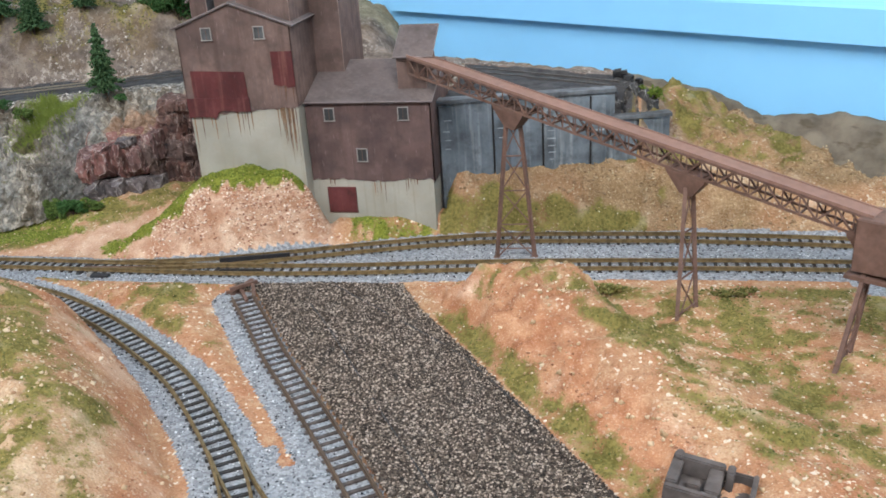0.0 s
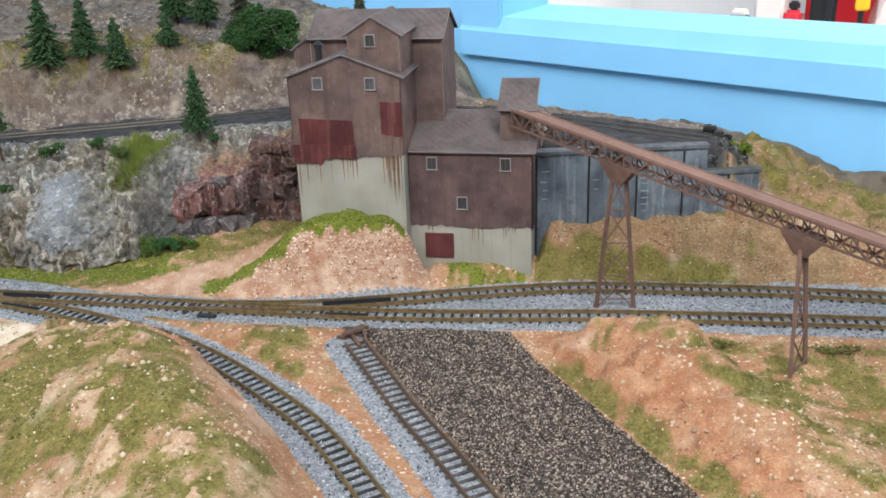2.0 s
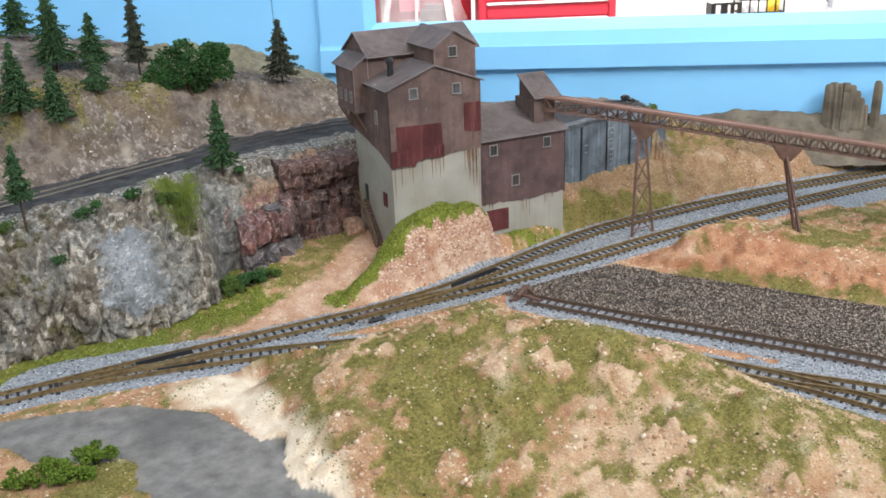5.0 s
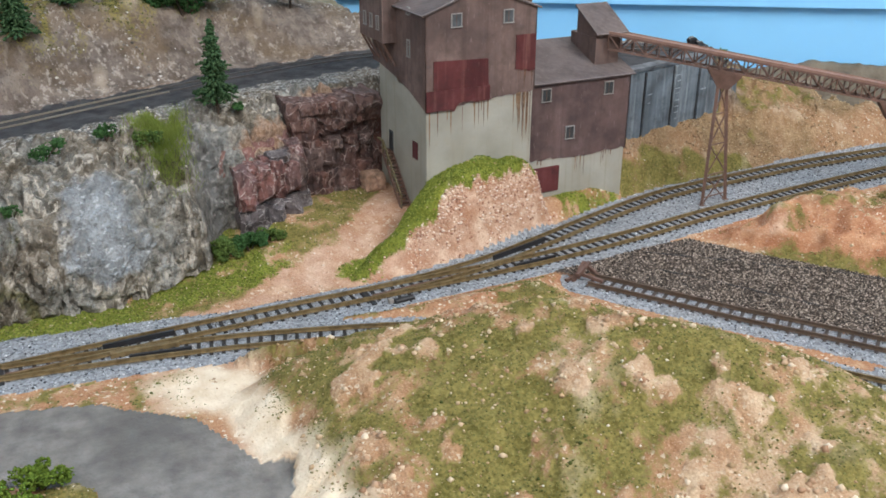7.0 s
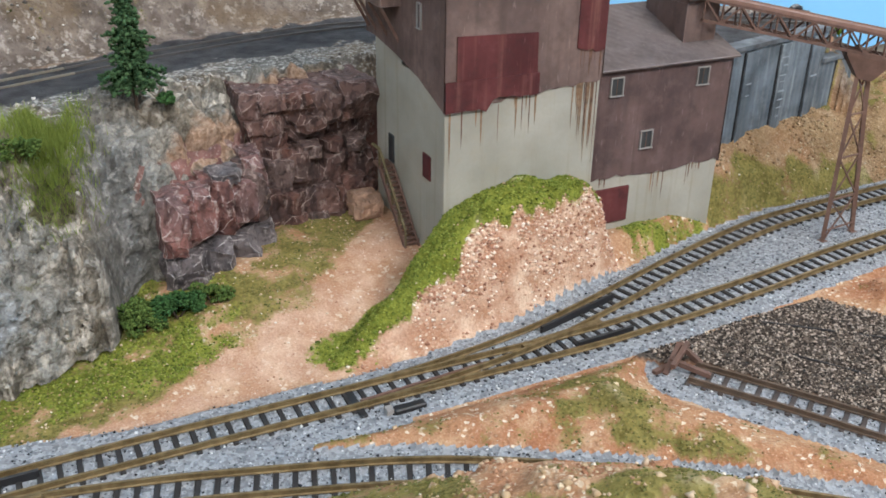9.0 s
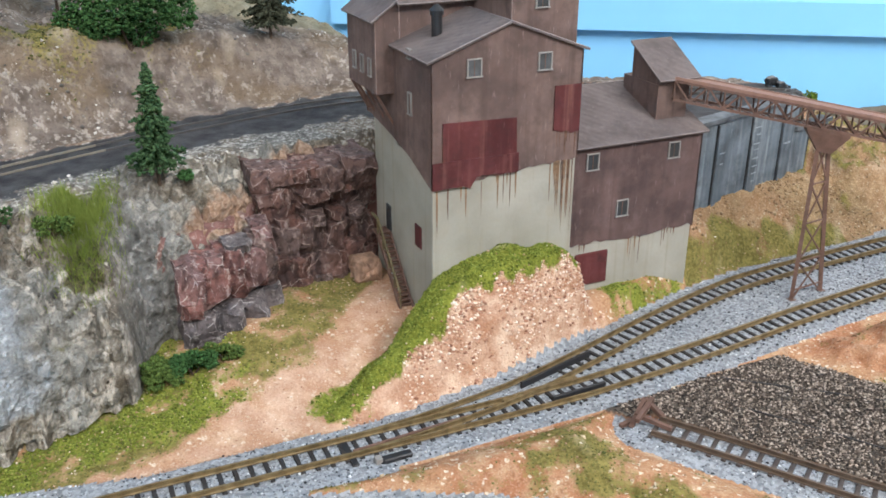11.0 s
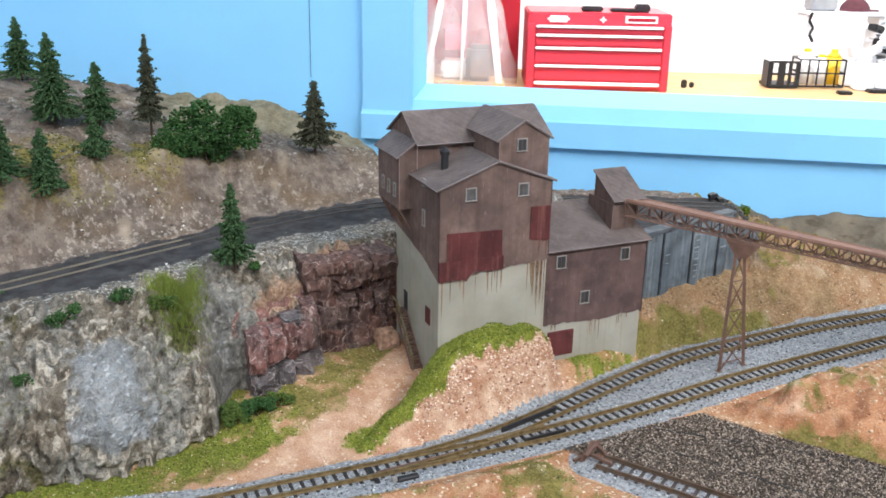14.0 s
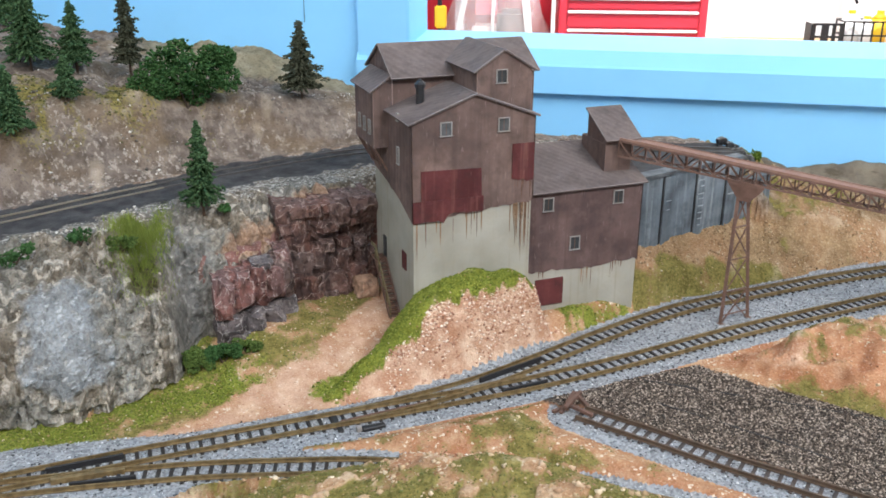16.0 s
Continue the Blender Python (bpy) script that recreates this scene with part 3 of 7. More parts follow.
    ledge = (np.round(cliff / 8 + 0.8 * n12) - cliff / 8) * 4.0
    crag = fbm(x, y * 0.35, 9, 4, 57)
    rough = (1 - np.abs(n12)) * 3.0 - 1.5 + 1.5 * n4 + 4.0 * (1 - 2 * np.abs(crag)) + 3.5 * n40
    up = np.where(s > 0, 1.0, 0.0) * (x < 119)
    cliff = cliff + np.where((s > 0) & (s < 1), rough * 0.4 * np.clip(prof * 3, 0, 1), 0) - 5 * np.clip(4 * s * (1 - s), 0, 1)
    z = np.where(up > 0, np.maximum(z, cliff), z)
    # the high line's shelf behind its wall, east of the mill
    wy = np.interp(x, [110, 240, 262], [27, 57, 86])
    shelf = (x >= 119) & (x < 252) & (y > wy + 3)
    z = np.where(shelf, upper_z(x) - 1 + 0.5 * n12, z)
    # wooded hillside beyond it
    up_n = np.where(s_up > 0, d_up, -d_up)
    top = np.interp(x, [-420, -300, -200, -65, -20, 37, 90, 150], [136, 132, 124, 113, 102, 84, 76, 70])
    rise = step(14, 48 + 8 * n40, up_n)
    zn = upper_z(x) + (top - upper_z(x)) * (0.82 * rise + 0.18 * step(40, 150, up_n)) + (3.5 * n40 + 3.2 * n12 + 1.2 * n4) * rise
    bump = 8 * np.exp(-(((x + 30) / 34) ** 2 + ((y - 280) / 34) ** 2)) - 5 * np.exp(-(((x + 110) / 34) ** 2 + ((y - 300) / 50) ** 2)) + 10 * np.exp(-(((x + 215) / 40) ** 2 + ((y - 330) / 60) ** 2))
    zn = zn + bump
    berm = upper_z(x) + 2.5 + 2.2 * n12 + 0.8 * n4 - 0.5 * np.maximum(0, up_n - 24)
    zn = zn + (np.maximum(np.minimum(zn, berm), 20) - zn) * step(25, 75, x)
    north = (up_n > 13) & (x < 262) & (y > 40)
    z = np.where(north, np.maximum(zn, 0), z)
    # tan hills in the east
    e = np.where(y > wy + 3, step(212, 266, x), step(212, 250, x))
    eh = np.interp(x, [212, 228, 248, 266, 285, 313, 338, 400, 480], [34, 44, 56, 48, 42, 34, 29, 26, 24])
    ez = eh * (0.62 * step(14, 44, y + 0.10 * (x - 250)) + 0.38 * step(40, 78, y + 0.2 * (x - 250))) * (1 + 0.12 * n40 + 0.10 * n12 + 0.05 * n4) - 1.0
    east = (x > 212) & (y > 10 - 0.06 * (x - 250)) & (y > 8)
    z = np.where(east, z * (1 - e) + np.maximum(z * 0 - 1, ez) * e, z)
    # what covers it
    ball = (d_main < 14) | (d_rear < 13) | (d_br < np.where(s_br < 0, 14.5, 12.5)) | (d_sd < 13) | ((d_sp < 15) & (s_sp < 0)) | ((s_sp >= 0) & (d_sp < 7))
    between = (y > np.interp(x, [-420, -60, 40, 400], [-46, -47, -46, -29])) & (y < np.interp(x, [-60, 0, 80, 160, 400], [-47, -40, -16, 2, -2]))
    gap = (s_br > 0) & (d_br < 32) & (y > -82) & (x < -56 + 4 * n12)
    ball = ball | (between & (x > -60)) | gap
    ball = ball | (wedge & ((np.minimum(d_br - 13, d_sp - 13) < 2.0 + 1.5 * n12) | (y < -200 + 12 * n12)) & (y < -95))
    ball = ball | ((x > 322 + 6 * n12) & (main_y - y < 26 + 4 * n12) & (y < main_y))
    ball = ball & (hill < 2.5) & (wz < 2.2)
    coal = (s_sp > 0) & (d_sp > 7.5) & (s_cr <= 0) & (y < -65 + 0.06 * x) & (y > -400) & (x > 20)
    coal = coal & ~((d_cr > 200))
    z = np.where(coal, 1.2 + 0.5 * n12, z)
    z = np.where(ball & ~coal, -0.32 + 0.12 * n4 + 0.22 * n12, z)
    tar = (x < -146 - 6 * n12 - 0.10 * (y + 150)) & (y < np.interp(x, [-300, -258, -200, -165, -150], [-64, -69, -86, -112, -150]) + 2 * n12)
    patch = (x < -205 + 6 * n12) & (y < -117 + 9 * n40 - 0.9 * (x + 235))
    tar = tar & ~patch
    z = np.where(tar, 0.2 * n12, np.where(patch & (x < -150), 1.5 + n12, z))
    if not fine:
        return z
    grassy = fbm(x, y, 26, 5, 41)
    speck = fbm(x, y, 6.5, 3, 63)
    face = west * (1 - step(26, 45, d_br + 8 * n12)) * step(-78, -58, x)
    turf = on_hill * np.clip(0.90 + 0.45 * grassy + 0.55 * speck - 0.85 * stony - 1.1 * face - 0.45 * step(-195, -270, y), 0, 1) * step(-150, -120, x + 0.1 * (y + 150) + 8 * n12)
    turf = np.maximum(turf, np.clip(wz / 4, 0, 1) * np.clip(0.42 + 0.8 * grassy + 0.5 * speck, 0, 1) * step(-160, -110, y + 10 * n12))
    turf = np.maximum(turf, np.where((x < -150) & (y < -55) & (y > -130) & ~tar & ~patch, np.clip(0.55 + 0.6 * speck + 0.4 * grassy, 0, 1) * step(-150, -175, x), 0))
    strip = out * step(1.5, 4, u) * step(15, 10, u + 3 * n12) * step(-82, -96, y)
    back_turf = out * step(30, 50, u + 12 * n12) * np.clip(0.50 + 0.55 * grassy + 0.5 * speck, 0, 1)
    hump = out * step(-108, -92, y) * step(12, 24, u) * np.clip(0.42 + 0.7 * speck + 0.5 * grassy, 0, 1)
    turf = np.maximum.reduce([turf, strip * np.clip(0.85 + 0.5 * speck, 0, 1), back_turf, hump])
    emb = (x > 118) * (x < 232) * (d_rear > 12) * (y > 6)
    turf = np.maximum(turf, emb * step(1.25, 0.8, (z + 4 * n12) / np.interp(x, [120, 175, 225], [24, 17, 9])) * np.clip(1.0 + 0.35 * grassy + 0.3 * speck, 0, 1))
    turf = np.maximum(turf, np.where((x > 228) & (y > 12), np.clip(0.75 * speck + 0.5 * grassy - 0.42, 0, 1), 0))
    turf = np.maximum(turf, np.where((x > 220) & (x < 320) & (y > 40) & (z > 30), np.clip(0.6 + 0.5 * speck + 0.4 * grassy, 0, 0.9), 0))
    turf = np.maximum(turf, np.where(patch & ~tar, np.clip(0.8 + grassy, 0, 1), 0))
    path_y = np.interp(x, [-230, -190, -151, -124, -100, -74, -53, -26, -10], [-34, -32, -27, -22, -11, 0, 16, 44, 60])
    verge = np.where((s <= 0.05) & (x < -18) & (d_main > 14) & (y > -40), step(-6, 5, y - path_y + 4 * n12), 0)
    turf = np.maximum(turf, verge * np.clip(0.85 + 0.4 * grassy + 0.5 * speck, 0, 1))
    path_r = np.interp(x, [-130, -119, -76, -62, -33, -17], [-60, -38, -29, -12, 6, 21])
    yardish = np.where((x < -14) & (x > -200) & (s <= 0) & (y > -42), 0.55, 0)
    what["path"] = np.clip(0.75 + 0.5 * speck, 0.2, 1) * np.maximum(yardish * (d_main > 14), np.where((x < -14) & (x > -230) & (s <= 0), step(5, -6, y - path_y + 6 * n12) * step(-7, 4, y - path_r + 6 * n12), 0) * (d_main > 14))
    low = np.interp(x, [-84, -57, -41, -17, 3, 26, 50], [-35, -30, -23, -17, -11.5, -11, -9])
    high = np.interp(x, [-84, -75, -51, -17, -16, 60], [-33, -26, -6, 8, 30, 30])
    zlow = np.interp(x, [-84, -57, -41, -17, 3, 26, 45], [0, 2, 13, 27, 38, 39, 33])
    crown = np.maximum(step(-3.5, 3.5, z - zlow - 3.2 * n12 - 3.4 * n4), step(3, 8, y - low + 2.5 * n12))
    lush = np.where((x < 46 + 2 * n12) & (x > -80) & (mound > 1.5), crown * step(2, -2, y - high + 2 * n12), 0) * 1.1
    lush = np.maximum(lush, 1.15 * np.exp(-(((x + 64) / 13) ** 2 + ((y + 21) / 9) ** 2) ** 2) * np.clip(0.8 + 0.5 * speck + 0.4 * grassy, 0, 1.2) * (d_main > 15))
    lush = np.where((x > 58) & (x < 118) & (y > -12) & (y < 10), step(-9, 0, y + 2 * n12) * step(58, 72, x + 3 * n12) * (0.55 + 0.5 * grassy + 0.6 * speck), lush)
    lush = np.maximum(lush, verge * (np.exp(-(((x + 108) / 26) ** 2 + ((y + 10) / 12) ** 2)) + 0.5 * step(-165, -180, x) + 0.62 * step(-80, -100, x) * step(2, 14, y - path_y + 5 * n12)) * np.clip(0.95 + 0.5 * speck + 0.4 * grassy, 0, 1.2))
    lush = np.maximum(lush, np.where(up > 0, np.exp(-(((x + 142) / 9) ** 2 + ((z - 52) / 10) ** 2)) * 1.1, 0))
    tall = np.where((up > 0) & ~north, 1.0, 0.0)
    what["cream"] = on_hill * (1 - face) * np.clip(0.04 + 0.75 * fbm(x, y, 45, 3, 97) + 0.4 * step(-200, -290, y) + 0.4 * speck + 0.35 * stony, 0, 0.7)
    what["stony"] = stony
    what["scar"] = np.maximum(scar, face * on_hill * 0.8)
    what["pale"] = np.clip(mound / 6, 0, 1) * (x < 64)
    what["rock"] = tall * np.clip(0.4 + (z - zfoot) / 10, 0, 1)
    what["slide"] = tall * 0
    what["red"] = tall * step(-121, -110, x + 3 * n12) * step(62, 50, z + 4 * n12) * step(9, 16, z)
    what["edge"] = tall * np.exp(-((y - brow - 3) / 7) ** 2)
    what["far"] = np.where(north, step(222, 250, y + 6 * n12) * step(-130, -100, x), 0.0)
    what["upland"] = np.where(north, 1.0, 0.0) * step(256, 232, x + 8 * n12)
    what["tan"] = np.maximum(np.where((x > 118) & (y > 8) & ~shelf, 1.0, 0.0) * np.clip(0.8 + 0.5 * grassy, 0, 1), on_hill * 0.4 * (1 - face))
    bed = np.where(s_up > 0, step(16, 11, d_up + 3 * n12), step(36, 20, d_up + 9 * n12 + 4 * n4)) * (x < 260)
    what["cinder"] = bed * np.where(x < 119, (s >= 0.97) | (y > brow), y > wy + 2)
    what["cinder"] = np.maximum(what["cinder"], np.where(shelf & ~north, 1.0, 0.0)) * step(238, 214, x + 5 * n12)
    grove = np.exp(-((up_n - 64) / 30) ** 2) * step(-40, -100, x) * 1.5
    what["turf"] = np.maximum(turf, np.where(north, np.clip(grove * (0.32 + 0.6 * grassy + 0.5 * speck), 0, 0.75), 0))
    what["turf"] = np.maximum(what["turf"], np.where((tall > 0) & (y < brow), np.clip(grassy * 0.9 - 0.55, 0, 0.6), 0))
    what["lush"] = np.clip(lush, 0, 1)
    verge_x = -146 - 0.10 * (y + 150)
    chalk = np.exp(-((x - verge_x - 3) / 9) ** 2) * step(-250, -190, y) * step(-96, -120, y) + np.exp(-(((x + 158) / 21) ** 2 + ((y + 92) / 15) ** 2))
    what["chalk"] = np.clip(chalk * 1.9 - 0.32 + 0.5 * n12, 0, 1) * np.where(tar, 0, 1) * (d_br > 14)
    what["tar"] = np.where(tar, 1.0, 0.0)
    what["ballast"] = np.where(ball, 1.0, 0.0)
    what["coal"] = np.where(coal, 1.0, 0.0)
    what["turf"] = what["turf"] * (1 - what["ballast"]) * (1 - what["coal"])
    return z, what


def ground_z(x, y):
    return float(height(np.array([float(x)]), np.array([float(y)]), False)[0])


# ---- making things ----
ROOT = {}


def thing(name, at=(0, 0, 0), label="", category="", group="", kind=""):
    """An Empty at the base of a thing; at in mm."""
    ob = new(name)
    ob.location = Vector(at) * 0.001
    ROOT[ob.name] = Vector(at)
    return tagged(ob, label, category, group, kind)


def part(name, bm, material, parent=None, label="", smooth=False, cut=None):
    """Links a bmesh, in mm of the place, as one mesh object under a thing or a part."""
    base = ROOT.get(parent.name, Vector()) if parent else Vector(cut or (0, 0, 0))
    bmesh.ops.translate(bm, verts=bm.verts, vec=-base)
    bmesh.ops.scale(bm, verts=bm.verts, vec=(0.001,) * 3)
    bmesh.ops.recalc_face_normals(bm, faces=bm.faces)
    me = bpy.data.meshes.new(name)
    bm.to_mesh(me)
    bm.free()
    me.materials.append(material)
    if smooth:
        me.polygons.foreach_set("use_smooth", [True] * len(me.polygons))
    ob = new(name, me)
    if parent:
        ob.parent = parent
        ROOT[ob.name] = base
    else:
        ob.location = base * 0.001
        ROOT[ob.name] = base
    return tagged(ob, label)


def box(bm, x0, x1, y0, y1, z0, z1, m=None):
    v = [bm.verts.new((x, y, z)) for x in (x0, x1) for y in (y0, y1) for z in (z0, z1)]
    for f in ((0, 1, 3, 2), (4, 6, 7, 5), (0, 4, 5, 1), (2, 3, 7, 6), (0, 2, 6, 4), (1, 5, 7, 3)):
        bm.faces.new([v[i] for i in f])
    if m is not None:
        bmesh.ops.transform(bm, matrix=m, verts=v)
    return v


def boxes(*dims, bevel=0.0):
    bm = bmesh.new()
    for d in dims:
        box(bm, *d)
    if bevel:
        bmesh.ops.bevel(bm, geom=bm.edges[:], offset=bevel, segments=1, affect="EDGES")
    return bm


def prism(bm, outline, shift):
    """A solid from a flat outline, pushed along shift."""
    a = [bm.verts.new(p) for p in outline]
    b = [bm.verts.new(Vector(p) + Vector(shift)) for p in outline]
    bm.faces.new(a)
    bm.faces.new(b[::-1])
    for i in range(len(a)):
        j = (i + 1) % len(a)
        bm.faces.new((a[i], b[i], b[j], a[j]))
    return a + b


def worn(bm, offset):
    """Bevels all edges and marks the narrow faces, where the paint is rubbed."""
    layer = bm.faces.layers.float.new("worn")
    for f in bmesh.ops.bevel(bm, geom=bm.edges[:], offset=offset, segments=1, affect="EDGES")["faces"]:
        f[layer] = 1.0
    return bm


def rod(bm, a, b, w, h=None):
    """A bar of rectangular section from a to b."""
    a, b = Vector(a), Vector(b)
    m = (b - a).to_track_quat("X", "Z").to_matrix().to_4x4()
    h = h or w
    return box(bm, 0, (b - a).length, -w / 2, w / 2, -h / 2, h / 2, Matrix.Translation(a) @ m)


def tube(bm, a, b, r1, r2, n=8):
    a, b = Vector(a), Vector(b)
    m = Matrix.Translation((a + b) / 2) @ (b - a).to_track_quat("Z", "Y").to_matrix().to_4x4()
    return bmesh.ops.create_cone(bm, cap_ends=True, segments=n, radius1=r1, radius2=r2, depth=(b - a).length, matrix=m)["verts"]


def crag(x0, x1, y0, y1, z0, z1, seed, chips=8, edge=0.2):
    """A split rock: a block with its corners struck off along flat planes, then roughened."""
    rng = random.Random(seed)
    bm = boxes((x0, x1, y0, y1, z0, z1))
    c = Vector(((x0 + x1) / 2, (y0 + y1) / 2, (z0 + z1) / 2))
    half = Vector(((x1 - x0) / 2, (y1 - y0) / 2, (z1 - z0) / 2))
    for _ in range(chips):
        n = Vector((rng.uniform(-1, 1), rng.uniform(-1.3, 0.0), rng.uniform(-0.8, 1.0))).normalized()
        far = sum(abs(n[i]) * half[i] for i in range(3)) * rng.uniform(0.68, 0.93)
        cut = bmesh.ops.bisect_plane(bm, geom=bm.verts[:] + bm.edges[:] + bm.faces[:], plane_co=c + n * far, plane_no=n, clear_outer=True)["geom_cut"]
        bmesh.ops.holes_fill(bm, edges=[g for g in cut if isinstance(g, bmesh.types.BMEdge)], sides=0)
    turn = Matrix.Translation(c) @ Matrix.Rotation(rng.uniform(-0.10, 0.10), 4, "Y") @ Matrix.Rotation(rng.uniform(-0.12, 0.12), 4, "Z") @ Matrix.Translation(-c)
    bmesh.ops.transform(bm, matrix=turn, verts=bm.verts)
    bmesh.ops.remove_doubles(bm, verts=bm.verts, dist=0.3)
    worn(bm, edge)
    bmesh.ops.triangulate(bm, faces=bm.faces[:])
    for long in (5.0, 2.6, 1.7):
        bmesh.ops.subdivide_edges(bm, edges=[e for e in bm.edges if e.calc_length() > long], cuts=1)
        bmesh.ops.triangulate(bm, faces=bm.faces[:])
    o = Vector((seed * 1.7, seed * 0.9, 3.0))
    for v in bm.verts:
        p = v.co
        v.co = p + 1.1 * noise.noise_vector(p / 6.0 + o) + 0.75 * noise.noise_vector(p / 2.6 + o)
    return bm


def raw_mesh(name, verts, faces, material, smooth=False):
    me = bpy.data.meshes.new(name)
    me.from_pydata(verts, [], faces)
    me.materials.append(material)
    if smooth:
        me.polygons.foreach_set("use_smooth", [True] * len(me.polygons))
    me.update()
    return new(name, me)


# ---- the ground ----
def make_ground():
    xs = np.arange(-420, 520.1, 2.0)
    xs = np.concatenate([xs[xs < -300], np.arange(-300, 300, 1.4), xs[xs >= 300]])
    ys = np.concatenate([np.arange(-390, -250, 2.4), np.arange(-250, 110, 1.4), np.arange(110, 560, 2.4)])
    gx, gy = np.meshgrid(xs, ys)
    z, what = height(gx, gy)
    nx, ny = len(xs), len(ys)
    keep = gy < wall_y(gx) + 6
    idx = np.full(gx.shape, -1)
    idx[keep] = np.arange(keep.sum())
    a, b, c, d = idx[:-1, :-1], idx[:-1, 1:], idx[1:, 1:], idx[1:, :-1]
    ok = (a >= 0) & (b >= 0) & (c >= 0) & (d >= 0)
    faces = np.stack([a[ok], b[ok], c[ok], d[ok]], 1)
    verts = np.stack([gx[keep], gy[keep], z[keep]], 1) * 0.001
    me = bpy.data.meshes.new("ground")
    me.vertices.add(len(verts))
    me.vertices.foreach_set("co", verts.ravel())
    me.loops.add(faces.size)
    me.loops.foreach_set("vertex_index", faces.ravel())
    me.polygons.add(len(faces))
    me.polygons.foreach_set("loop_start", np.arange(len(faces)) * 4)
    me.update(calc_edges=True)
    me.polygons.foreach_set("use_smooth", np.ones(len(faces), bool))
    for key, v in what.items():
        me.attributes.new(key, "FLOAT", "POINT").data.foreach_set("value", v[keep].astype(np.float32).ravel())
    me.materials.append(M_ground)
    ob = new("ground", me)
    return tagged(ob, "modelled plaster scenery with soil, turf, cliffs and ballast", "ground", kind="structure")


make_ground()

# ---- rails ----
def rail_section(bm, line, off, z0=0.35, gauge_h=2.03):
    """One rail swept along a centre line, off mm to its left: foot, web and head."""
    prof = [(-0.62, 0), (0.62, 0), (0.62, 0.25), (0.24, 0.5), (0.24, 1.35), (0.42, 1.5), (0.42, gauge_h), (-0.42, gauge_h), (-0.42, 1.5), (-0.24, 1.35), (-0.24, 0.5), (-0.62, 0.25)]
    rings = []
    for i, p in enumerate(line):
        d = (line[min(i + 1, len(line) - 1)] - line[max(i - 1, 0)]).normalized()
        n = Vector((-d.y, d.x, 0))
        rings.append([bm.verts.new(p + n * (off + a) + Vector((0, 0, z0 + h))) for a, h in prof])
    for r, q in zip(rings, rings[1:]):
        for i in range(len(prof)):
            j = (i + 1) % len(prof)
            bm.faces.new((r[i], q[i], q[j], r[j]))
    for r in (rings[0], rings[-1]):
        bm.faces.new(r)


TIE = bmesh.new()
box(TIE, -0.8, 0.8, -6.5, 6.5, -1.4, 0.35)
bmesh.ops.bevel(TIE, geom=TIE.edges[:], offset=0.15, segments=1, affect="EDGES")
bmesh.ops.scale(TIE, verts=TIE.verts, vec=(0.001,) * 3)
TIE_MESH = bpy.data.meshes.new("sleeper")
TIE.to_mesh(TIE_MESH)
TIE.free()
TIE_MESH.materials.append(M_tie)
SPUR_TIE_MESH = TIE_MESH.copy()
SPUR_TIE_MESH.materials[0] = M_brown_tie
GAUGE = 9.0


def railway(label, pts, ties=(0, 1e9), z=None, tie_len=None, rails=(1, 1), metal=M_rail, sleeper=TIE_MESH):
    flat = smooth_line([Vector((*p, 0)) for p in pts], 2.6)
    line = [Vector((p.x, p.y, float(z(p.x)) if z else 0.0)) for p in flat]
    root = thing("railway_track", line[len(line) // 2], label, "track", "model railway tracks")
    for side, on in zip((1, -1), rails):
        if on:
            bm = bmesh.new()
            rail_section(bm, line, side * (GAUGE / 2 + 0.5))
            part("rail", bm, metal, root)
    for i in range(0, len(line) - 1, 2):
        if not ties[0] <= i * 2.6 <= ties[1]:
            continue
        p, d = line[i], line[i + 1] - line[i]
        t = new("sleeper", sleeper)
        t.parent = root
        t.location = (p - ROOT[root.name]) * 0.001
        t.rotation_euler = (0, 0, math.atan2(d.y, d.x) + random.uniform(-0.02, 0.02))
        s = tie_len(p.x) if tie_len else 1.0
        t.scale = (1, s, 1)
    return root


railway("main line with brass-brown rails and black sleepers in grey ballast", MAIN)
railway("passing siding curving away from a turnout beside the mill", REAR, ties=(90, 1e9), z=lambda x: -0.06)
railway("branch track curving between two grassy mounds", BRANCH, ties=(58, 1e9), z=lambda x: -0.06)
railway("short spur beside the coal yard, ending at a bumper", SPUR, metal=M_rustrail, sleeper=SPUR_TIE_MESH)
railway("siding leaving the branch at a turnout", SIDING, ties=(46, 1e9), z=lambda x: -0.12)
railway("upper line with dull pale rails on a dark cinder bed", UPPER[:6], ties=(1e9, 1e9), z=lambda x: upper_z(x) - 2.5, metal=M_palerail)
railway("cinder-dusted upper line curving behind the mill", UPPER[5:], ties=(1e9, 1e9), z=lambda x: upper_z(x) - 2.5, metal=M_grayrail)


# ---- mill ----
mill = thing("mine_building", (30, 30, 14), "tall brown weathered mine building with stained concrete base", "building")


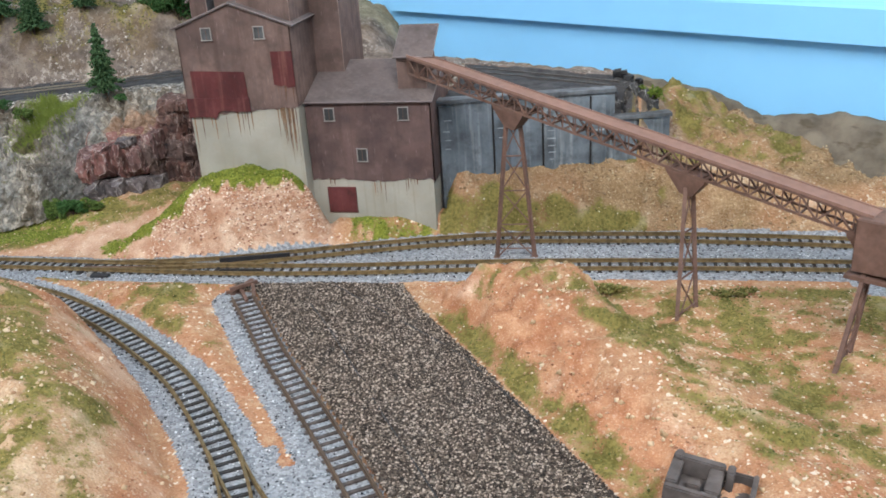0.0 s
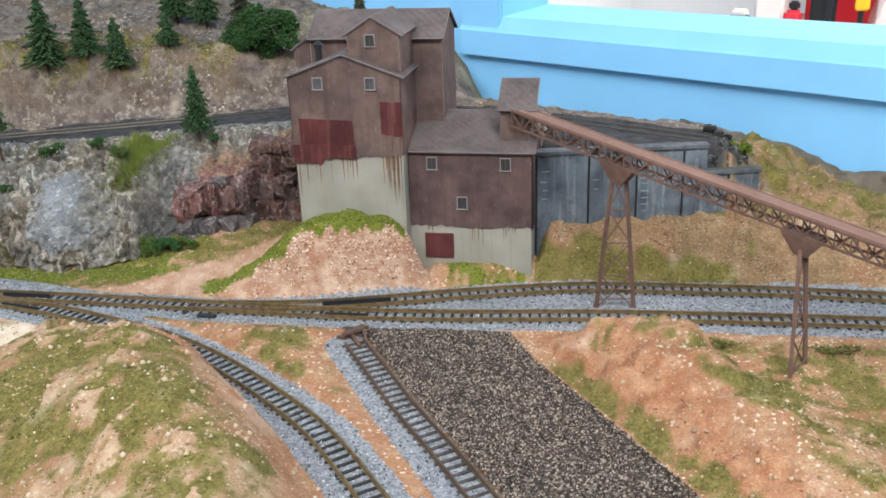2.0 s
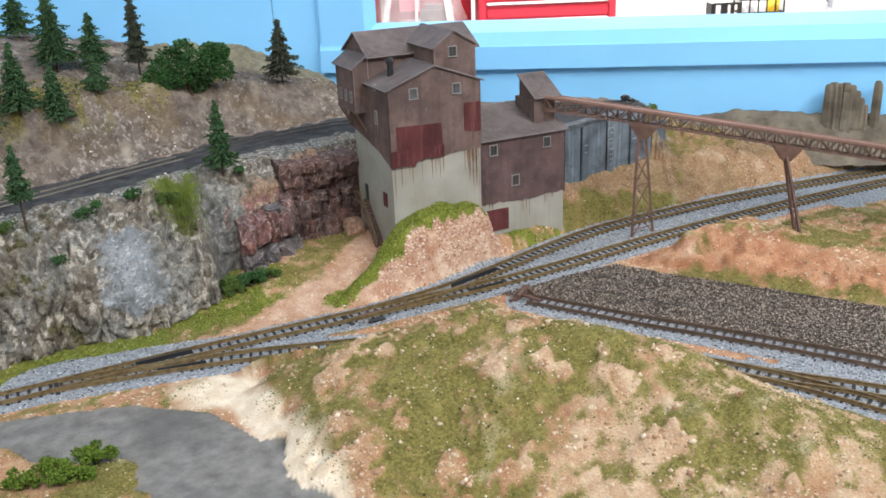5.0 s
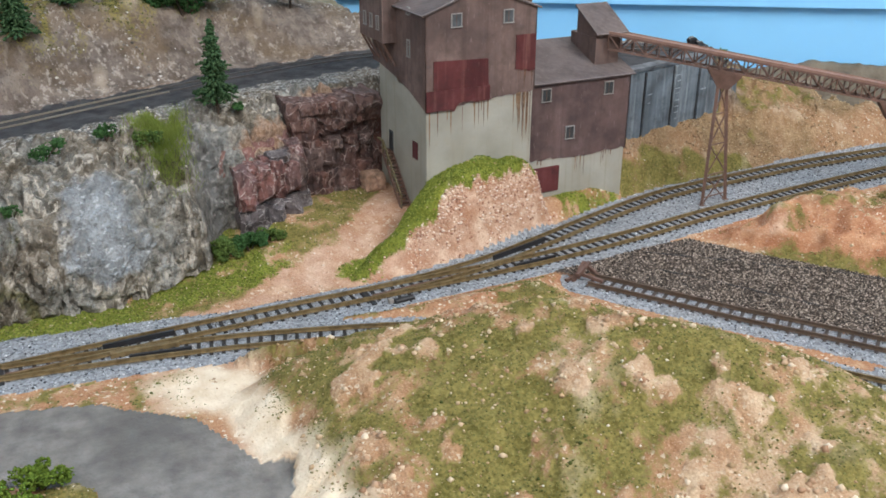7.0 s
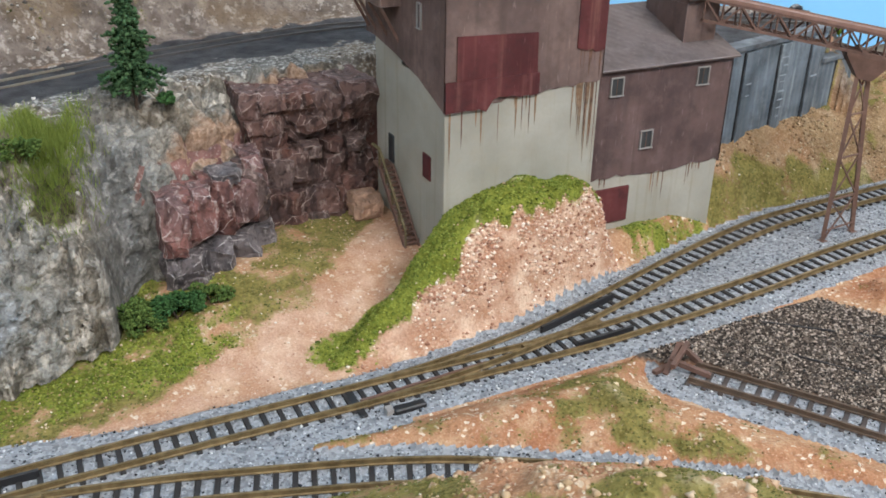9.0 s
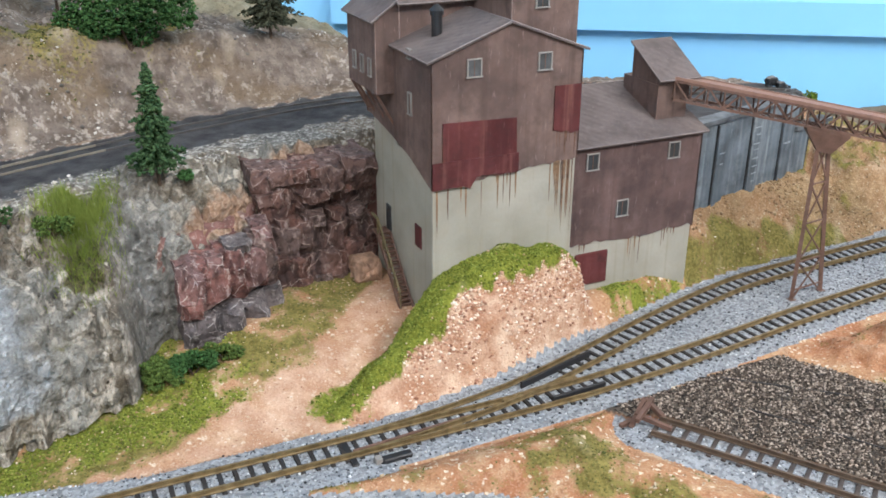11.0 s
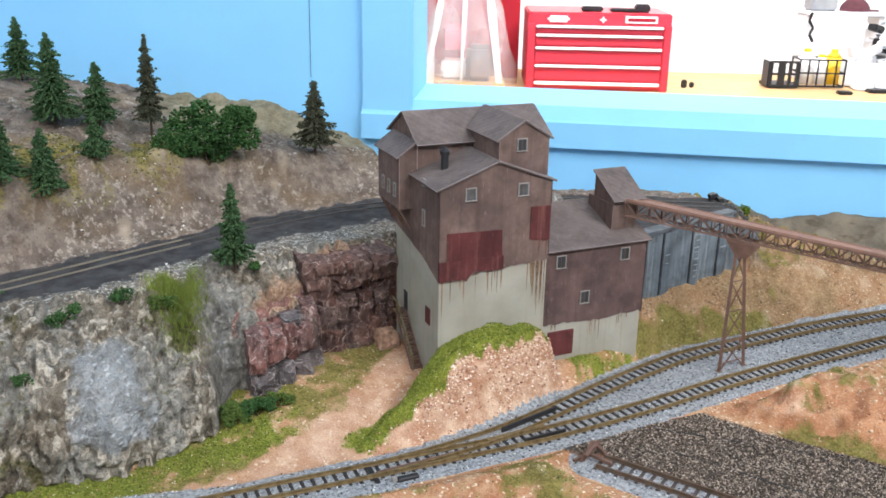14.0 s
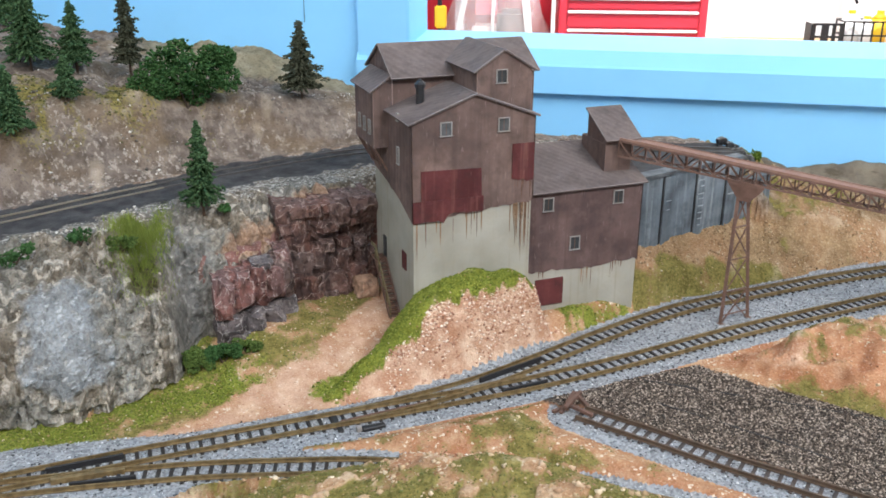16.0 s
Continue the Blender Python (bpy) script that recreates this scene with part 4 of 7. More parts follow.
def window(cx, y, cz, w=6.0, h=7.0, pane=M_pane, axis="y"):
    """A framed window on a front wall (axis y) or on a side wall (axis x, y is then its x)."""
    def turn(bm):
        if axis == "x":
            bmesh.ops.transform(bm, matrix=Matrix(((0, 1, 0, 0), (1, 0, 0, 0), (0, 0, 1, 0), (0, 0, 0, 1))), verts=bm.verts)
        return bm
    t = 0.48
    fr = boxes((cx - w / 2, cx + w / 2, y - 0.7, y + 0.3, cz + h / 2 - t, cz + h / 2), (cx - w / 2 - 0.3, cx + w / 2 + 0.3, y - 0.9, y + 0.3, cz - h / 2, cz - h / 2 + t),
               (cx - w / 2, cx - w / 2 + t, y - 0.7, y + 0.3, cz - h / 2 + t, cz + h / 2 - t), (cx + w / 2 - t, cx + w / 2, y - 0.7, y + 0.3, cz - h / 2 + t, cz + h / 2 - t))
    f = part("window", turn(fr), M_trim, mill, "small pale-framed window")
    part("pane", turn(boxes((cx - w / 2 + t, cx + w / 2 - t, y - 0.25, y + 0.2, cz - h / 2 + t, cz + h / 2 - t))), pane, f)
    bar = boxes((cx - 0.12, cx + 0.12, y - 0.4, y - 0.1, cz - h / 2 + t, cz + h / 2 - t))
    part("glazing_bar", turn(bar), M_steel, f)


# concrete bases with an uneven upper edge under the siding
part("concrete_base", boxes((-17, 46, 0, 62, 0, 86), bevel=0.3), M_conc, mill, "pale grey concrete base with rust runs")
part("concrete_base", boxes((46, 116.5, 9, 60, 0, 34), bevel=0.3), M_conc, mill, "pale grey concrete base with rust runs")


def ragged(x0, x1, y, z_low, z_high, n, seed, thick=0.6, top=None):
    """A sheet whose lower edge is torn, hung before a wall that faces south."""
    rng = random.Random(seed)
    bm = bmesh.new()
    low = []
    for i in range(n + 1):
        x = x0 + (x1 - x0) * i / n
        low.append((x, y, z_low(i / n) + rng.uniform(-0.7, 0.7)))
    outline = low + [(x1, y, z_high), (x0, y, z_high)] if top is None else low + top
    prism(bm, outline, (0, -thick, 0))
    return bm


bm = ragged(-17.6, 46.6, 0.2, lambda s: 72 + 5 * s, 121, 26, 3, 0.6, [(46.6, 0.2, 120.5), (14.5, 0.2, 132), (-17.6, 0.2, 120.5)])
part("siding", bm, M_brown, mill, "brown weathered sheet siding")
bm = bmesh.new()
prism(bm, [(-17.2, -0.4, 72), (-17.2, 20, 79), (-17.2, 40, 83), (-17.2, 62, 86), (-17.2, 62, 120.5), (-17.2, -0.4, 120.5)], (-0.5, 0, 0))
part("siding", bm, M_brown, mill, "brown weathered sheet siding")
bm = bmesh.new()
prism(bm, [(46.1, -0.4, 77), (46.1, 40, 77), (46.1, 40, 120.5), (46.1, -0.4, 120.5)], (0.6, 0, 0))
part("siding", bm, M_brown, mill, "brown weathered sheet siding")
bm = bmesh.new()
prism(bm, [(-17, 0.3, 80), (46, 0.3, 80), (46, 0.3, 120), (14.5, 0.3, 131.5), (-17, 0.3, 120)], (0, 36, 0))
part("core", bm, M_brown, mill)
bm = ragged(46.7, 117.2, 9.1, lambda s: 32.5 + 0.6 * math.sin(9 * s), 78, 24, 8)
part("siding", bm, M_annex, mill, "dark red-brown weathered sheet siding")
bm = bmesh.new()
prism(bm, [(116.6, 8.5, 32), (116.6, 60, 32), (116.6, 60, 84), (116.6, 48, 92), (116.6, 8.5, 77.5)], (0.6, 0, 0))
part("siding", bm, M_annex, mill, "dark red-brown weathered sheet siding")
bm = bmesh.new()
prism(bm, [(46.7, 9.2, 30), (46.7, 59, 30), (46.7, 59, 84), (46.7, 48, 91), (46.7, 9.2, 77)], (69.8, 0, 0))
part("core", bm, M_annex, mill)
# upper house with cross gable and overhanging lean-to
bm = bmesh.new()
prism(bm, [(-15, 36, 84), (-15, 77, 84), (-15, 77, 137), (-15, 56.5, 149), (-15, 36, 137)], (78, 0, 0))
part("upper_house", worn(bm, 0.25), M_brown, mill, "brown upper house across the back")
bm = bmesh.new()
prism(bm, [(17, 4, 121), (46, 4, 121), (46, 4, 142.5), (31, 4, 151.5), (17, 4, 142.5)], (0, 42, 0))
part("cross_gable", worn(bm, 0.25), M_brown, mill, "brown cross gable above the front")
bm = bmesh.new()
prism(bm, [(-15, 36, 101), (-15, 36, 137), (-25.2, 36, 130), (-25.2, 36, 101)], (0, 33, 0))
part("lean_to", worn(bm, 0.25), M_brown, mill, "overhanging brown lean-to")
bm = worn(boxes((98, 114, 18, 44, 76, 97)), 0.2)
part("head_house", bm, M_brown, mill, "small brown head house over the conveyor end")


def roof_slab(a, b, c, d, t=1.1):
    """A roof plane through four corners, t mm thick."""
    bm = bmesh.new()
    n = (Vector(b) - Vector(a)).cross(Vector(d) - Vector(a)).normalized()
    if n.z < 0:
        n = -n
    prism(bm, [a, b, c, d], n * t)
    return worn(bm, 0.25)


RL = "faded brown sheet roof"
for corners in (
    ((-19.5, -1.8, 119.6), (14.5, -1.8, 132.2), (14.5, 36.5, 132.2), (-19.5, 36.5, 119.6)),
    ((48.6, -1.8, 119.6), (14.5, -1.8, 132.2), (14.5, 36.5, 132.2), (48.6, 36.5, 119.6)),
    ((46.8, 6.6, 76.4), (119, 6.6, 76.4), (119, 48.5, 91.4), (46.8, 48.5, 91.4)),
    ((46.8, 62, 84.5), (119, 62, 84.5), (119, 48.5, 91.4), (46.8, 48.5, 91.4)),
    ((-16.5, 33.2, 135.2), (64.8, 33.2, 135.2), (64.8, 56.5, 149.2), (-16.5, 56.5, 149.2)),
    ((-16.5, 79.8, 135.2), (64.8, 79.8, 135.2), (64.8, 56.5, 149.2), (-16.5, 56.5, 149.2)),
    ((15.2, 2.8, 141.4), (31, 2.8, 151.3), (31, 52, 151.3), (15.2, 40, 141.4)),
    ((47.6, 2.8, 141.2), (31, 2.8, 151.3), (31, 52, 151.3), (47.6, 40, 141.2)),
    ((-26.8, 34.6, 128.8), (-15.2, 34.6, 137.0), (-15.2, 70.4, 137.0), (-26.8, 70.4, 128.8)),
    ((96.6, 15.6, 98.4), (118.6, 15.6, 98.4), (118.6, 39.5, 112), (96.6, 39.5, 112)),
):
    part("roof", roof_slab(*corners), M_roof, mill, RL)
bm = bmesh.new()
prism(bm, [(98, 18, 97), (98, 38, 97), (98, 38, 111), (98, 18, 99)], (16, 0, 0))
part("head_house_gable", bm, M_brown, mill)
# windows
window(-0.3, -0.4, 117, pane=M_pane_reflect)
window(29.5, -0.4, 117, pane=M_pane_reflect)
window(29.8, 4.0, 139.4, 5.8, 6.8)
window(60.2, 8.5, 70.2, 6.1, 7.6)
window(102, 8.5, 70.2, 6.1, 7.6)
window(77, 8.5, 47, 6.1, 7.8)
for yy in (42, 51, 60):
    window(yy, -25.2, 111, 3.4, 7.5, axis="x")
window(19, -17.7, 101, 3.4, 9, axis="x")
window(19, -17.7, 120, 3.4, 4, axis="x")
# patches of red sheet
bm = bmesh.new()
prism(bm, [(-13, -0.42, 97.5), (18, -0.42, 96.5), (18.5, -0.42, 82), (-13, -0.42, 81)], (0, -0.5, 0))
part("patch_sheet", bm, M_rust, mill, "dark red rusted sheet patch")
part("patch_sheet", ragged(-17.4, 19.2, -0.9, lambda s: (71.5 if s < 0.43 else 75), 82.5, 14, 5, 0.5), M_rust, mill, "dark red rusted sheet patch")
part("patch_sheet", ragged(34.5, 46.3, -0.42, lambda s: 89.5 - 2 * s, 107, 6, 9, 0.5), M_rust, mill, "dark red rusted sheet patch")
part("loading_door", boxes((54.5, 71.3, 8.0, 9.2, 13, 28.2), bevel=0.3), M_rust, mill, "dark red loading door")
part("hatch", boxes((-17.5, -16.6, 10.5, 17, 43, 52.5), bevel=0.2), M_rust, mill, "dark red side hatch")
part("side_door", boxes((-17.5, -16.6, 44, 49, 38.5, 50), bevel=0.2), M_pane, mill, "grey side door")
# chimney
bm = bmesh.new()
tube(bm, (-5.5, 21.5, 122), (-5.5, 21.5, 134.2), 2.1, 2.1, 12)
tube(bm, (-5.5, 21.5, 133.2), (-5.5, 21.5, 135), 2.7, 2.7, 12)
tube(bm, (-5.5, 21.5, 135), (-5.5, 21.5, 137.2), 3.0, 0.6, 12)
part("chimney", bm, M_black, mill, "short black stove chimney with a cap")
# outside stair along the west wall
stair = part("stair_stringer", boxes((-17.6, -17.1, 20, 21, 13, 16)), M_steel, mill, "brown wooden outside stair")
for xx in (-23.4, -18.0):
    bm = bmesh.new()
    rod(bm, (xx, 19, 13.5), (xx, 44, 38), 0.7, 2.2)
    part("stringer", bm, M_steel, stair)
for i in range(16):
    s = i / 15
    part("tread", boxes((-23.2, -18.2, 19.2 + 24 * s, 21.4 + 24 * s, 14.6 + 23.4 * s, 15.3 + 23.4 * s)), M_steel, stair)
part("landing", boxes((-23.6, -17.4, 43.5, 51, 37.4, 38.4)), M_steel, stair)
bm = bmesh.new()
rod(bm, (-23.4, 19, 21), (-23.4, 44, 45.5), 0.9)
rod(bm, (-23.4, 44, 45.5), (-23.4, 51, 45.5), 0.9)
for s in (0, 0.25, 0.5, 0.75, 1):
    rod(bm, (-23.4, 19 + 25 * s, 14 + 24.5 * s), (-23.4, 19 + 25 * s, 21 + 24.5 * s), 0.6)
part("handrail", bm, plain("olive_wood", (0.125, 0.100, 0.052), 0.8, vary=0.3), stair, "dull olive-brown handrail")
for yy in (38, 49, 60, 67):
    bm = bmesh.new()
    rod(bm, (-24.6, yy, 101), (-17.4, yy, 88), 1.0)
    part("brace", bm, M_steel, mill)


def runs(x0, x1, y, z, n, length, seed):
    """Rust runs: thin uneven tongues below an edge."""
    rng = random.Random(seed)
    for i in range(n):
        x = x0 + (x1 - x0) * (i + rng.uniform(0.1, 0.9)) / n
        w, l = rng.uniform(0.25, 0.95), length * rng.uniform(0.2, 1.0)
        bm = bmesh.new()
        prism(bm, [(x - w / 2, y, z), (x + w / 2, y, z), (x + w / 3, y, z - l * 0.6), (x, y, z - l), (x - w / 3, y, z - l * 0.6)], (0, -0.06, 0))
        part("rust_run", bm, M_ochre if w > 0.62 and length > 15 else M_stain, mill, "rust-brown streak")


for a in ((-16, 5, -0.03, 72.5, 5, 26, 1), (9, 19, -0.03, 75.5, 6, 20, 2), (34, 45.5, -0.03, 77, 9, 36, 3), (37, 45, -0.10, 77, 6, 30, 13), (36, 45, -0.45, 89, 6, 13, 4),
          (81, 89, 8.97, 33, 4, 18, 6), (100, 108, 8.97, 33, 5, 14, 7), (56, 60, 8.97, 33, 3, 6, 12)):
    runs(*a)

# ---- conveyor ----
A0, A1 = Vector((107, 19.5, 96.8)), Vector((316, -107, 55.0))
conv = thing("conveyor", (166, -18, 74), "long brown inclined conveyor bridge on lattice girders", "conveyor")
ahead = (A1 - A0).normalized()
side = Vector((-ahead.y, ahead.x, 0)).normalized()
PANELS, TOP, LOW = 34, 1.9, -6.3
bm = bmesh.new()
v = [p + side * o + Vector((0, 0, 2.4)) for p, o in ((A0, 4.6), (A1, 4.6), (A1, -4.6), (A0, -4.6))]
prism(bm, v, (0, 0, 0.9))
part("deck", bm, M_belt, conv, "reddish brown deck plate")
for o in (-1, 1):
    bm = bmesh.new()
    rod(bm, A0 + side * o * 4.7 + Vector((0, 0, 3.2)), A1 + side * o * 4.7 + Vector((0, 0, 3.2)), 0.6, 1.3)
    part("kerb", bm, M_belt, conv)
    for dz in (TOP, LOW):
        bm = bmesh.new()
        rod(bm, A0 + side * o * 4.4 + Vector((0, 0, dz)), A1 + side * o * 4.4 + Vector((0, 0, dz)), 0.9, 1.0)
        part("chord", bm, M_steel, conv)
    for i in range(PANELS):
        a, b = A0.lerp(A1, i / PANELS), A0.lerp(A1, (i + 1) / PANELS)
        lo, hi = Vector((0, 0, LOW)), Vector((0, 0, TOP))
        p, q = (a + lo, b + hi) if i % 2 else (a + hi, b + lo)
        bm = bmesh.new()
        rod(bm, p + side * o * 4.4, q + side * o * 4.4, 0.7)
        rod(bm, a + lo + side * o * 4.4, a + hi + side * o * 4.4, 0.55)
        part("lattice_bar", bm, M_steel, conv)
        if i % 2:
            g = bmesh.new()
            prism(g, [a + lo + side * o * 4.9 + ahead * u + Vector((0, 0, w)) for u, w in ((-1.7, -0.4), (1.7, -0.4), (1.0, 1.3), (-1.0, 1.3))], side * o * 0.3)
            part("node_plate", g, M_steel, conv)
for i in range(PANELS):
    a, b = A0.lerp(A1, i / PANELS), A0.lerp(A1, (i + 1) / PANELS)
    bm = bmesh.new()
    lo, hi = Vector((0, 0, LOW)), Vector((0, 0, TOP))
    rod(bm, a + lo + side * 4.4, a + lo - side * 4.4, 0.7)
    rod(bm, a + lo + side * 4.4, b + lo - side * 4.4, 0.5)
    rod(bm, a + hi + side * 4.4, a + hi - side * 4.4, 0.7)
    part("cross_bar", bm, M_steel, conv)


def trestle(s, spread, z_foot, label, lean=0.0, turn=None, south=0.0):
    """A lattice support under the conveyor at the fraction s of its length."""
    top = A0.lerp(A1, s) + Vector((0, 0, -7.2))
    root = thing("conveyor_support", (top.x, top.y, z_foot), label, "support", "conveyor supports")
    bm = bmesh.new()
    ring = []
    for a, b, h in ((9.5, 4.8, 0.6), (9.5, 4.8, -0.6), (3.0, 3.4, -9.5)):
        ring.append([bm.verts.new(top + ahead * a * i + side * b * j + Vector((0, 0, h))) for i, j in ((-1, -1), (1, -1), (1, 1), (-1, 1))])
    bm.faces.new(ring[0])
    bm.faces.new(ring[2])
    for r, t in zip(ring, ring[1:]):
        for i in range(4):
            bm.faces.new((r[i], r[(i + 1) % 4], t[(i + 1) % 4], t[i]))
    part("gusset", bm, M_steel, root)
    feet = []
    for o in (-1, 1):
        way = Vector(turn or side)
        a = top + way * o * 3.4 + Vector((0, 0, -6))
        b = Vector((top.x, top.y, z_foot)) + way * o * spread / 2 + Vector((lean, south, 0))
        bm = bmesh.new()
        rod(bm, a, b, 1.7, 1.7)
        part("leg", bm, M_steel, root)
        bm = bmesh.new()
        box(bm, b.x - 1.6, b.x + 1.6, b.y - 1.6, b.y + 1.6, z_foot - 1.5, z_foot + 0.6)
        part("foot_plate", bm, M_steel, root)
        feet.append((a, b))
    (a0, b0), (a1, b1) = feet
    n = max(2, round((top.z - z_foot) / 19))
    for i in range(n):
        f, g = i / n, (i + 1) / n
        for p, q in ((a0.lerp(b0, f), a1.lerp(b1, g)), (a1.lerp(b1, f), a0.lerp(b0, g)), (a0.lerp(b0, g), a1.lerp(b1, g))):
            if g == 1 and abs(p.z - q.z) < 1:
                p, q = p + Vector((0, 0, 5)), q + Vector((0, 0, 5))
            bm = bmesh.new()
            rod(bm, p, q, 0.6)
            part("brace", bm, M_steel, root)
    return root


trestle(0.275, 20, -0.6, "tall brown lattice trestle standing between two tracks", turn=(0.99, 0.1, 0), south=-5)
trestle(0.675, 18, -1.0, "brown lattice trestle on the rough grass", south=-19)
trestle(1.0, 14, -1.0, "brown leaning trestle under the loading hopper", lean=-11, south=-17)

# hopper at the foot of the conveyor
hop = thing("loading_hopper", (318, -114, 20), "brown steel hopper box at the conveyor's end", "hopper")
bm = bmesh.new()
box(bm, -5, 34, -9, 9, -19, 3, Matrix.Translation(A1) @ Matrix.Rotation(math.atan2(ahead.y, ahead.x), 4, "Z"))
bmesh.ops.bevel(bm, geom=bm.edges[:], offset=0.6, segments=1, affect="EDGES")
part("bin", bm, M_steel, hop)
bm = bmesh.new()
box(bm, -7, 35, -10, 10, -22, -20.4, Matrix.Translation(A1) @ Matrix.Rotation(math.atan2(ahead.y, ahead.x), 4, "Z"))
part("rim", bm, M_steel, hop)

# ---- retaining wall ----
def placed_box(d, m, bevel=0.0):
    bm = bmesh.new()
    box(bm, *d)
    if bevel:
        bmesh.ops.bevel(bm, geom=bm.edges[:], offset=bevel, segments=1, affect="EDGES")
    bmesh.ops.transform(bm, matrix=m, verts=bm.verts)
    return bm


M_wornrib = plain("worn_pale_paint", (0.27, 0.30, 0.32), 0.6, vary=0.3, scale=600)
wall = thing("retaining_wall", (180, 44, 10), "weathered grey-blue panelled retaining wall with white streaks", "wall")
wa, wb = Vector((117, 28, 0)), Vector((244, 58, 0))
wd = (wb - wa).normalized()
wn = Vector((wd.y, -wd.x, 0))
wm = Matrix.Translation(wa) @ Matrix.Rotation(math.atan2(wd.y, wd.x), 4, "Z")
wl = (wb - wa).length
bm = bmesh.new()
box(bm, 0, wl * 0.76, -2, 4, 0, 71, wm)
part("slab", bm, M_wallgrey, wall)
bm = bmesh.new()
box(bm, wl * 0.76, wl, -2, 4, 0, 55, wm)
part("slab", bm, M_wallgrey, wall)
bm = bmesh.new()
box(bm, wl * 0.75, wl + 1, -3.6, 4.5, 55, 57, wm)
part("coping", bm, M_coping, wall)
bm = bmesh.new()
box(bm, -0.5, wl * 0.765, -3.6, 4.6, 71, 73, wm)
part("coping", bm, M_coping, wall)
for i, (x, top) in enumerate(((0.5, 69.5), (31, 69.5), (59, 69.5), (86, 69.5), (113, 54))):
    part("pilaster", placed_box((x, x + 8, -3.2, -1.8, 0, top), wm, 0.3), M_wallgrey, wall)
    part("joint", placed_box((x - 1.0, x, -2.25, -1.9, 0, top), wm), M_black, wall, "dark joint")
    r = random.Random(i)
    for k in range(r.choice((2, 5, 7)) if i != 2 else 8):
        z = r.uniform(33, top - 8) if i != 2 else 34 + k * 4.2 + r.uniform(-0.6, 0.6)
        part("worn_rib", placed_box((x + r.uniform(0.8, 3), x + r.uniform(5, 7.2), -3.5, -3.1, z, z + r.uniform(0.4, 0.9)), wm, 0.1), M_wornrib, wall)

pile = thing("rock_heap", tuple(wm @ Vector((108, 8, 56))), "black cindery rock heap with pale streaks behind the wall", "rock")
for x0, x1, z1, sd in ((96, 106, 70.5, 5), (103, 115, 72, 6), (112, 122, 68, 7), (118, 126, 63, 8)):
    bm = crag(x0, x1, 3.5, 18, 50, z1, sd, 7, 0.2)
    bmesh.ops.transform(bm, matrix=wm, verts=bm.verts)
    part("rock", bm, M_cinder, pile)

# ---- room: the blue wall with its opening, and the workshop behind ----
ang = math.atan2(-WALL_SLOPE, 1)
WM = Matrix.Translation((0, WALL_Y0, 0)) @ Matrix.Rotation(ang, 4, "Z")
OX0, OX1, OZ0, OZ1 = 82.0, 1250.0, 118.0, 900.0


def placed(dims, m, bevel=0.0):
    bm = bmesh.new()
    box(bm, *dims)
    if bevel:
        bmesh.ops.bevel(bm, geom=bm.edges[:], offset=bevel, segments=2, affect="EDGES")
    bmesh.ops.transform(bm, matrix=m, verts=bm.verts)
    return bm


W1 = tagged(part("wall_north", placed((-1400, OX0, 0, 60, -1000, 1350), WM), M_blue), "sky blue painted room wall behind the layout", "wall", kind="structure")
for nm, d in (("wall_below", (OX0, OX1, 0, 60, -1000, OZ0)), ("wall_above", (OX0, OX1, 0, 60, OZ1, 1350)), ("wall_beside", (OX1, 2200, 0, 60, -1000, 1350))):
    part(nm, placed(d, WM), M_blue, W1)
tagged(part("trim", placed((42, OX0, -5, 0, 88, 940), WM, 1.2), M_blue), "sky blue window casing", "trim", kind="structure")
sill = thing("window_1", (300, 110, 88), "wide interior opening with a sky blue sill", "window", kind="structure")
bm = bmesh.new()
prism(bm, [(42, 0, 88), (42, -7, 88), (42, -7.5, 107.5), (42, -6, 109), (42, 0, 119), (42, 60, 122.5), (42, 62, 122), (42, 62, 118.5), (42, 0.5, 116), (42, 0.5, 88)], (1260, 0, 0))
bmesh.ops.transform(bm, matrix=WM, verts=bm.verts)
part("window_sill", bm, M_blue, sill, "sky blue sloping sill board")
M_floor = plain("grey_floor", (0.26, 0.25, 0.24), 0.6, vary=0.1, scale=10)
tagged(part("floor", placed((-1400, 2200, -1800, 2600, -1020, -1000), WM), M_floor), "grey room floor", "floor", kind="structure")
tagged(part("ceiling", placed((-1400, 2200, -1800, 2600, 1350, 1370), WM), M_white), "white room ceiling", "ceiling", kind="structure")
for nm, d in (("wall_south", (-1400, 2200, -1820, -1800, -1000, 1350)), ("wall_west", (-1420, -1400, -1800, 2600, -1000, 1350)),
              ("wall_east", (2200, 2220, -1800, 2600, -1000, 1350)), ("wall_far", (-1400, 2200, 2600, 2620, -1000, 1350))):
    tagged(part(nm, placed(d, WM), M_white), "plain white room wall", "wall", kind="structure")
# the table that carries the layout
table = thing("layout_table", (0, -100, -1000), "wooden table carrying the model railway", "table")
bm = bmesh.new()
prism(bm, [(-420, -390, -40), (515, -390, -40), (515, -30, -40), (-420, 552, -40)], (0, 0, 30))
part("board", bm, M_wood, table)
for x, y in ((-390, -360), (480, -360), (-390, 480), (470, -60)):
    part("leg", boxes((x - 25, x + 25, y - 25, y + 25, -1000, -40)), M_wood, table)

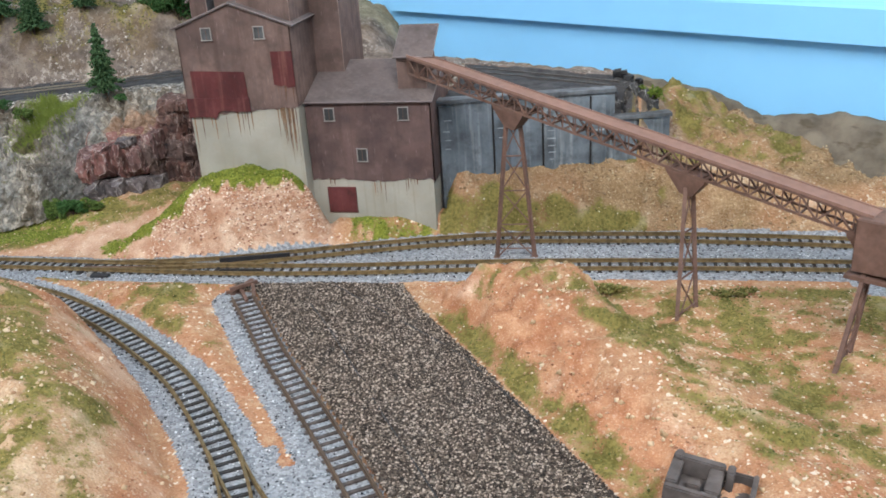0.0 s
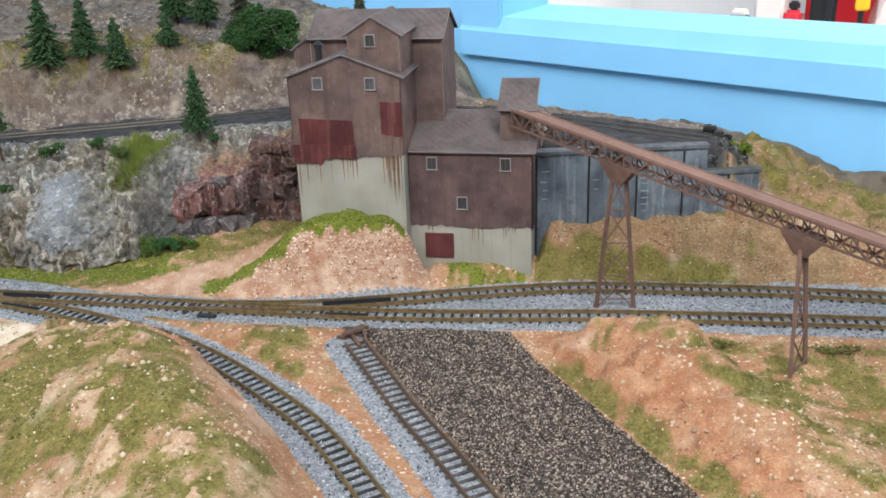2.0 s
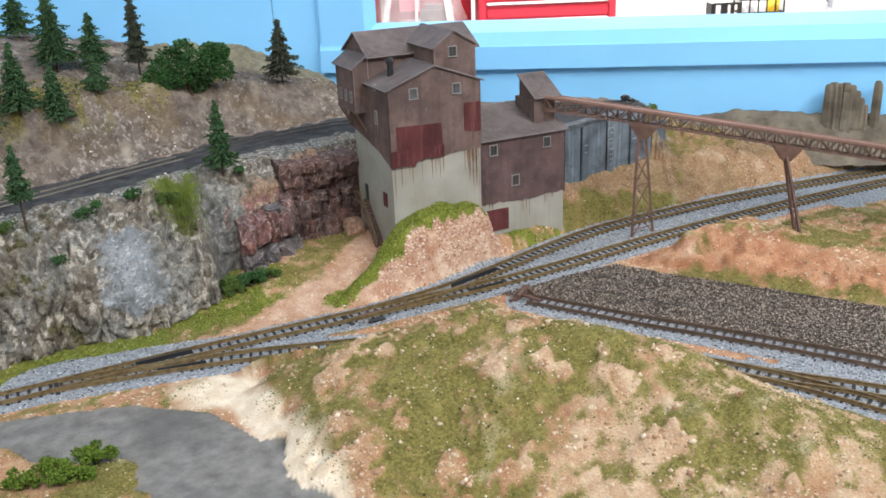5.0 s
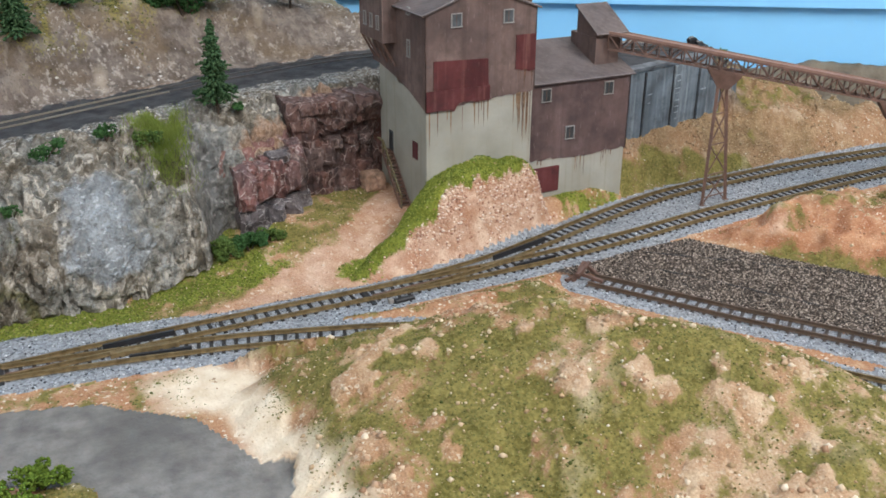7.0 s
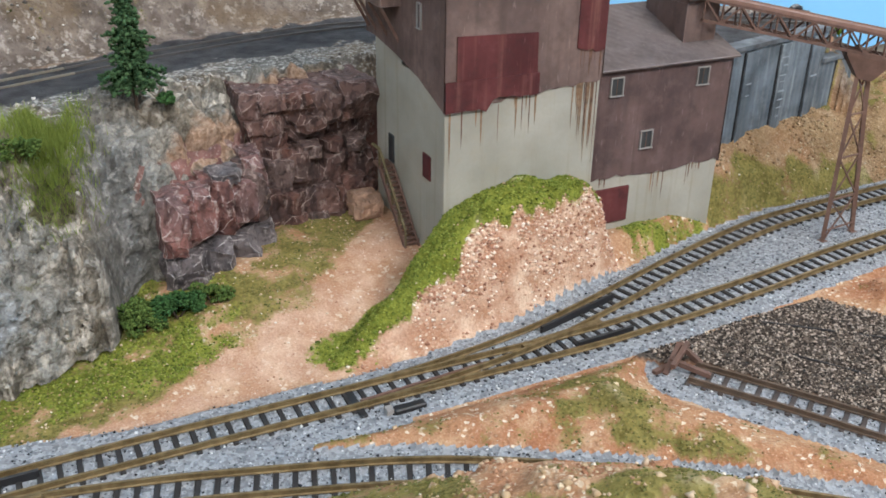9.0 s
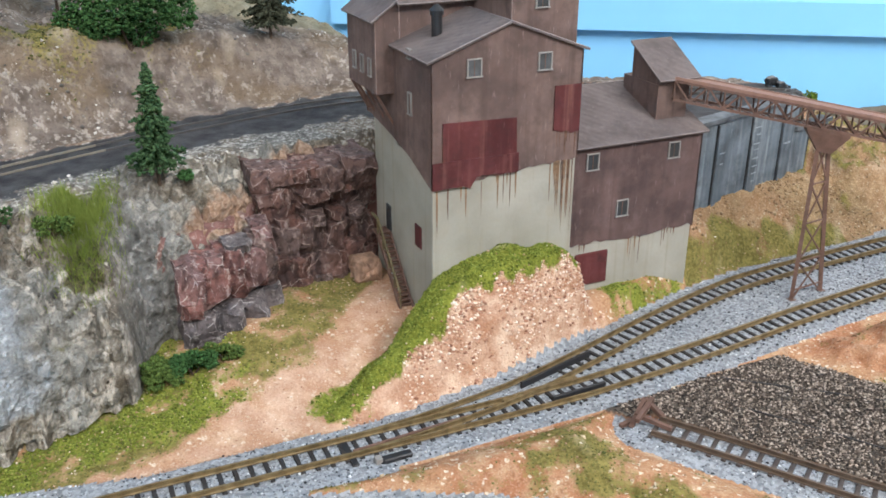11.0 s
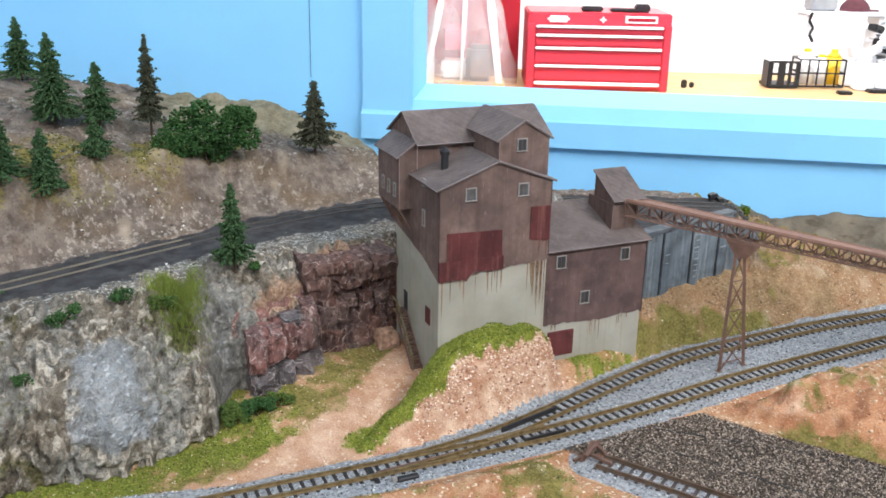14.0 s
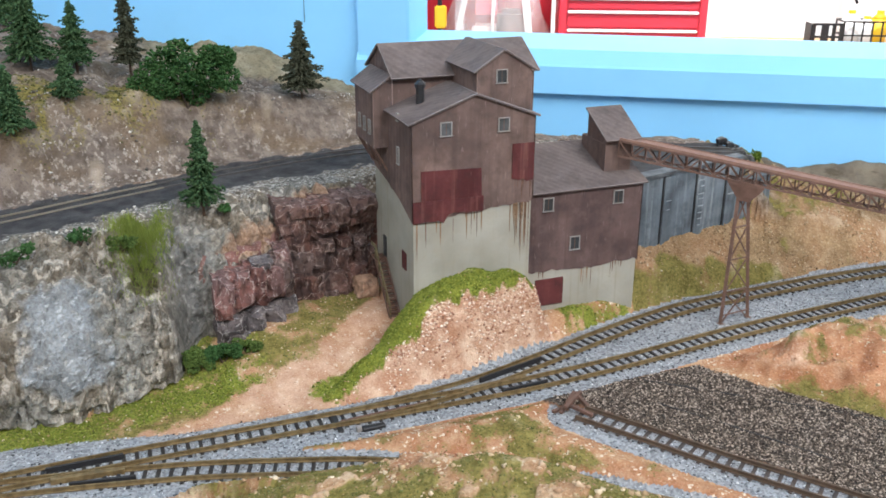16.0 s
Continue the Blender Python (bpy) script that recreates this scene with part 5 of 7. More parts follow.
# ---- workshop beyond the opening ----
FM = Matrix.Translation((1046, 1873, -168)) @ Matrix.Rotation(math.atan2(-168, 355), 4, "Z")
bench = thing("workbench", (1300, 1900, -1000), "pale wooden workbench in the workshop", "bench")
part("worktop", placed((-700, 1100, -160, 420, -50, 0), FM, 3), M_wood, bench)
for x in (-660, 1040):
    for y in (-120, 360):
        part("leg", placed((x, x + 60, y, y + 60, -850, -50), FM), M_wood, bench)
chest = thing("tool_chest", (1220, 1860, -150), "red metal tool chest with four drawers on the bench", "tool chest")
CW = 396
part("body", placed((0, CW, 4, 250, 0, 212), FM, 4), M_red, chest)
for x in (0, CW - 20):
    part("post", placed((x, x + 20, -6, 4, 0, 182), FM, 2), M_red, chest)
for z0, z1 in ((28, 60), (75, 109), (124, 144), (158, 168)):
    dr = part("drawer", placed((23, CW - 23, -2, 5, z0, z1), FM, 1.5), M_red, chest)
    part("pull", placed((23, CW - 23, -9, 4, z1 + 2.5, z1 + 9.5), FM, 2), M_alu, dr, "bright full-width drawer pull")
part("base_rim", placed((23, CW - 23, -8, 4, 14, 23), FM, 2), M_alu, chest, "bright rim under the drawers")
badge = part("badge", placed((267, 355, 0, 4, 186, 205), FM, 1), M_alu, chest, "pale maker's plate")
part("bar", placed((273, 349, -1.2, 0.5, 191, 200), FM, 0.5), M_darkred, badge, "dark bar in place of lettering")
part("emblem", placed((53, 113, 0, 4, 186, 203), FM, 6), M_alu, chest, "pale oval emblem")
part("lock", placed((198, 214, -2, 4, 186, 202), FM, 6), M_alu, chest)
for x, w, h in ((150, 60, 14), (230, 90, 10), (300, 40, 22)):
    it = part("hand_tool", placed((x, x + w, 40, 80, 212, 212 + h), FM, 4), M_black, None, cut=tuple(FM @ Vector((x, 40, 212))))
    tagged(it, "dark hand tool lying on the red tool chest", "tool", "bench clutter")

# a clear plastic bag with things in it, beside the chest
bag = thing("plastic_bag", (860, 1960, -150), "crumpled clear plastic bag standing on the bench", "bag")
rng = random.Random(4)
bm = bmesh.new()
rings = []
for k in range(9):
    f = k / 8
    ring = []
    for i in range(22):
        a = i / 22 * 2 * math.pi
        r = (118 * (1 - f) ** 0.8 + 26) * (1 + 0.16 * math.sin(5 * a + 3 * f) + rng.uniform(-0.08, 0.08))
        ring.append(bm.verts.new((-172 + r * math.cos(a), 60 + 0.6 * r * math.sin(a), 420 * f)))
    rings.append(ring)
for r, q in zip(rings, rings[1:]):
    for i in range(22):
        bm.faces.new((r[i], r[(i + 1) % 22], q[(i + 1) % 22], q[i]))
bmesh.ops.transform(bm, matrix=FM, verts=bm.verts)
part("film", bm, M_bag, bag, smooth=True)
# added white strips: highlights along the bag's creases
for x0, x1, t0, t1 in ((-289, -276, -218, -212), (-186, -181, -173, -169), (-84, -66, -132, -122)):
    bm = bmesh.new()
    prism(bm, [(x0, -18, 16), (x1, -22, 16), ((x1 + t1) / 2 + 6, 0, 200), (t1, 22, 400), (t0, 22, 400), ((x0 + t0) / 2 - 4, 2, 200)], (0, 3, 0))
    bmesh.ops.transform(bm, matrix=FM, verts=bm.verts)
    part("fold", bm, M_fold_glint, bag, "bright crease in the clear film")
part("pink_card", placed((-230, -170, 40, 50, 100, 170), FM), plain("pink_card", (0.75, 0.25, 0.3)), bag, "pink card inside")
part("tail", placed((-280, -255, -60, -52, -20, 300), FM), M_bag, bag)
part("cardboard", placed((-330, -60, -20, 160, 0, 18), FM, 2), M_wood, bag, "cardboard tray under the bag")

part("scraps", placed((-240, -120, 20, 110, 18, 70), FM, 8), M_plastic, bag, "pale scraps inside the bag")
cab = thing("red_cabinet", tuple(FM @ Vector((-210, 330, 0))), "dark red metal cabinet behind the plastic bag", "cabinet")
part("body", placed((-520, -14, 200, 400, 0, 620), FM, 5), M_darkred, cab)
lamp_ = thing("yellow_clamp", tuple(FM @ Vector((-318, -20, 0))), "yellow hand clamp standing on the bench", "tool")
part("bar", placed((-330, -318, -30, -18, 0, 260), FM, 2), M_black, lamp_)
for z in (70, 190):
    part("jaw", placed((-338, -306, -36, -12, z, z + 60), FM, 4), M_yellow, lamp_)
part("scrap", placed((-170, -90, -10, 40, 18, 120), FM, 14), plain("grey_brown_scrap", (0.25, 0.2, 0.19), 0.7, vary=0.3, scale=30), bag, "grey-brown scrap inside")
for x, y, w, h, mt, lb in ((-430, 40, 60, 210, M_black, "tall black power tool standing on the bench"), (-500, 20, 46, 60, M_red, "small red plastic tub on the bench"), (-570, 60, 80, 150, M_plastic, "grey plastic canister on the bench"),
                           (-640, 10, 70, 40, M_black, "flat black tray on the bench"), (-390, -60, 30, 110, M_black, "black clamp foot on the bench")):
    it = thing("bench_tool", tuple(FM @ Vector((x, y, 0))), lb, "tool", "bench clutter")
    part("body", placed((x - w / 2, x + w / 2, y - w / 3, y + w / 3, 0, h), FM, 8), mt, it)
    part("top", placed((x - w / 4, x + w / 3, y - w / 5, y + w / 5, h, h * 1.25 + 8), FM, 5), M_black if mt is not M_black else M_plastic, it)
# wire basket with yellow bottles
bask = thing("wire_basket", (1800, 1560, -150), "black wire basket holding yellow and white bottles", "basket")
bx, by = 800, 120
def basket_wire(a, b):
    bm = bmesh.new()
    rod(bm, a, b, 4)
    bmesh.ops.transform(bm, matrix=FM, verts=bm.verts)
    part("wire", bm, M_black, bask)


for k in range(6):
    for y in (by, by + 70):
        basket_wire((bx + k * 26, y, 8), (bx + k * 26, y, 84))
for z in (8, 46, 84):
    for y in (by, by + 70):
        basket_wire((bx, y, z), (bx + 130, y, z))
    for x in (bx, bx + 130):
        basket_wire((x, by, z), (x, by + 70, z))
for x, r, h, mt in ((bx + 28, 24, 112, M_white), (bx + 72, 20, 96, M_white), (bx + 106, 22, 112, M_yellow)):
    bot = thing("bottle", (0, 0, 0), "yellow plastic bottle in the basket" if mt is M_yellow else "white plastic bottle in the basket", "bottle", "bottles in the basket")
    p = FM @ Vector((x, by + 35, 0))
    bot.location, ROOT[bot.name] = p * 0.001, p
    bm = bmesh.new()
    tube(bm, (x, by + 35, 12), (x, by + 35, h * 0.8), r, r, 16)
    tube(bm, (x, by + 35, h * 0.8), (x, by + 35, h * 0.92), r, 9, 16)
    bmesh.ops.transform(bm, matrix=FM, verts=bm.verts)
    part("body", bm, mt, bot, smooth=True)
    bm = bmesh.new()
    tube(bm, (x, by + 35, h * 0.92), (x, by + 35, h), 10, 10, 12)
    bmesh.ops.transform(bm, matrix=FM, verts=bm.verts)
    part("cap", bm, M_yellow, bot)
crate = thing("black_crate", tuple(FM @ Vector((750, 160, 0))), "dark grey slotted plastic crate beside the wire basket", "crate")
part("base", placed((712, 796, 110, 200, 4, 12), FM), M_black, crate)
for x, w in ((712, 8), (736, 20), (766, 8), (786, 10)):
    part("slat", placed((x, x + w, 108, 114, 4, 80), FM), M_black, crate)
for z in (40, 74):
    part("slat", placed((712, 796, 107, 113, z, z + 6), FM), M_black, crate)
part("end_panel", placed((708, 712, 112, 170, 4, 78), FM, 1), M_black, crate)
for x, y, w, h in ((455, 80, 16, 24), (480, 90, 14, 16), (885, 20, 40, 9), (985, 60, 60, 10)):
    it = part("small_tool", placed((x, x + w, y, y + w * 0.8, 0, h), FM, 3), M_black, None, cut=tuple(FM @ Vector((x, y, 0))))
    tagged(it, "small dark tool lying on the bench", "tool", "bench clutter")
M_greyplastic = plain("grey_plastic", (0.30, 0.31, 0.33), 0.5, vary=0.2, scale=30)
M_cloth = plain("white_cloth", (0.78, 0.78, 0.80), 0.8, vary=0.06, scale=20)
rng = random.Random(31)
for i in range(9):
    x, y, w, h = 985 + rng.uniform(0, 110), 90 + rng.uniform(0, 190), rng.uniform(35, 80), rng.uniform(20, 75)
    pm = FM @ Matrix.Translation((x, y, 0)) @ Matrix.Rotation(rng.uniform(-0.6, 0.6), 4, "Z")
    it = part("storage_box", placed((-w / 2, w / 2, -w / 3, w / 3, 0, h), pm, 5), M_cloth, None, cut=tuple(pm @ Vector((0, 0, 0))))
    tagged(it, "pale plastic storage box among bench clutter", "box", "bench clutter")
parts_pile = thing("parts_pile", tuple(FM @ Vector((1040, 200, 0))), "heap of white, grey and black plastic parts on the bench", "clutter")
for i in range(46):
    lift = i / 46
    x, y, z = 965 + 60 * lift + rng.uniform(0, 150), 150 + rng.uniform(0, 110), 175 * lift
    w, d, h = rng.uniform(14, 60), rng.uniform(14, 40), rng.uniform(8, 40)
    pm = FM @ Matrix.Translation((x, y, z + h * 0.4)) @ Matrix.Rotation(rng.uniform(-0.9, 0.9), 4, "Z") @ Matrix.Rotation(rng.uniform(-0.4, 0.4), 4, "Y")
    part("piece", placed((-w / 2, w / 2, -d / 2, d / 2, -h / 2, h / 2) if i % 5 else (-w / 2, w / 2, -d / 4, d / 4, -4, 4), pm, 3), M_cloth if i % 5 and i % 7 else (M_greyplastic if i % 2 else M_black), parts_pile)
shelf = thing("bench_shelf", tuple(FM @ Vector((980, 340, 0))), "white shelf standing at the back of the bench", "shelf")
part("board", placed((860, 1100, 290, 400, 196, 208), FM, 2), M_cloth, shelf)
for x in (862, 1082):
    part("upright", placed((x, x + 14, 300, 396, 0, 196), FM, 2), M_cloth, shelf)
bin_ = thing("storage_bin", tuple(FM @ Vector((905, 330, 208))), "grey plastic bin on the white shelf", "bin")
part("body", placed((870, 950, 300, 370, 208, 262), FM, 6), M_greyplastic, bin_)
part("rim", placed((866, 954, 296, 374, 262, 270), FM, 3), M_black, bin_)
cap = thing("cloth_cap", tuple(FM @ Vector((1015, 330, 208))), "dark maroon cloth cap lying on the white shelf", "cap")
bm = bmesh.new()
bmesh.ops.create_uvsphere(bm, u_segments=16, v_segments=10, radius=1.0, matrix=Matrix.Translation((1015, 335, 208)) @ Matrix.Diagonal((46, 34, 40, 1)))
bmesh.ops.bisect_plane(bm, geom=bm.verts[:] + bm.edges[:] + bm.faces[:], plane_co=(0, 0, 208.2), plane_no=(0, 0, -1), clear_outer=True)
bmesh.ops.transform(bm, matrix=FM, verts=bm.verts)
M_maroon = plain("maroon_cloth", (0.10, 0.035, 0.045), 0.9, vary=0.25, scale=60)
part("crown", bm, M_maroon, cap, smooth=True)
part("peak", placed((1045, 1085, 318, 352, 208, 213), FM, 2), M_maroon, cap)
cable = thing("black_cable", tuple(FM @ Vector((880, 288, 100))), "black knotted cable hanging from the white shelf", "cable")
knots = [(872, 287, 205), (866, 286, 180), (880, 286, 160), (872, 286, 140), (884, 286, 118)]
for p_, q_ in zip(knots, knots[1:]):
    bm = bmesh.new()
    tube(bm, p_, q_, 5, 4, 8)
    bmesh.ops.transform(bm, matrix=FM, verts=bm.verts)
    part("length", bm, M_black, cable)

# ---- rocks ----
def rock_mesh(bm, x0, x1, y0, y1, z0, z1, seed, rough=2.2, grain=1.6, plate=9.0):
    """A craggy block: a fine box whose sides break into tilted plates with sharp steps."""
    rng = random.Random(seed)
    n = [max(3, int(d / grain)) for d in (x1 - x0, y1 - y0, z1 - z0)]
    lo, size = Vector((x0, y0, z0)), (x1 - x0, y1 - y0, z1 - z0)
    c = lo + Vector(size) / 2
    o = Vector((rng.uniform(0, 99), rng.uniform(0, 99), rng.uniform(0, 99)))
    made = {}

    def at(i, j, k):
        if (i, j, k) in made:
            return made[i, j, k]
        p = lo + Vector((size[0] * i / n[0], size[1] * j / n[1], size[2] * k / n[2]))
        q = Vector((p.x / plate, p.y / plate, p.z / (plate * 0.62))) + o
        q = q + Vector((noise.noise(p / 6 + o), noise.noise(p / 6 + o * 2), noise.noise(p / 6 + o * 3))) * 0.25
        seed_at = noise.voronoi(q)[1][0]
        tilt = Vector((noise.cell(seed_at * 7.1), noise.cell(seed_at * 5.3 + o), noise.cell(seed_at * 3.7)))
        push = (noise.cell(seed_at * 9.7 + o) - 0.25) * rough * 1.5 + (q - seed_at).dot(tilt) * rough * 1.3
        push += noise.noise(p / 3.2 + o) * rough * 0.35
        out = Vector(((p.x - c.x) / size[0], (p.y - c.y) / size[1] - 0.35, (p.z - c.z) / size[2]))
        out = out.normalized() if out.length > 1e-4 else Vector((0, -1, 0))
        made[i, j, k] = bm.verts.new(p + out * push)
        return made[i, j, k]

    for a0, a1, a2 in ((0, 1, 2), (1, 2, 0), (2, 0, 1)):
        for end in (0, n[a0]):
            for u in range(n[a1]):
                for w in range(n[a2]):
                    quad = []
                    for du, dw in ((0, 0), (1, 0), (1, 1), (0, 1)):
                        ix = [0, 0, 0]
                        ix[a0], ix[a1], ix[a2] = end, u + du, w + dw
                        quad.append(at(*ix))
                    bm.faces.new(quad)
    return bm


def cliff_at(x, v):
    """A point of the undisplaced rock face; v from 0 at its foot to 1 at its brow, and beyond onto the shelf."""
    foot, brow = (float(a) for a in cliff_lines(np.float64(x)))
    zf, zt = float(cliff_foot_z(x)) - 2, float(upper_z(x)) + 0.4
    w = min(v, 1.0)
    y = foot + (brow - foot) * (1 - math.cos(w * math.pi / 2)) ** 0.9 + max(0.0, v - 1) * 40
    return Vector((x, y, zf + (zt - zf) * math.sin(w * math.pi / 2) ** 0.85 - 4 * max(0.0, v - 1) ** 2))


def cliff_z(x, y):
    v = 0.0
    while v < 1.2 and cliff_at(x, v).y < y:
        v += 0.02
    return cliff_at(x, v).z


def cliff_skin(x, v):
    """A point of the broken rock face, in mm, and its paint: rock fall, grey slot darkened for recess shade, orange
    dirt, moss.
    """
    p = cliff_at(x, v)
    phi = min(v, 1.0) * math.pi / 2
    out = Vector((0.15 * math.sin(x / 17), -math.cos(phi), math.sin(phi)))
    big = noise.fractal(Vector((p.x / 21, p.y / 34, p.z / 40)), 0.9, 2.0, 4)
    rid = noise.ridged_multi_fractal(Vector((p.x / 17 + 4, p.y / 30, p.z / 30)), 0.9, 2.1, 5, 0.9, 2.0)
    fine = noise.fractal(Vector((p.x / 4.5, p.y / 6, p.z / 6)), 0.8, 2.0, 3)
    crack = abs(noise.noise(Vector((p.x / 7.5, p.y / 16, p.z / 13 + 3))))
    sl = math.exp(-(abs(x + 179 + 0.14 * (p.z - 30) + 5 * big) / 19) ** 3) * min(1, max(0, (p.z - 8) / 12)) * min(1, max(0, (62 - p.z) / 10))
    st = max(0.0, 1 - abs(x + 121) / 13) ** 0.5 if abs(x + 121) < 13 else 0.0
    calm = 1 - 0.85 * sl - 0.6 * st
    fade = min(1.0, max(0.0, (1.3 - v) / 0.25))
    amp = (4.2 * big + 3.6 * (rid - 1.2) * calm + 2.0 * fine * (1 - 0.4 * sl) - 3.5 * max(0.0, 0.22 - crack) / 0.22 * calm) * (0.35 + 0.65 * fade) - 1.6 * (1 - fade)
    edge_x = -131.5 + 1.6 * noise.noise(Vector((p.z / 9, 3.3, 0.7))) - 0.07 * (p.z - 20)
    low = min(1.0, max(0.0, (62 - p.z) / 12))
    amp += low * (3.2 * math.exp(-((x - edge_x + 5) / 7) ** 2) - 6.5 * min(1.0, max(0.0, (x - edge_x) / 2.6)) * min(1.0, max(0.0, (-108 - x) / 8)))
    orange = 0.9 * math.exp(-((x + 84) / 22) ** 2 - ((p.z - 54) / 9) ** 2) + 0.75 * math.exp(-((x + 42) / 26) ** 2 - ((p.z - 66) / 6) ** 2)
    moss = 0.75 * math.exp(-((x + 142) / 11) ** 2 - ((p.z - 52) / 13) ** 2) + (0.5 * max(0, noise.noise(Vector((x / 20, p.z / 16, 7)))) + 0.42 * min(1.0, max(0.0, (-203 - x) / 12))) * (1 - sl) + 0.42 * math.exp(-((x + 158) / 9) ** 2 - ((p.z - 34) / 9) ** 2)
    return p + out * amp, out, (sl, st if p.z < 58 else st * 0.5, orange, moss)


def make_cliff():
    xs = np.arange(-330, -17.2, 1.25)
    vs = np.concatenate([np.linspace(0, 1, 74), np.linspace(1.02, 1.30, 9)])
    verts, marks = [], []
    for x in xs:
        for v in vs:
            p, out, mark = cliff_skin(float(x), float(v))
            verts.append(p * 0.001)
            marks.append(mark)
    n, k = len(xs), len(vs)
    faces = [(i * k + j, (i + 1) * k + j, (i + 1) * k + j + 1, i * k + j + 1) for i in range(n - 1) for j in range(k - 1)]
    ob = raw_mesh("cliff", verts, faces, M_cliff)
    for i, key in enumerate(("slide", "slot", "orange", "moss")):
        ob.data.attributes.new(key, "FLOAT", "POINT").data.foreach_set("value", [a[i] for a in marks])
    return tagged(ob, "grey and brown cast rock cliff with a blue-grey rock fall", "cliff", kind="structure")


make_cliff()


rng = random.Random(21)
out = thing("rock_outcrop", (-90, 44, 14), "red-brown split rock block with pale rubbed edges under the cliff", "rock")
for x0, x1, y0, y1, z0, z1, mt in ((-111, -101, 21, 50, 25.5, 45, M_redrock), (-103, -92, 24, 54, 25.5, 46, M_redrock), (-94, -83, 29, 58, 25, 46.5, M_redrock), (-85, -75, 35, 62, 24, 46, M_redrock), (-78, -69, 41, 64, 23, 47, M_ledge),
                                   (-110, -103, 19.5, 34, 24.5, 34, M_redrock), (-90, -80, 31, 46, 44, 48.5, M_slab), (-99, -93, 24, 38, 38, 46, M_redrock), (-76, -68, 43, 62, 32, 49, M_redrock),
                                   (-111, -98, 21.5, 50, 7, 25, M_slab), (-101, -86, 25, 54, 8, 25, M_slab), (-88, -75, 31, 58, 8, 24, M_slab), (-78, -67, 38, 60, 9, 23, M_slab), (-106, -94, 20, 40, 6, 16, M_slab), (-92, -80, 25.5, 44, 7, 15.5, M_slab)):
    part("rock", crag(x0, x1, y0, y1, z0, z1, rng.randrange(999)), mt, out)
out2 = thing("rock_outcrop", (-45, 64, 18), "dark red-brown layered rock ledge with an overhang beside the mill", "rock")
for x0, x1, y0, y1, z0, z1 in ((-72, -55, 62, 88, 57, 67), (-58, -43, 60, 88, 54.5, 66.5), (-45, -31, 58.5, 88, 53, 67), (-33, -17.5, 57, 88, 53.5, 68), (-66, -56, 59, 80, 51, 59), (-52, -40, 58, 80, 50, 57),
                               (-70, -54, 59, 86, 42, 57), (-55, -37, 64, 86, 41, 55), (-39, -17.5, 67, 88, 39, 56),
                               (-70, -56, 54, 82, 27, 43), (-58, -43, 55, 82, 28, 44), (-45, -31, 59, 84, 26, 43), (-33, -17.5, 62, 84, 25, 41),
                               (-70, -51, 52, 82, 10, 29), (-53, -35, 55, 82, 12, 29), (-37, -17.5, 58, 82, 12, 27), (-62, -50, 51, 66, 12, 20), (-44, -33, 54, 68, 13, 21)):
    part("rock", crag(x0, x1, y0, y1, z0, z1, rng.randrange(999)), M_ledge, out2)
for _ in range(26):
    x, (y, z), w = rng.uniform(-70, -20), rng.choice(((55, 28), (57, 43), (59, 55), (54, 16), (60, 64))), rng.uniform(2.0, 5.0)
    y += 3.5 * (x + 45 > 0) - 0.5
    part("rock", crag(x - w, x + w, y - 1.0, y + 9, z - w * 0.7, z + w * 0.7, rng.randrange(999), 5, 0.15), M_ledge, out2)
for _ in range(12):
    x, z, w = rng.uniform(-108, -72), rng.choice((13, 20, 28, 34, 41)), rng.uniform(1.8, 4.0)
    y = 20 + 0.62 * (x + 108)
    part("rock", crag(x - w, x + w, y, y + 12, z - w * 0.7, z + w * 0.7, rng.randrange(999), 5, 0.15), M_redrock if z > 25 else M_slab, out)
bm = crag(-33, -22, 44, 54, 15, 26, 77, 12)
tagged(part("boulder", bm, M_orange, None, cut=(-26, 48, 20)), "orange boulder at the foot of the stair", "rock")

# distant painted hills and two buttes before the blue wall
bm = bmesh.new()
pts = []
for i in range(90):
    x = 205 + i * 3.2
    z = float(np.interp(x, [205, 242, 275, 300, 320, 340, 360, 392, 440, 500], [60, 56, 53, 42, 45, 49, 48, 45, 43, 42])) + 2.5 * noise.noise(Vector((x / 13, 3, 0))) + 1.5 * noise.noise(Vector((x / 5, 3, 4)))
    pts.append((x, z))
rows = []
for dz, dy in ((0.0, -46), (0.3, -32), (0.5, -24), (0.68, -17), (0.82, -11), (0.94, -7), (1.0, -3), (0.9, 1)):
    rows.append([bm.verts.new((x, wall_y(x) + dy - 3 + 4 * noise.noise(Vector((x / 15, dz * 3, 5))), 8 + (z - 8) * dz + (3.0 - 2 * dz) * noise.noise(Vector((x / 8, dz * 6, 1))))) for x, z in pts])
for r, q in zip(rows, rows[1:]):
    for i in range(len(r) - 1):
        bm.faces.new((r[i], r[i + 1], q[i + 1], q[i]))
tagged(part("backdrop", bm, M_mesa, None, smooth=True), "grey-tan far hills modelled low before the blue wall", "hills", kind="structure")


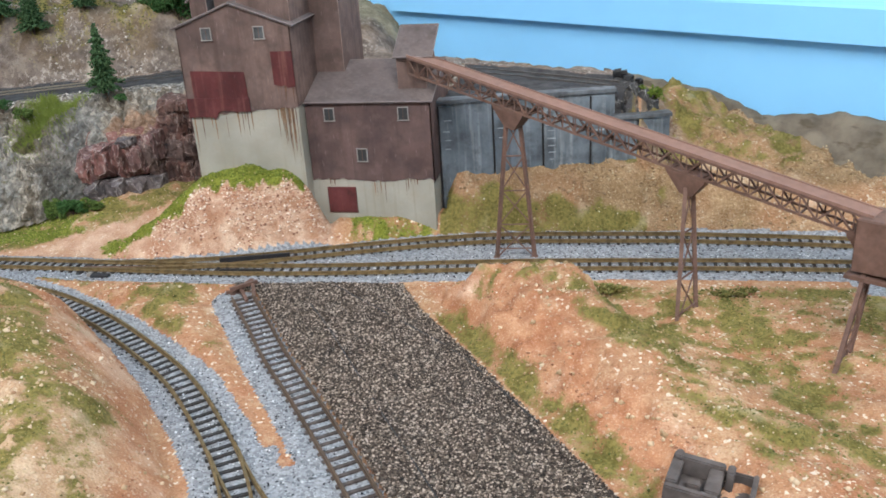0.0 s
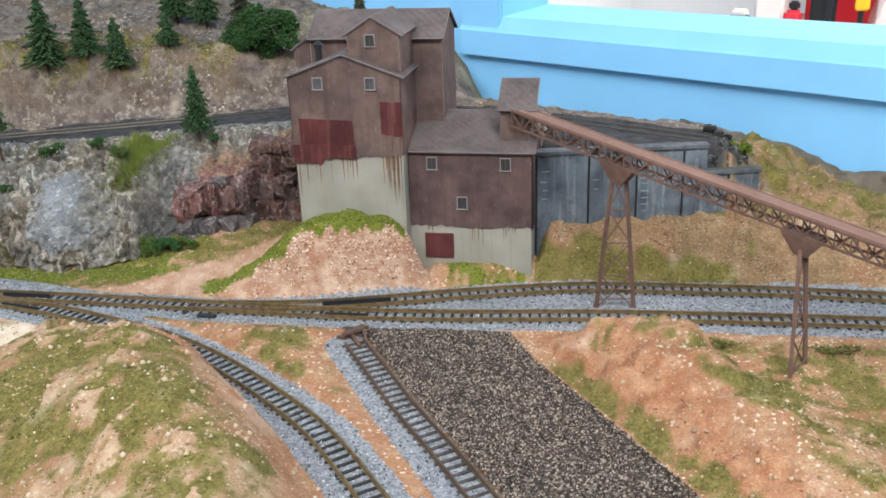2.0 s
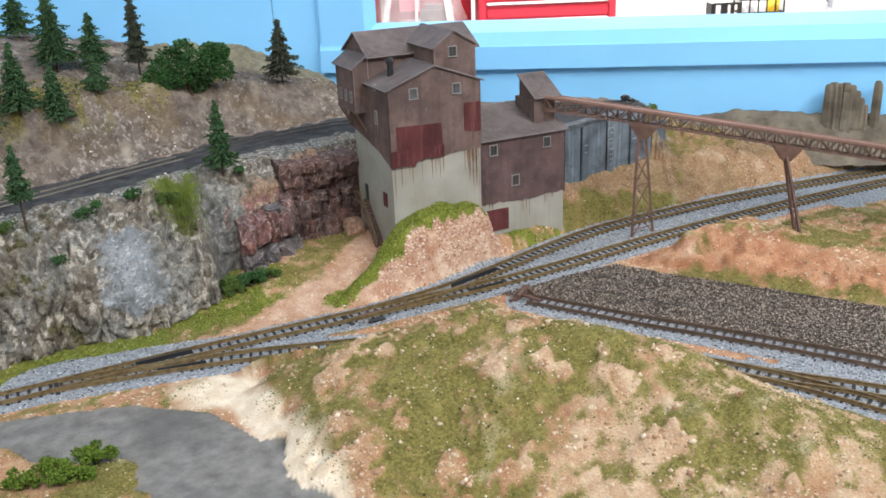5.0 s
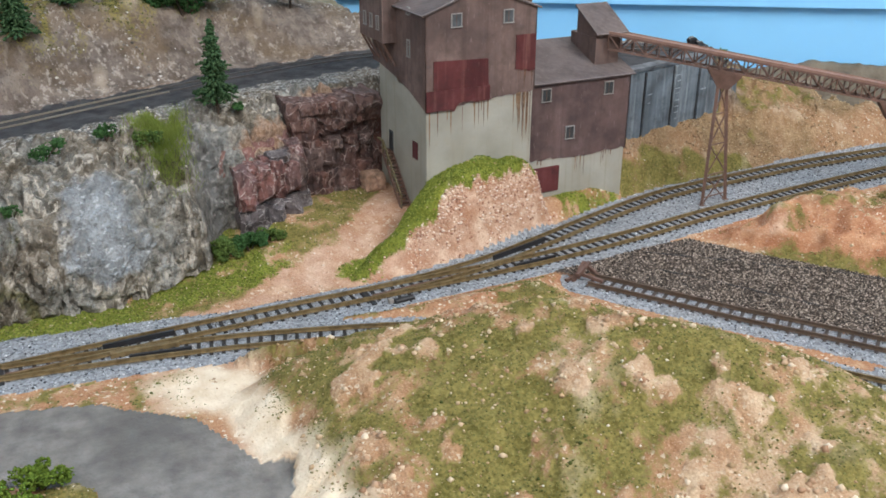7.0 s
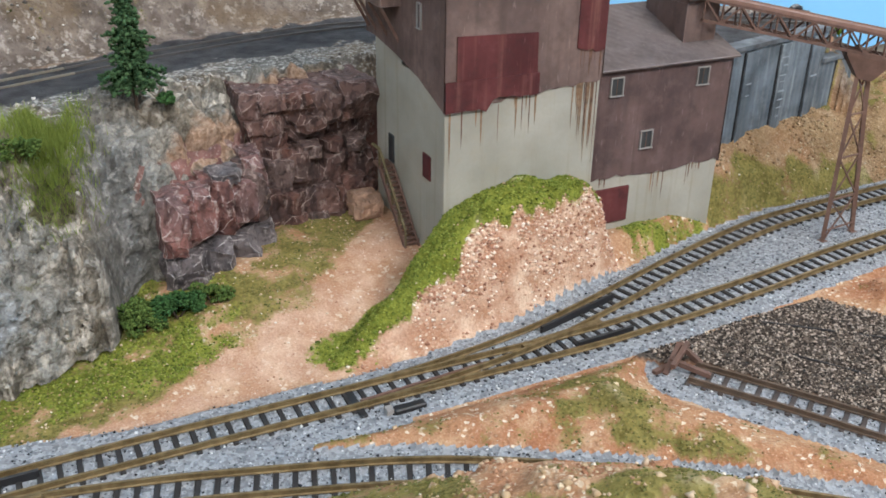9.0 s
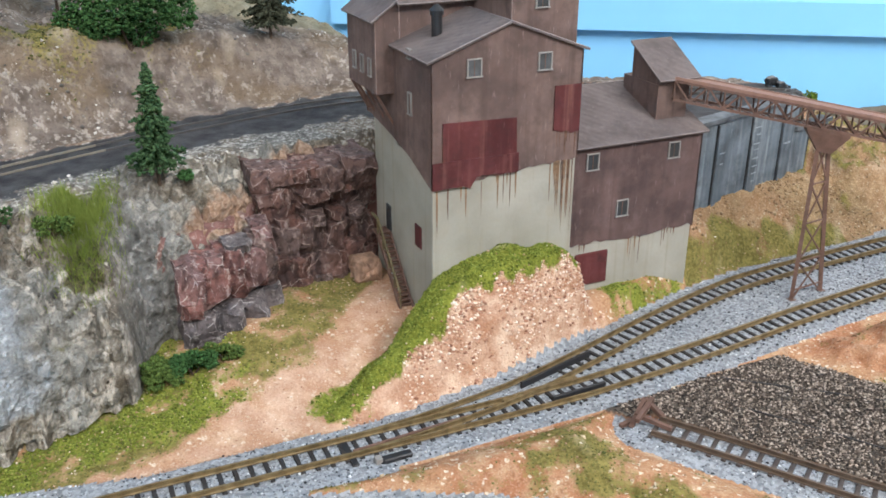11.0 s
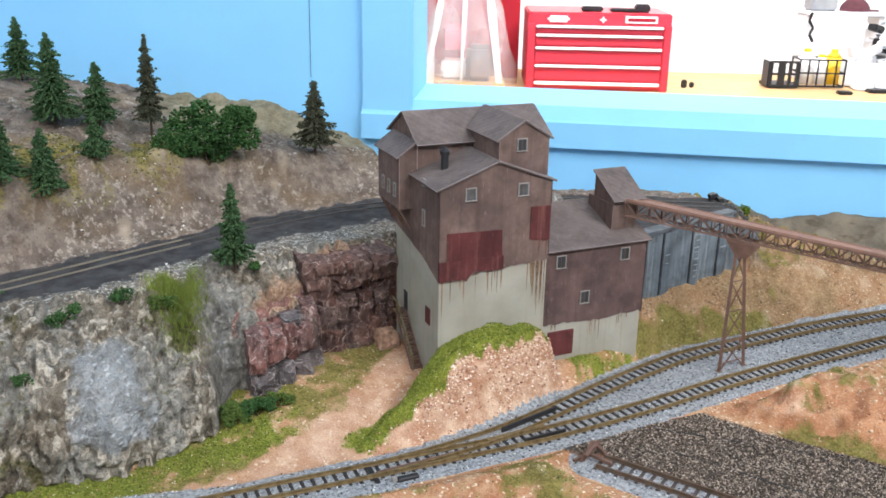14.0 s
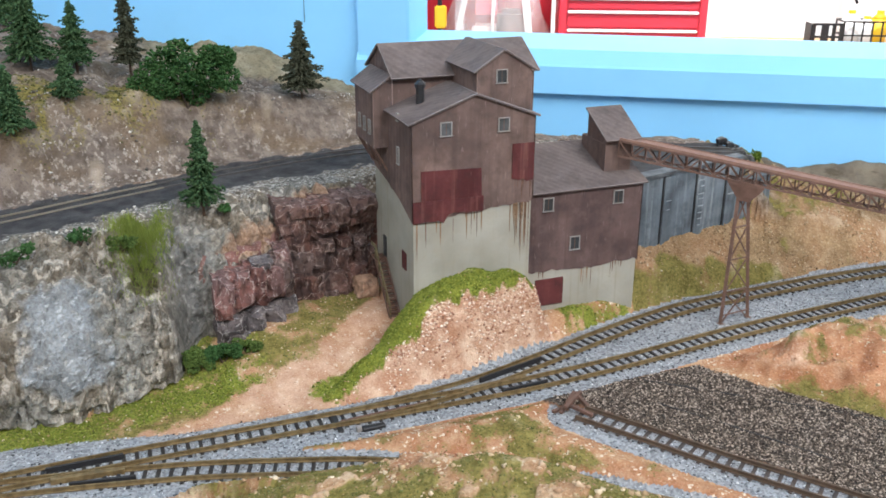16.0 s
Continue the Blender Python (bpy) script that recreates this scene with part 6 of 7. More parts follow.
def butte(columns, label):
    """A fluted rock tower: upright columns of uneven height grown into one another."""
    x = columns[0][0]
    root = thing("butte", (x, wall_y(x) - 14, 30), label, "rock", "buttes")
    for k, (x, r, z1) in enumerate(columns):
        bm = bmesh.new()
        y = wall_y(x) - 12 - r
        rng = random.Random(k * 7 + int(x))
        rings = []
        for f in (0.0, 0.3, 0.55, 0.8, 0.94, 1.0):
            ring = []
            for i in range(9):
                a = i / 9 * 2 * math.pi
                q = r * (1.3 - 0.33 * f - (0.22 if f == 1.0 else 0)) * (1 + 0.16 * math.sin(3 * a + k)) * rng.uniform(0.93, 1.07)
                ring.append(bm.verts.new((x + q * math.cos(a), y + q * math.sin(a), 30 + (z1 - 30) * f)))
            rings.append(ring)
        for lo, hi in zip(rings, rings[1:]):
            for i in range(9):
                bm.faces.new((lo[i], lo[(i + 1) % 9], hi[(i + 1) % 9], hi[i]))
        bm.faces.new(rings[-1])
        part("column", bm, M_mesa, root)
    return root


butte([(399, 3.2, 71), (402.5, 3.4, 72.5), (406.5, 3.2, 71.5), (410.5, 3.6, 72), (414.5, 3.4, 70), (418, 3.6, 65), (421.5, 3.4, 59), (425, 3.2, 53)], "broad fluted grey-tan rock butte before the wall")
butte([(432.5, 2.9, 73), (434.5, 2.4, 71)], "slender grey-tan rock spire before the wall")

# ---- loose grains ----
OCT_V = np.array([(1, 0, 0), (-1, 0, 0), (0, 1, 0), (0, -1, 0), (0, 0, 1), (0, 0, -1)], float)
OCT_F = np.array([(0, 2, 4), (2, 1, 4), (1, 3, 4), (3, 0, 4), (2, 0, 5), (1, 2, 5), (3, 1, 5), (0, 3, 5)])


def clump_mesh(name, centres, sizes, material, rng, base=(0, 0, 0), flat=0.75):
    """Many small irregular grains in one mesh."""
    n = len(centres)
    a = rng.uniform(0, 2 * np.pi, (n, 3))
    ca, sa = np.cos(a), np.sin(a)
    rz = np.zeros((n, 3, 3))
    rz[:, 0, 0], rz[:, 0, 1], rz[:, 1, 0], rz[:, 1, 1], rz[:, 2, 2] = ca[:, 0], -sa[:, 0], sa[:, 0], ca[:, 0], 1
    rx = np.zeros((n, 3, 3))
    rx[:, 0, 0], rx[:, 1, 1], rx[:, 1, 2], rx[:, 2, 1], rx[:, 2, 2] = 1, ca[:, 1], -sa[:, 1], sa[:, 1], ca[:, 1]
    shape = OCT_V[None] * rng.uniform(0.6, 1.25, (n, 6, 1)) * np.asarray(sizes).reshape(n, -1)[:, None, :]
    v = np.einsum("nij,njk,npk->npi", rz, rx, shape)
    v[:, :, 2] *= flat
    v = (v + centres[:, None, :] - np.array(base)) * 0.001
    faces = (OCT_F[None] + (np.arange(n) * 6)[:, None, None]).reshape(-1, 3)
    me = bpy.data.meshes.new(name)
    me.vertices.add(n * 6)
    me.vertices.foreach_set("co", v.ravel())
    me.loops.add(faces.size)
    me.loops.foreach_set("vertex_index", faces.ravel())
    me.polygons.add(len(faces))
    me.polygons.foreach_set("loop_start", np.arange(len(faces)) * 3)
    me.update(calc_edges=True)
    me.materials.append(material)
    return me


def scatter(name, label, n, area, pick, sizes, material, seed, lift=0.15):
    """Grains strewn over the ground where pick(what, x, y, z) allows."""
    rng = np.random.default_rng(seed)
    x, y = rng.uniform(area[0], area[1], n), rng.uniform(area[2], area[3], n)
    z, what = height(x, y)
    ok = (pick(what, x, y, z) > rng.uniform(0, 1, n)) & (y < wall_y(x) - 4)
    c = np.stack([x, y, z], 1)[ok]
    s = sizes[0] + (sizes[1] - sizes[0]) * rng.uniform(0, 1, len(c)) ** 2.2
    c[:, 2] += s * lift
    me = clump_mesh(name, c, s, material, rng)
    return tagged(new(name, me), label, name.replace("_", " "), kind="stuff")


NEAR = (-300, 330, -330, 60)
scatter("ballast", "loose grey ballast stones along the tracks", 190000, NEAR, lambda w, x, y, z: w["ballast"] * 0.8, (0.26, 0.62), M_bal, 1, 0.0)
scatter("coal", "loose black and tan coal grains in the yard", 230000, (30, 300, -330, -60), lambda w, x, y, z: w["coal"] * 0.95, (0.34, 0.8), M_coal, 2)


def bare(w):
    return (1 - w["ballast"]) * (1 - w["coal"]) * (1 - w["tar"]) * (1 - w["cinder"])


scatter("stone_chips", "pale stone chips strewn on the soil", 60000, NEAR, lambda w, x, y, z: bare(w) * (1 - w["rock"]) * (1 - 0.35 * w["path"]) * (1 - w["upland"]) * (0.14 + 0.5 * np.clip(fbm(x, y, 20, 3, 77), 0, 1)), (0.16, 0.8), M_chip, 3)
scatter("stone_chips", "pinkish rubble on the mound before the mill", 44000, (-66, 64, -42, -2), lambda w, x, y, z: bare(w) * (1 - w["lush"]) * np.clip((z - 4) / 11, 0.14, 1) * (1 - w["path"]) * np.clip(0.6 + 0.8 * fbm(x, y, 11, 3, 37), 0.08, 1) * (y < np.interp(x, [-66, -30, -17, 60], [-28, -12, 0, 4])), (0.2, 1.1), grains("pink_rubble", (0.0, (0.20, 0.09, 0.06)), (0.22, (0.40, 0.21, 0.14)), (0.5, (0.52, 0.325, 0.225)), (0.78, (0.67, 0.50, 0.38)), (0.95, (0.84, 0.75, 0.65))), 8)
scatter("turf", "olive ground turf in clumps", 260000, NEAR, lambda w, x, y, z: bare(w) * np.clip(w["turf"] * 1.1 - 0.2, 0, 0.8) * (1 - w["rock"]), (0.22, 0.62), M_turf, 4)
scatter("grass", "bright green grass tufts", 95000, (-240, 125, -45, 60), lambda w, x, y, z: bare(w) * np.clip(w["lush"] * 1.5 - 0.5, 0, 0.8), (0.25, 0.8), M_grass, 5)
scatter("rubble", "pale and grey rubble along the cliff edge and hillside", 46000, (-310, 240, 10, 230), lambda w, x, y, z: np.clip(w["edge"] * np.clip(-0.05 + 1.5 * fbm(x, y, 10, 3, 19), 0, 0.9) + w["upland"] * np.clip(0.5 * fbm(x, y, 22, 4, 29) - 0.1, 0, 0.6), 0, 1), (0.25, 1.5), grains("grey_rubble", (0.0, (0.08, 0.072, 0.065)), (0.5, (0.23, 0.205, 0.18)), (0.85, (0.40, 0.365, 0.325)), (0.97, (0.62, 0.58, 0.53))), 6)
scatter("stones", "small tan and pale stones on the grassy hill", 15000, (-150, 330, -330, -50), lambda w, x, y, z: bare(w) * (1 - w["rock"]) * np.clip(z / 10, 0, 1) * np.clip(0.1 + fbm(x, y, 24, 3, 83), 0, 0.6), (0.45, 1.7), grains("tan_stones", (0.0, (0.30, 0.20, 0.11)), (0.5, (0.42, 0.30, 0.18)), (0.95, (0.58, 0.46, 0.32))), 12)
scatter("clods", "cream and tan crumbled stone breaking through the hill's turf", 26000, (-150, 110, -330, -85), lambda w, x, y, z: bare(w) * np.clip(w["stony"] * (0.25 + 0.7 * fbm(x, y, 9, 3, 121)), 0, 0.8), (0.4, 1.9), grains("cream_clods", (0.0, (0.30, 0.17, 0.10)), (0.4, (0.45, 0.30, 0.19)), (0.8, (0.56, 0.43, 0.30)), (0.97, (0.72, 0.62, 0.48))), 24, -0.1)
scatter("grass_tufts", "darker green tufts dotted over the turf", 16000, NEAR, lambda w, x, y, z: bare(w) * np.clip(w["turf"] * 1.2 - 0.4, 0, 0.7) * (1 - w["rock"]) * np.clip(0.2 + fbm(x, y, 12, 3, 71), 0, 1), (0.35, 1.15), grains("tuft_greens", (0.0, (0.05, 0.06, 0.016)), (0.6, (0.10, 0.115, 0.03)), (1.0, (0.17, 0.17, 0.055))), 21)
scatter("grass_tufts", "olive green tufts among the hillside conifers", 30000, (-310, -40, 60, 260), lambda w, x, y, z: w["upland"] * np.clip(w["turf"] * 1.3 - 0.25, 0, 0.8), (0.4, 1.1), grains("olive_tufts", (0.0, (0.045, 0.052, 0.016)), (0.6, (0.095, 0.10, 0.032)), (1.0, (0.17, 0.15, 0.06))), 25)
scatter("dark_grit", "black and white grit among the ballast", 26000, NEAR, lambda w, x, y, z: w["ballast"] * 0.8, (0.3, 0.72), grains("dark_grit_grains", (0.0, (0.012, 0.013, 0.016)), (0.62, (0.05, 0.052, 0.06)), (0.70, (0.12, 0.125, 0.135)), (0.74, (0.60, 0.62, 0.65)), (1.0, (0.72, 0.73, 0.75))), 22, 0.35)
scatter("dry_grass", "dry tan grass and crumbled earth on the embankment", 34000, (118, 420, 6, 110), lambda w, x, y, z: bare(w) * (1 - w["turf"]) * w["tan"] * (1 - w["upland"]) * np.clip(0.45 + 0.7 * fbm(x, y, 16, 3, 15), 0, 1), (0.3, 1.2), grains("dry_tan", (0.0, (0.185, 0.115, 0.066)), (0.4, (0.25, 0.165, 0.095)), (0.8, (0.32, 0.235, 0.14)), (0.97, (0.47, 0.37, 0.24))), 14)
scatter("soil_clods", "reddish soil clods on the washed-out bank", 60000, (-80, 330, -330, -45), lambda w, x, y, z: bare(w) * np.clip(w["scar"] * (0.3 + 0.7 * fbm(x, y, 12, 3, 16)), 0, 0.8), (0.2, 0.9), grains("red_clods", (0.0, (0.22, 0.095, 0.055)), (0.5, (0.38, 0.20, 0.12)), (0.9, (0.52, 0.34, 0.23)), (1.0, (0.68, 0.52, 0.40))), 15)
scatter("pebbles", "fine pinkish pebbles on the dirt path", 9000, (-170, -14, -42, 62), lambda w, x, y, z: bare(w) * np.clip(w["path"] * (0.25 + 0.7 * fbm(x, y, 13, 3, 51)), 0, 0.8) * (1 - w["lush"]), (0.15, 0.65), grains("pink_pebbles", (0.0, (0.26, 0.13, 0.085)), (0.5, (0.48, 0.31, 0.22)), (0.95, (0.70, 0.57, 0.46))), 18)
scatter("stone_chips", "white crumbs along the edge of the coal yard", 9000, (100, 280, -300, -55), lambda w, x, y, z: (np.abs(to_line(x, y, COAL_R)[0]) < 2.2) * 0.5, (0.3, 1.0), M_chip, 9)


# ---- trees and bushes ----
def conifer(x, y, top, radius, mat, label, seed, sparse=1.0, base=None, skirt=0.10):
    rng = np.random.default_rng(seed)
    z0 = ground_z(x, y) if base is None else base
    h = top - z0
    root = thing("conifer", (x, y, z0), label, "tree", "conifers on the hillside")
    bm = bmesh.new()
    bend = rng.uniform(-0.8, 0.8, 2)
    tube(bm, (x, y, z0 - 2), (x + bend[0], y + bend[1], z0 + h * 0.97), 0.9, 0.15, 7)
    part("trunk", bm, M_bark, root)
    cs, ss = [], []
    n = int(h / 0.95)
    for k in range(n):
        f = k / n
        if f < skirt:
            continue
        zc = z0 + h * (0.08 + 0.92 * f)
        r = radius * 1.12 * (1 - f) ** 0.8 * rng.uniform(0.55, 1.15) * (0.82 + 0.25 * math.sin(k * 0.9 + seed)) + 0.6
        boughs = int((5 + 7 * (1 - f)) * sparse) + 1
        a0 = rng.uniform(0, 6.28)
        for b in range(boughs):
            a = a0 + b / boughs * 6.28 + rng.uniform(-0.25, 0.25)
            l = r * rng.uniform(0.65, 1.1)
            m = max(1, int(l / 0.8))
            for j in range(m):
                d = l * (j + 0.7) / m
                cs.append((x + d * math.cos(a) + rng.normal(0, 0.25), y + d * math.sin(a) + rng.normal(0, 0.25), zc - 0.28 * d + rng.normal(0, 0.3)))
                ss.append(rng.uniform(0.6, 1.25))
    me = clump_mesh("crown", np.array(cs), np.array(ss) * 1.02, mat, rng, (x, y, z0), 0.8)
    crown = new("crown", me)
    crown.parent = root
    return root


def bush(x, y, rx, ry, h, mat, label, seed, n=420, z=None, name="bush", trunk=0.0):
    rng = np.random.default_rng(seed)
    z0 = ground_z(x, y) if z is None else z
    root = thing(name, (x, y, z0), label, "tree" if trunk else "bush", "bushes")
    bm = bmesh.new()
    for k in range(3):
        a = k * 2.1
        tube(bm, (x, y, z0 - 1), (x + 0.4 * rx * math.cos(a), y + 0.4 * ry * math.sin(a), z0 + trunk + h * 0.5), 0.5 + trunk * 0.06, 0.2, 6)
    part("stem", bm, M_bark, root)
    lobes = [(u * rx, rng.uniform(-0.55, 0.55) * ry, trunk + h * f, r) for u, f, r in ((-0.72, 0.25, 0.30), (-0.55, 0.42, 0.30), (-0.38, 0.22, 0.27), (-0.32, 0.58, 0.30), (-0.12, 0.36, 0.32), (-0.05, 0.74, 0.27), (0.12, 0.55, 0.30), (0.18, 0.16, 0.28), (0.34, 0.36, 0.30), (0.46, 0.70, 0.24), (0.56, 0.50, 0.30), (0.70, 0.66, 0.22), (0.72, 0.34, 0.27))] if trunk else [(rng.uniform(-0.72, 0.72) * rx, rng.uniform(-0.6, 0.6) * ry, trunk + h * rng.uniform(0.22, 0.78), rng.uniform(0.22, 0.42)) for _ in range(15 if max(rx, ry) < 30 else 26)]
    p = []
    while len(p) < n:
        lx, ly, lz, lr = lobes[rng.integers(len(lobes))]
        d = rng.normal(0, 1, 3)
        d = d / np.linalg.norm(d) * rng.uniform(0.55, 1.0)
        q = (lx + d[0] * rx * lr, ly + d[1] * ry * lr, lz + d[2] * h * lr * 0.8)
        if q[2] > -0.5:
            p.append((x + q[0], y + q[1], z0 + q[2]))
    me = clump_mesh("foliage", np.array(p), rng.uniform(0.4, 1.0, n) * (1.0 if max(rx, ry) < 16 else 1.5), mat, rng, (x, y, z0), 0.85)
    f = new("foliage", me)
    f.parent = root
    return root


G, DK = "dark green model conifer on the hillside", "thin brownish model conifer on the hillside"
for i, (x, y, top, r, mt, lb, sp) in enumerate((
    (-276, 340, 176, 18, M_leaf, G, 1.0), (-242, 299, 185, 20, M_leaf2, "sparse bare-branched conifer on the hilltop", 0.35), (-207, 335, 180, 16, M_leaf, G, 1.0),
    (-188, 217, 180, 20, M_leaf, G, 1.0), (-162, 214, 162, 16, M_leaf, G, 1.0), (-168, 158, 138, 13, M_leaf, G, 1.0), (-131, 213, 178, 11, M_leaf2, DK, 0.8),
    (-28, 190, 148, 17, M_leaf2, DK, 1.15), (-245, 120, 156, 18, M_leaf, G, 1.0), (-219, 131, 155, 14, M_leaf, G, 0.9), (-197, 135, 138, 14, M_leaf, G, 1.0),
    (-108, 68, 115, 12.5, M_leaf, "green model conifer at the edge of the cliff", 1.0), (-229, 30, 112, 12.5, M_leaf, "green model conifer with a bare lower trunk on the cliff", 0.9),
    (-262, 34, 104, 14, M_leaf, "green model conifer on the cliff", 1.0))):
    conifer(x, y, top, r, mt, lb, 100 + i, sp, cliff_z(x, y) if y < 70 else None, 0.36 if "bare lower" in lb else 0.10)
bush(-102, 172, 34, 20, 40, M_bush, "broad dark green leafy tree on the hill", 50, 4200, name="leafy_tree", trunk=3.0)
for i, (x, y, rx, ry, h, mt, n, up) in enumerate((
    (-196, 34, 9, 6, 8, M_bush, 380, 1), (-168, 44, 6, 5, 7, M_bush, 260, 1), (-150, 38, 8, 6, 8, M_bush2, 420, 1), (-123, 11, 9, 6, 13, M_bush2, 1500, 0), (-111, 11, 11, 6, 10, M_bush, 1400, 0), (-99, 13, 8, 5, 7, M_bush2, 700, 0),
    (-215, 10, 5, 4, 6, M_bush, 180, 1), (-243, 32, 13, 8, 7, M_bush2, 420, 1), (-98, 66, 4, 4, 5, M_bush, 180, 1), (234, 64, 7, 6, 10, M_lime, 260, 0),
    (-236, -131, 9, 7, 8, M_lime, 700, 0), (-220, -133, 10, 8, 10, M_lime, 900, 0), (-250, -136, 9, 8, 8, M_lime, 600, 0), (-231, -143, 12, 8, 7, M_lime, 800, 0), (205, -62, 16, 6, 4, M_turf, 300, 0), (270, -60, 14, 6, 4, M_turf, 260, 0))):
    bush(x, y, rx, ry, h, mt, "low green foliage bush", 60 + i, n, cliff_z(x, y) if up else None)

# long soft grass hanging over the brow of the cliff: fine blades
rng = np.random.default_rng(44)
verts, faces = [], []
for _ in range(7000):
    x, v = -141 + rng.normal(0, 6.0), min(1.15, max(0.35, 0.80 + rng.normal(0, 0.17)))
    p, way, _m = cliff_skin(float(x), float(v))
    lean = way * 0.5 + Vector((rng.normal(0, 0.35), rng.normal(0, 0.35), 0.85))
    wide = Vector((rng.normal(), rng.normal(), 0)).normalized() * float(rng.uniform(0.10, 0.2))
    tip = p + lean * float(rng.uniform(2.0, 4.6))
    k = len(verts)
    verts += [(p - way * 0.5 - wide) * 0.001, (p - way * 0.5 + wide) * 0.001, tip * 0.001]
    faces.append((k, k + 1, k + 2))
tagged(raw_mesh("long_grass", verts, faces, M_long), "soft bright green long grass on the cliff", "grass", kind="stuff")
# thin seams across the coal yard
for line in ([(68, -79), (94, -117), (130, -174), (165, -228), (200, -282)], [(78, -64), (117, -97), (154, -130), (190, -176)]):
    pts = smooth_line([Vector((*p, 0)) for p in line], 3.0)
    bm = bmesh.new()
    for p, q in zip(pts, pts[1:]):
        rod(bm, (p.x, p.y, 1.25), (q.x, q.y, 1.25), 0.5, 0.6)
    tagged(part("yard_seam", bm, M_black, None, cut=(line[0][0], line[0][1], 1.4)), "thin dark seam across the black coal yard", "seam", "coal yard seams")
# a small dark heap at the end of the upper line
heap = thing("scrap_heap", (221, 73, 70), "small black heap of scrap at the end of the upper line", "heap")
r_ = random.Random(5)
for k in range(9):
    x, y = 221 + r_.uniform(-7, 7), 73 + r_.uniform(-3, 3)
    z = ground_z(x, y)
    part("lump", rock_mesh(bmesh.new(), x - 2.2, x + 2.2, y - 1.6, y + 1.6, z - 0.5, z + r_.uniform(1.5, 5.5), k, 0.8, 1.3, 4.0), M_black, heap)

# ---- small things ----
box_ = thing("switch_motor", (-54, -56, -1), "small black turnout switch housing beside the track", "switch")
part("case", boxes((-61, -50.5, -59.2, -56, -1.2, 1.2), bevel=0.4), M_black, box_)
part("lever", boxes((-63.5, -61.2, -58.4, -55.6, -0.6, 1.6), bevel=0.2), M_trim, box_)
def turnout_bar(name, a, b, w, z0, z1, mat, label):
    """A piece of a turnout laid between the rails, from a to b."""
    bm = bmesh.new()
    rod(bm, (*a, (z0 + z1) / 2), (*b, (z0 + z1) / 2), w, z1 - z0)
    bmesh.ops.bevel(bm, geom=bm.edges[:], offset=0.15, segments=1, affect="EDGES")
    tagged(part(name, bm, mat, None, cut=(*a, 0)), label, "track part", "turnout parts")


for a, b in (((4, -36.4), (41, -26.8)), ((10, -50.2), (34, -49.2)), ((-190, -44.4), (-160, -44.2)), ((-181, -58.2), (-156, -62.0))):
    turnout_bar("guard_rail", a, b, 1.1, -0.4, 2.5, M_black, "black plastic guard rail beside a turnout rail")
for a, b in (((-8, -43.6), (26, -40.8)), ((-188, -52.6), (-160, -54.6))):
    turnout_bar("turnout_frog", a, b, 2.2, -0.4, 2.2, M_rail, "brass-brown turnout frog where two rails cross")
for a, b in (((-69, -50.4), (-24, -47.6)), ((-228, -51.2), (-196, -51.6))):
    turnout_bar("point_blade", a, b, 0.8, 0.2, 2.2, M_steel, "dark movable point blade of a turnout")
for a, b in (((-70, -40.2), (-70, -56.4)), ((-230, -40), (-230, -56))):
    turnout_bar("throw_bar", a, b, 2.4, -0.9, 0.5, M_black, "black throw bar across the points of a turnout")
bump_ = thing("bumper", (34, -77, -1), "rusty brown track bumper at the end of the spur", "bumper")
for a, b in (((27, -76, 0), (37, -70, 6)), ((37, -70, 6), (41, -79, 0.5)), ((31, -73, 3), (39, -84, 1)), ((28, -78, 4), (40, -70.5, 5.5)), ((24, -74, 0.3), (33, -73, 1))):
    bm = bmesh.new()
    rod(bm, a, b, 1.6)
    part("beam", bm, M_steel, bump_)
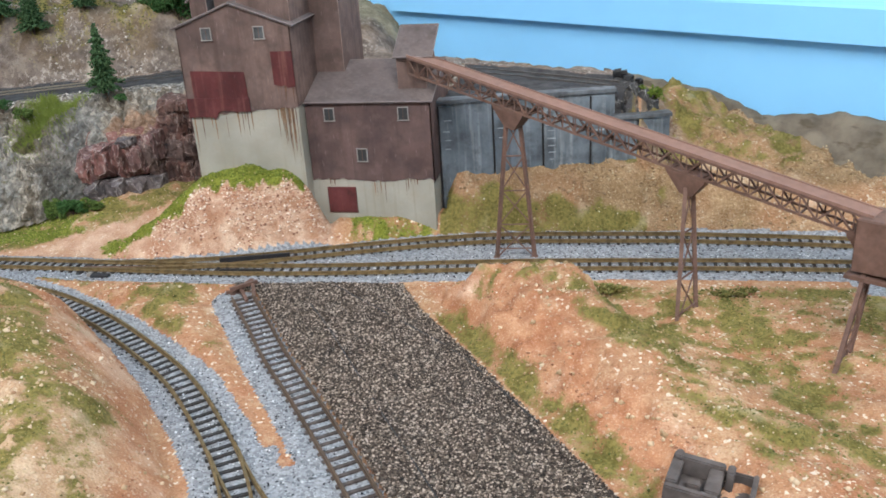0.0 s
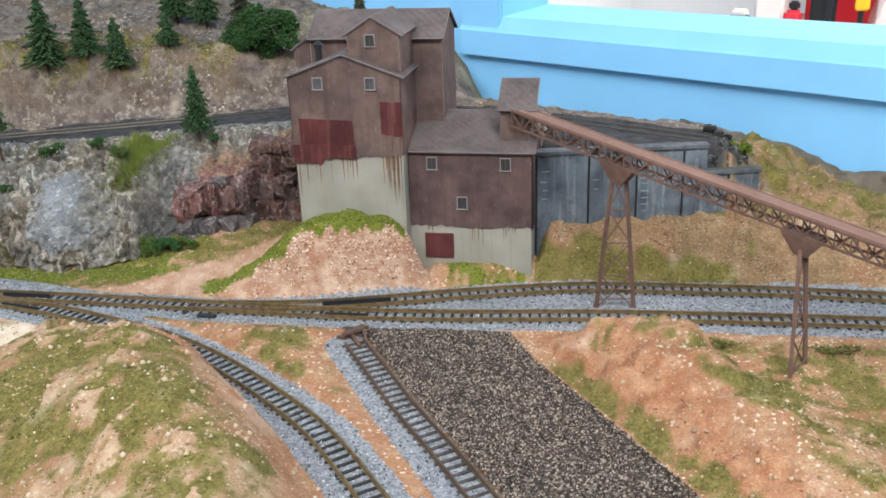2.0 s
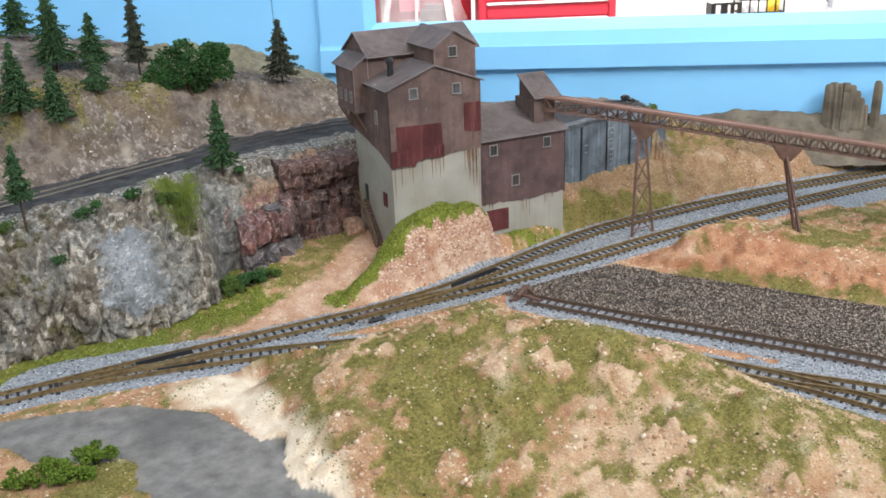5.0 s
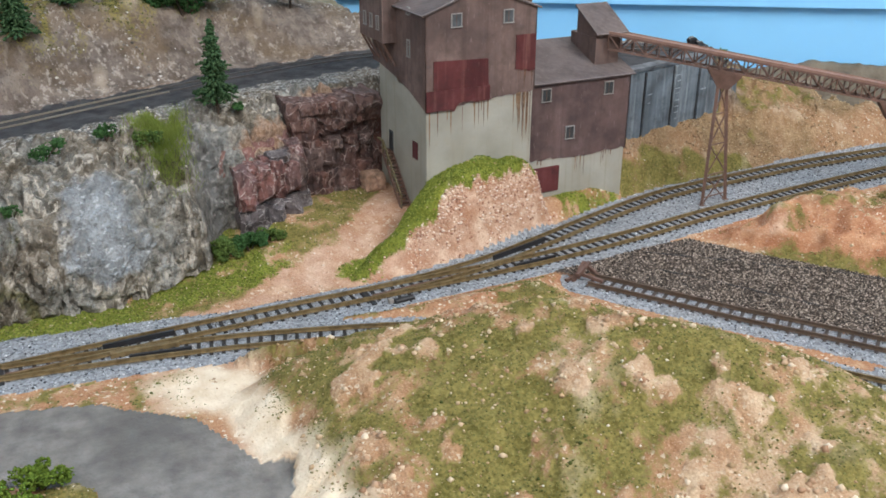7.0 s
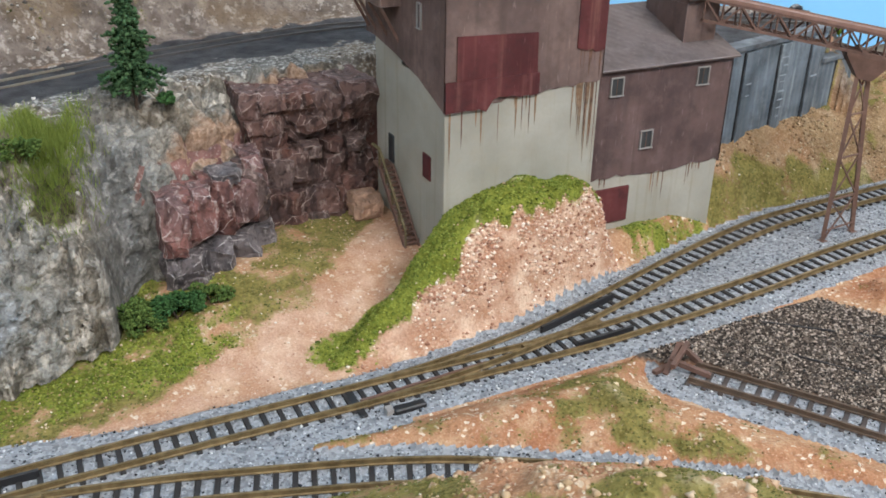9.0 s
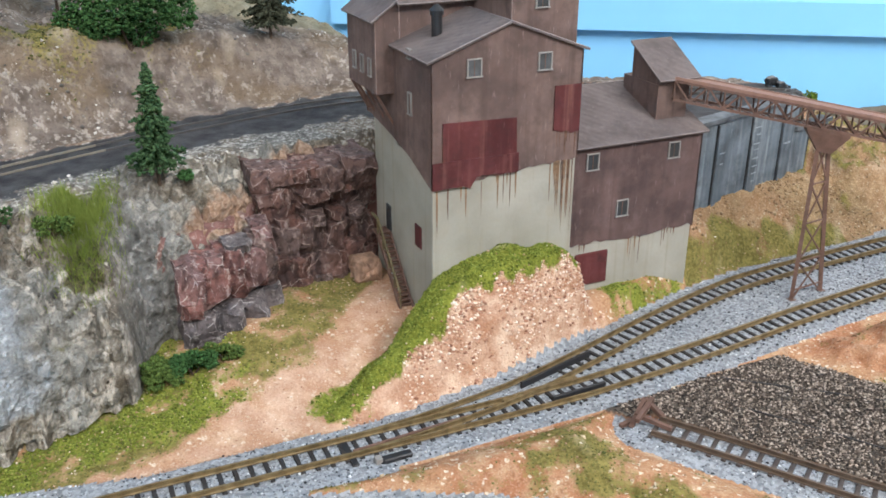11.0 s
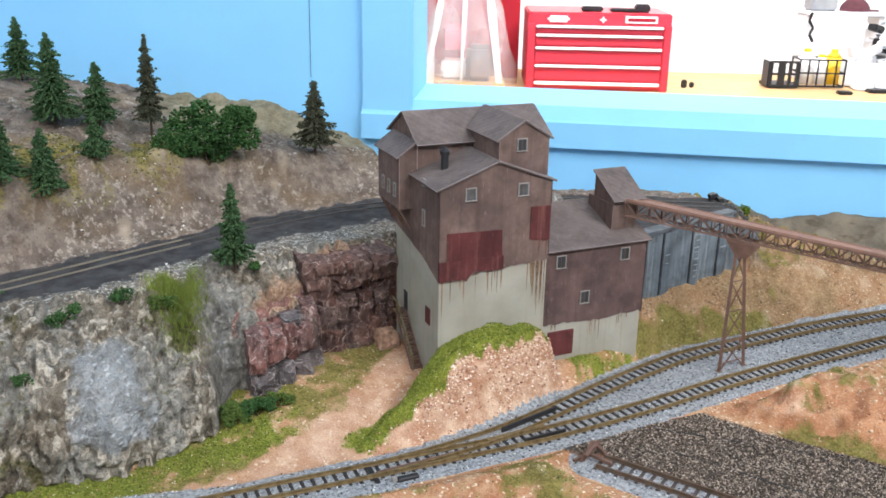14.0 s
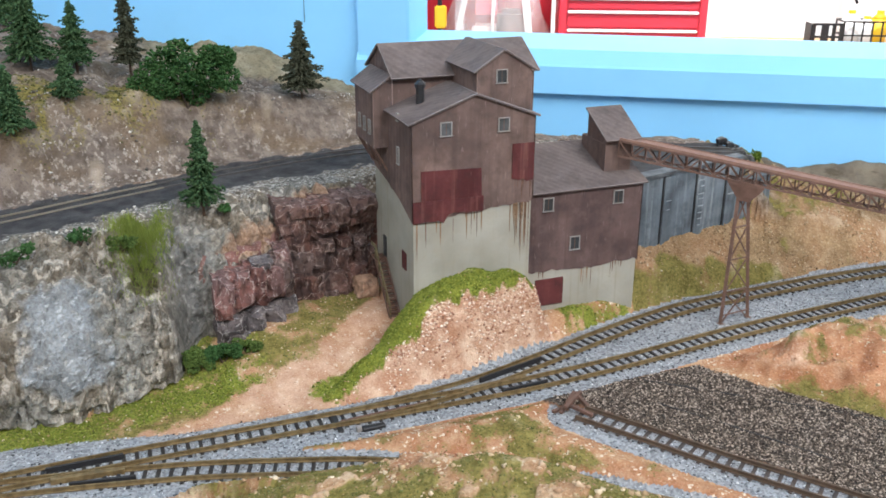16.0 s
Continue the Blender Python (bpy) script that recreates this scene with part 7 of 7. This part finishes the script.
cart = thing("ore_cart", (247, -222, 5), "dark grey-brown mine cart without a lid on the slope", "cart")
CM = Matrix.Translation((247, -222, 7.6)) @ Matrix.Rotation(math.radians(-14), 4, "Z") @ Matrix.Rotation(math.radians(5), 4, "Y")
M_cart = plain("dull_grey_brown", (0.10, 0.085, 0.08), 0.75, vary=0.35, scale=250)
part("floor", placed((-13, 13, -9, 9, 0, 2.0), CM, 0.3), M_cart, cart)
for d in ((-13, 3, -9, -6.5, 2, 7.2), (-13, 3, 5.5, 8.5, 2, 8.5), (-13, -9.5, -6.5, 5.5, 2, 8.0), (-1.5, 3, -6.5, 5.5, 2, 7.6), (-7, -3, -2.5, 1.0, 2, 5.2),
          (3, 13, -9, -7.6, 2, 6.2), (3, 13, 7.4, 8.8, 2, 6.4), (11.4, 13, -7.6, 7.4, 2, 8.2), (3.6, 6, 2.5, 7.4, 2, 9.4), (-12.4, -10, 4, 8, 8.2, 9.8)):
    part("side", placed(d, CM, 0.45), M_cart, cart)
for x in (-8, 8):
    for y in (-6, 6):
        bm = bmesh.new()
        tube(bm, (x, y - 0.8, -1.0), (x, y + 0.8, -1.0), 2.6, 2.6, 14)
        bmesh.ops.transform(bm, matrix=CM, verts=bm.verts)
        part("wheel", bm, M_cart, cart)
bm = bmesh.new()
rod(bm, (0, 299.2, 133), (3, 297.3, 700), 0.3)
tagged(part("cord", bm, M_black, None, cut=(1, 298, 133)), "thin dark cord hanging on the blue wall", "cord")
pile = thing("timber_wreck", (-252, 128, 114), "collapsed pile of weathered timber on the hillside", "wood pile")
rng = random.Random(12)
for i in range(34):
    p = Vector((-254 + rng.uniform(-14, 14), 128 + rng.uniform(-9, 9), 0))
    p.z = ground_z(p.x, p.y) + rng.uniform(0.3, 5)
    a, l = rng.uniform(0, 3.14), rng.uniform(5, 13)
    bm = bmesh.new()
    rod(bm, p, p + Vector((math.cos(a) * l, math.sin(a) * l * 0.6, rng.uniform(-3, 4))), 1.0, 0.5)
    part("board", bm, M_steel if i % 3 else M_trim, pile)
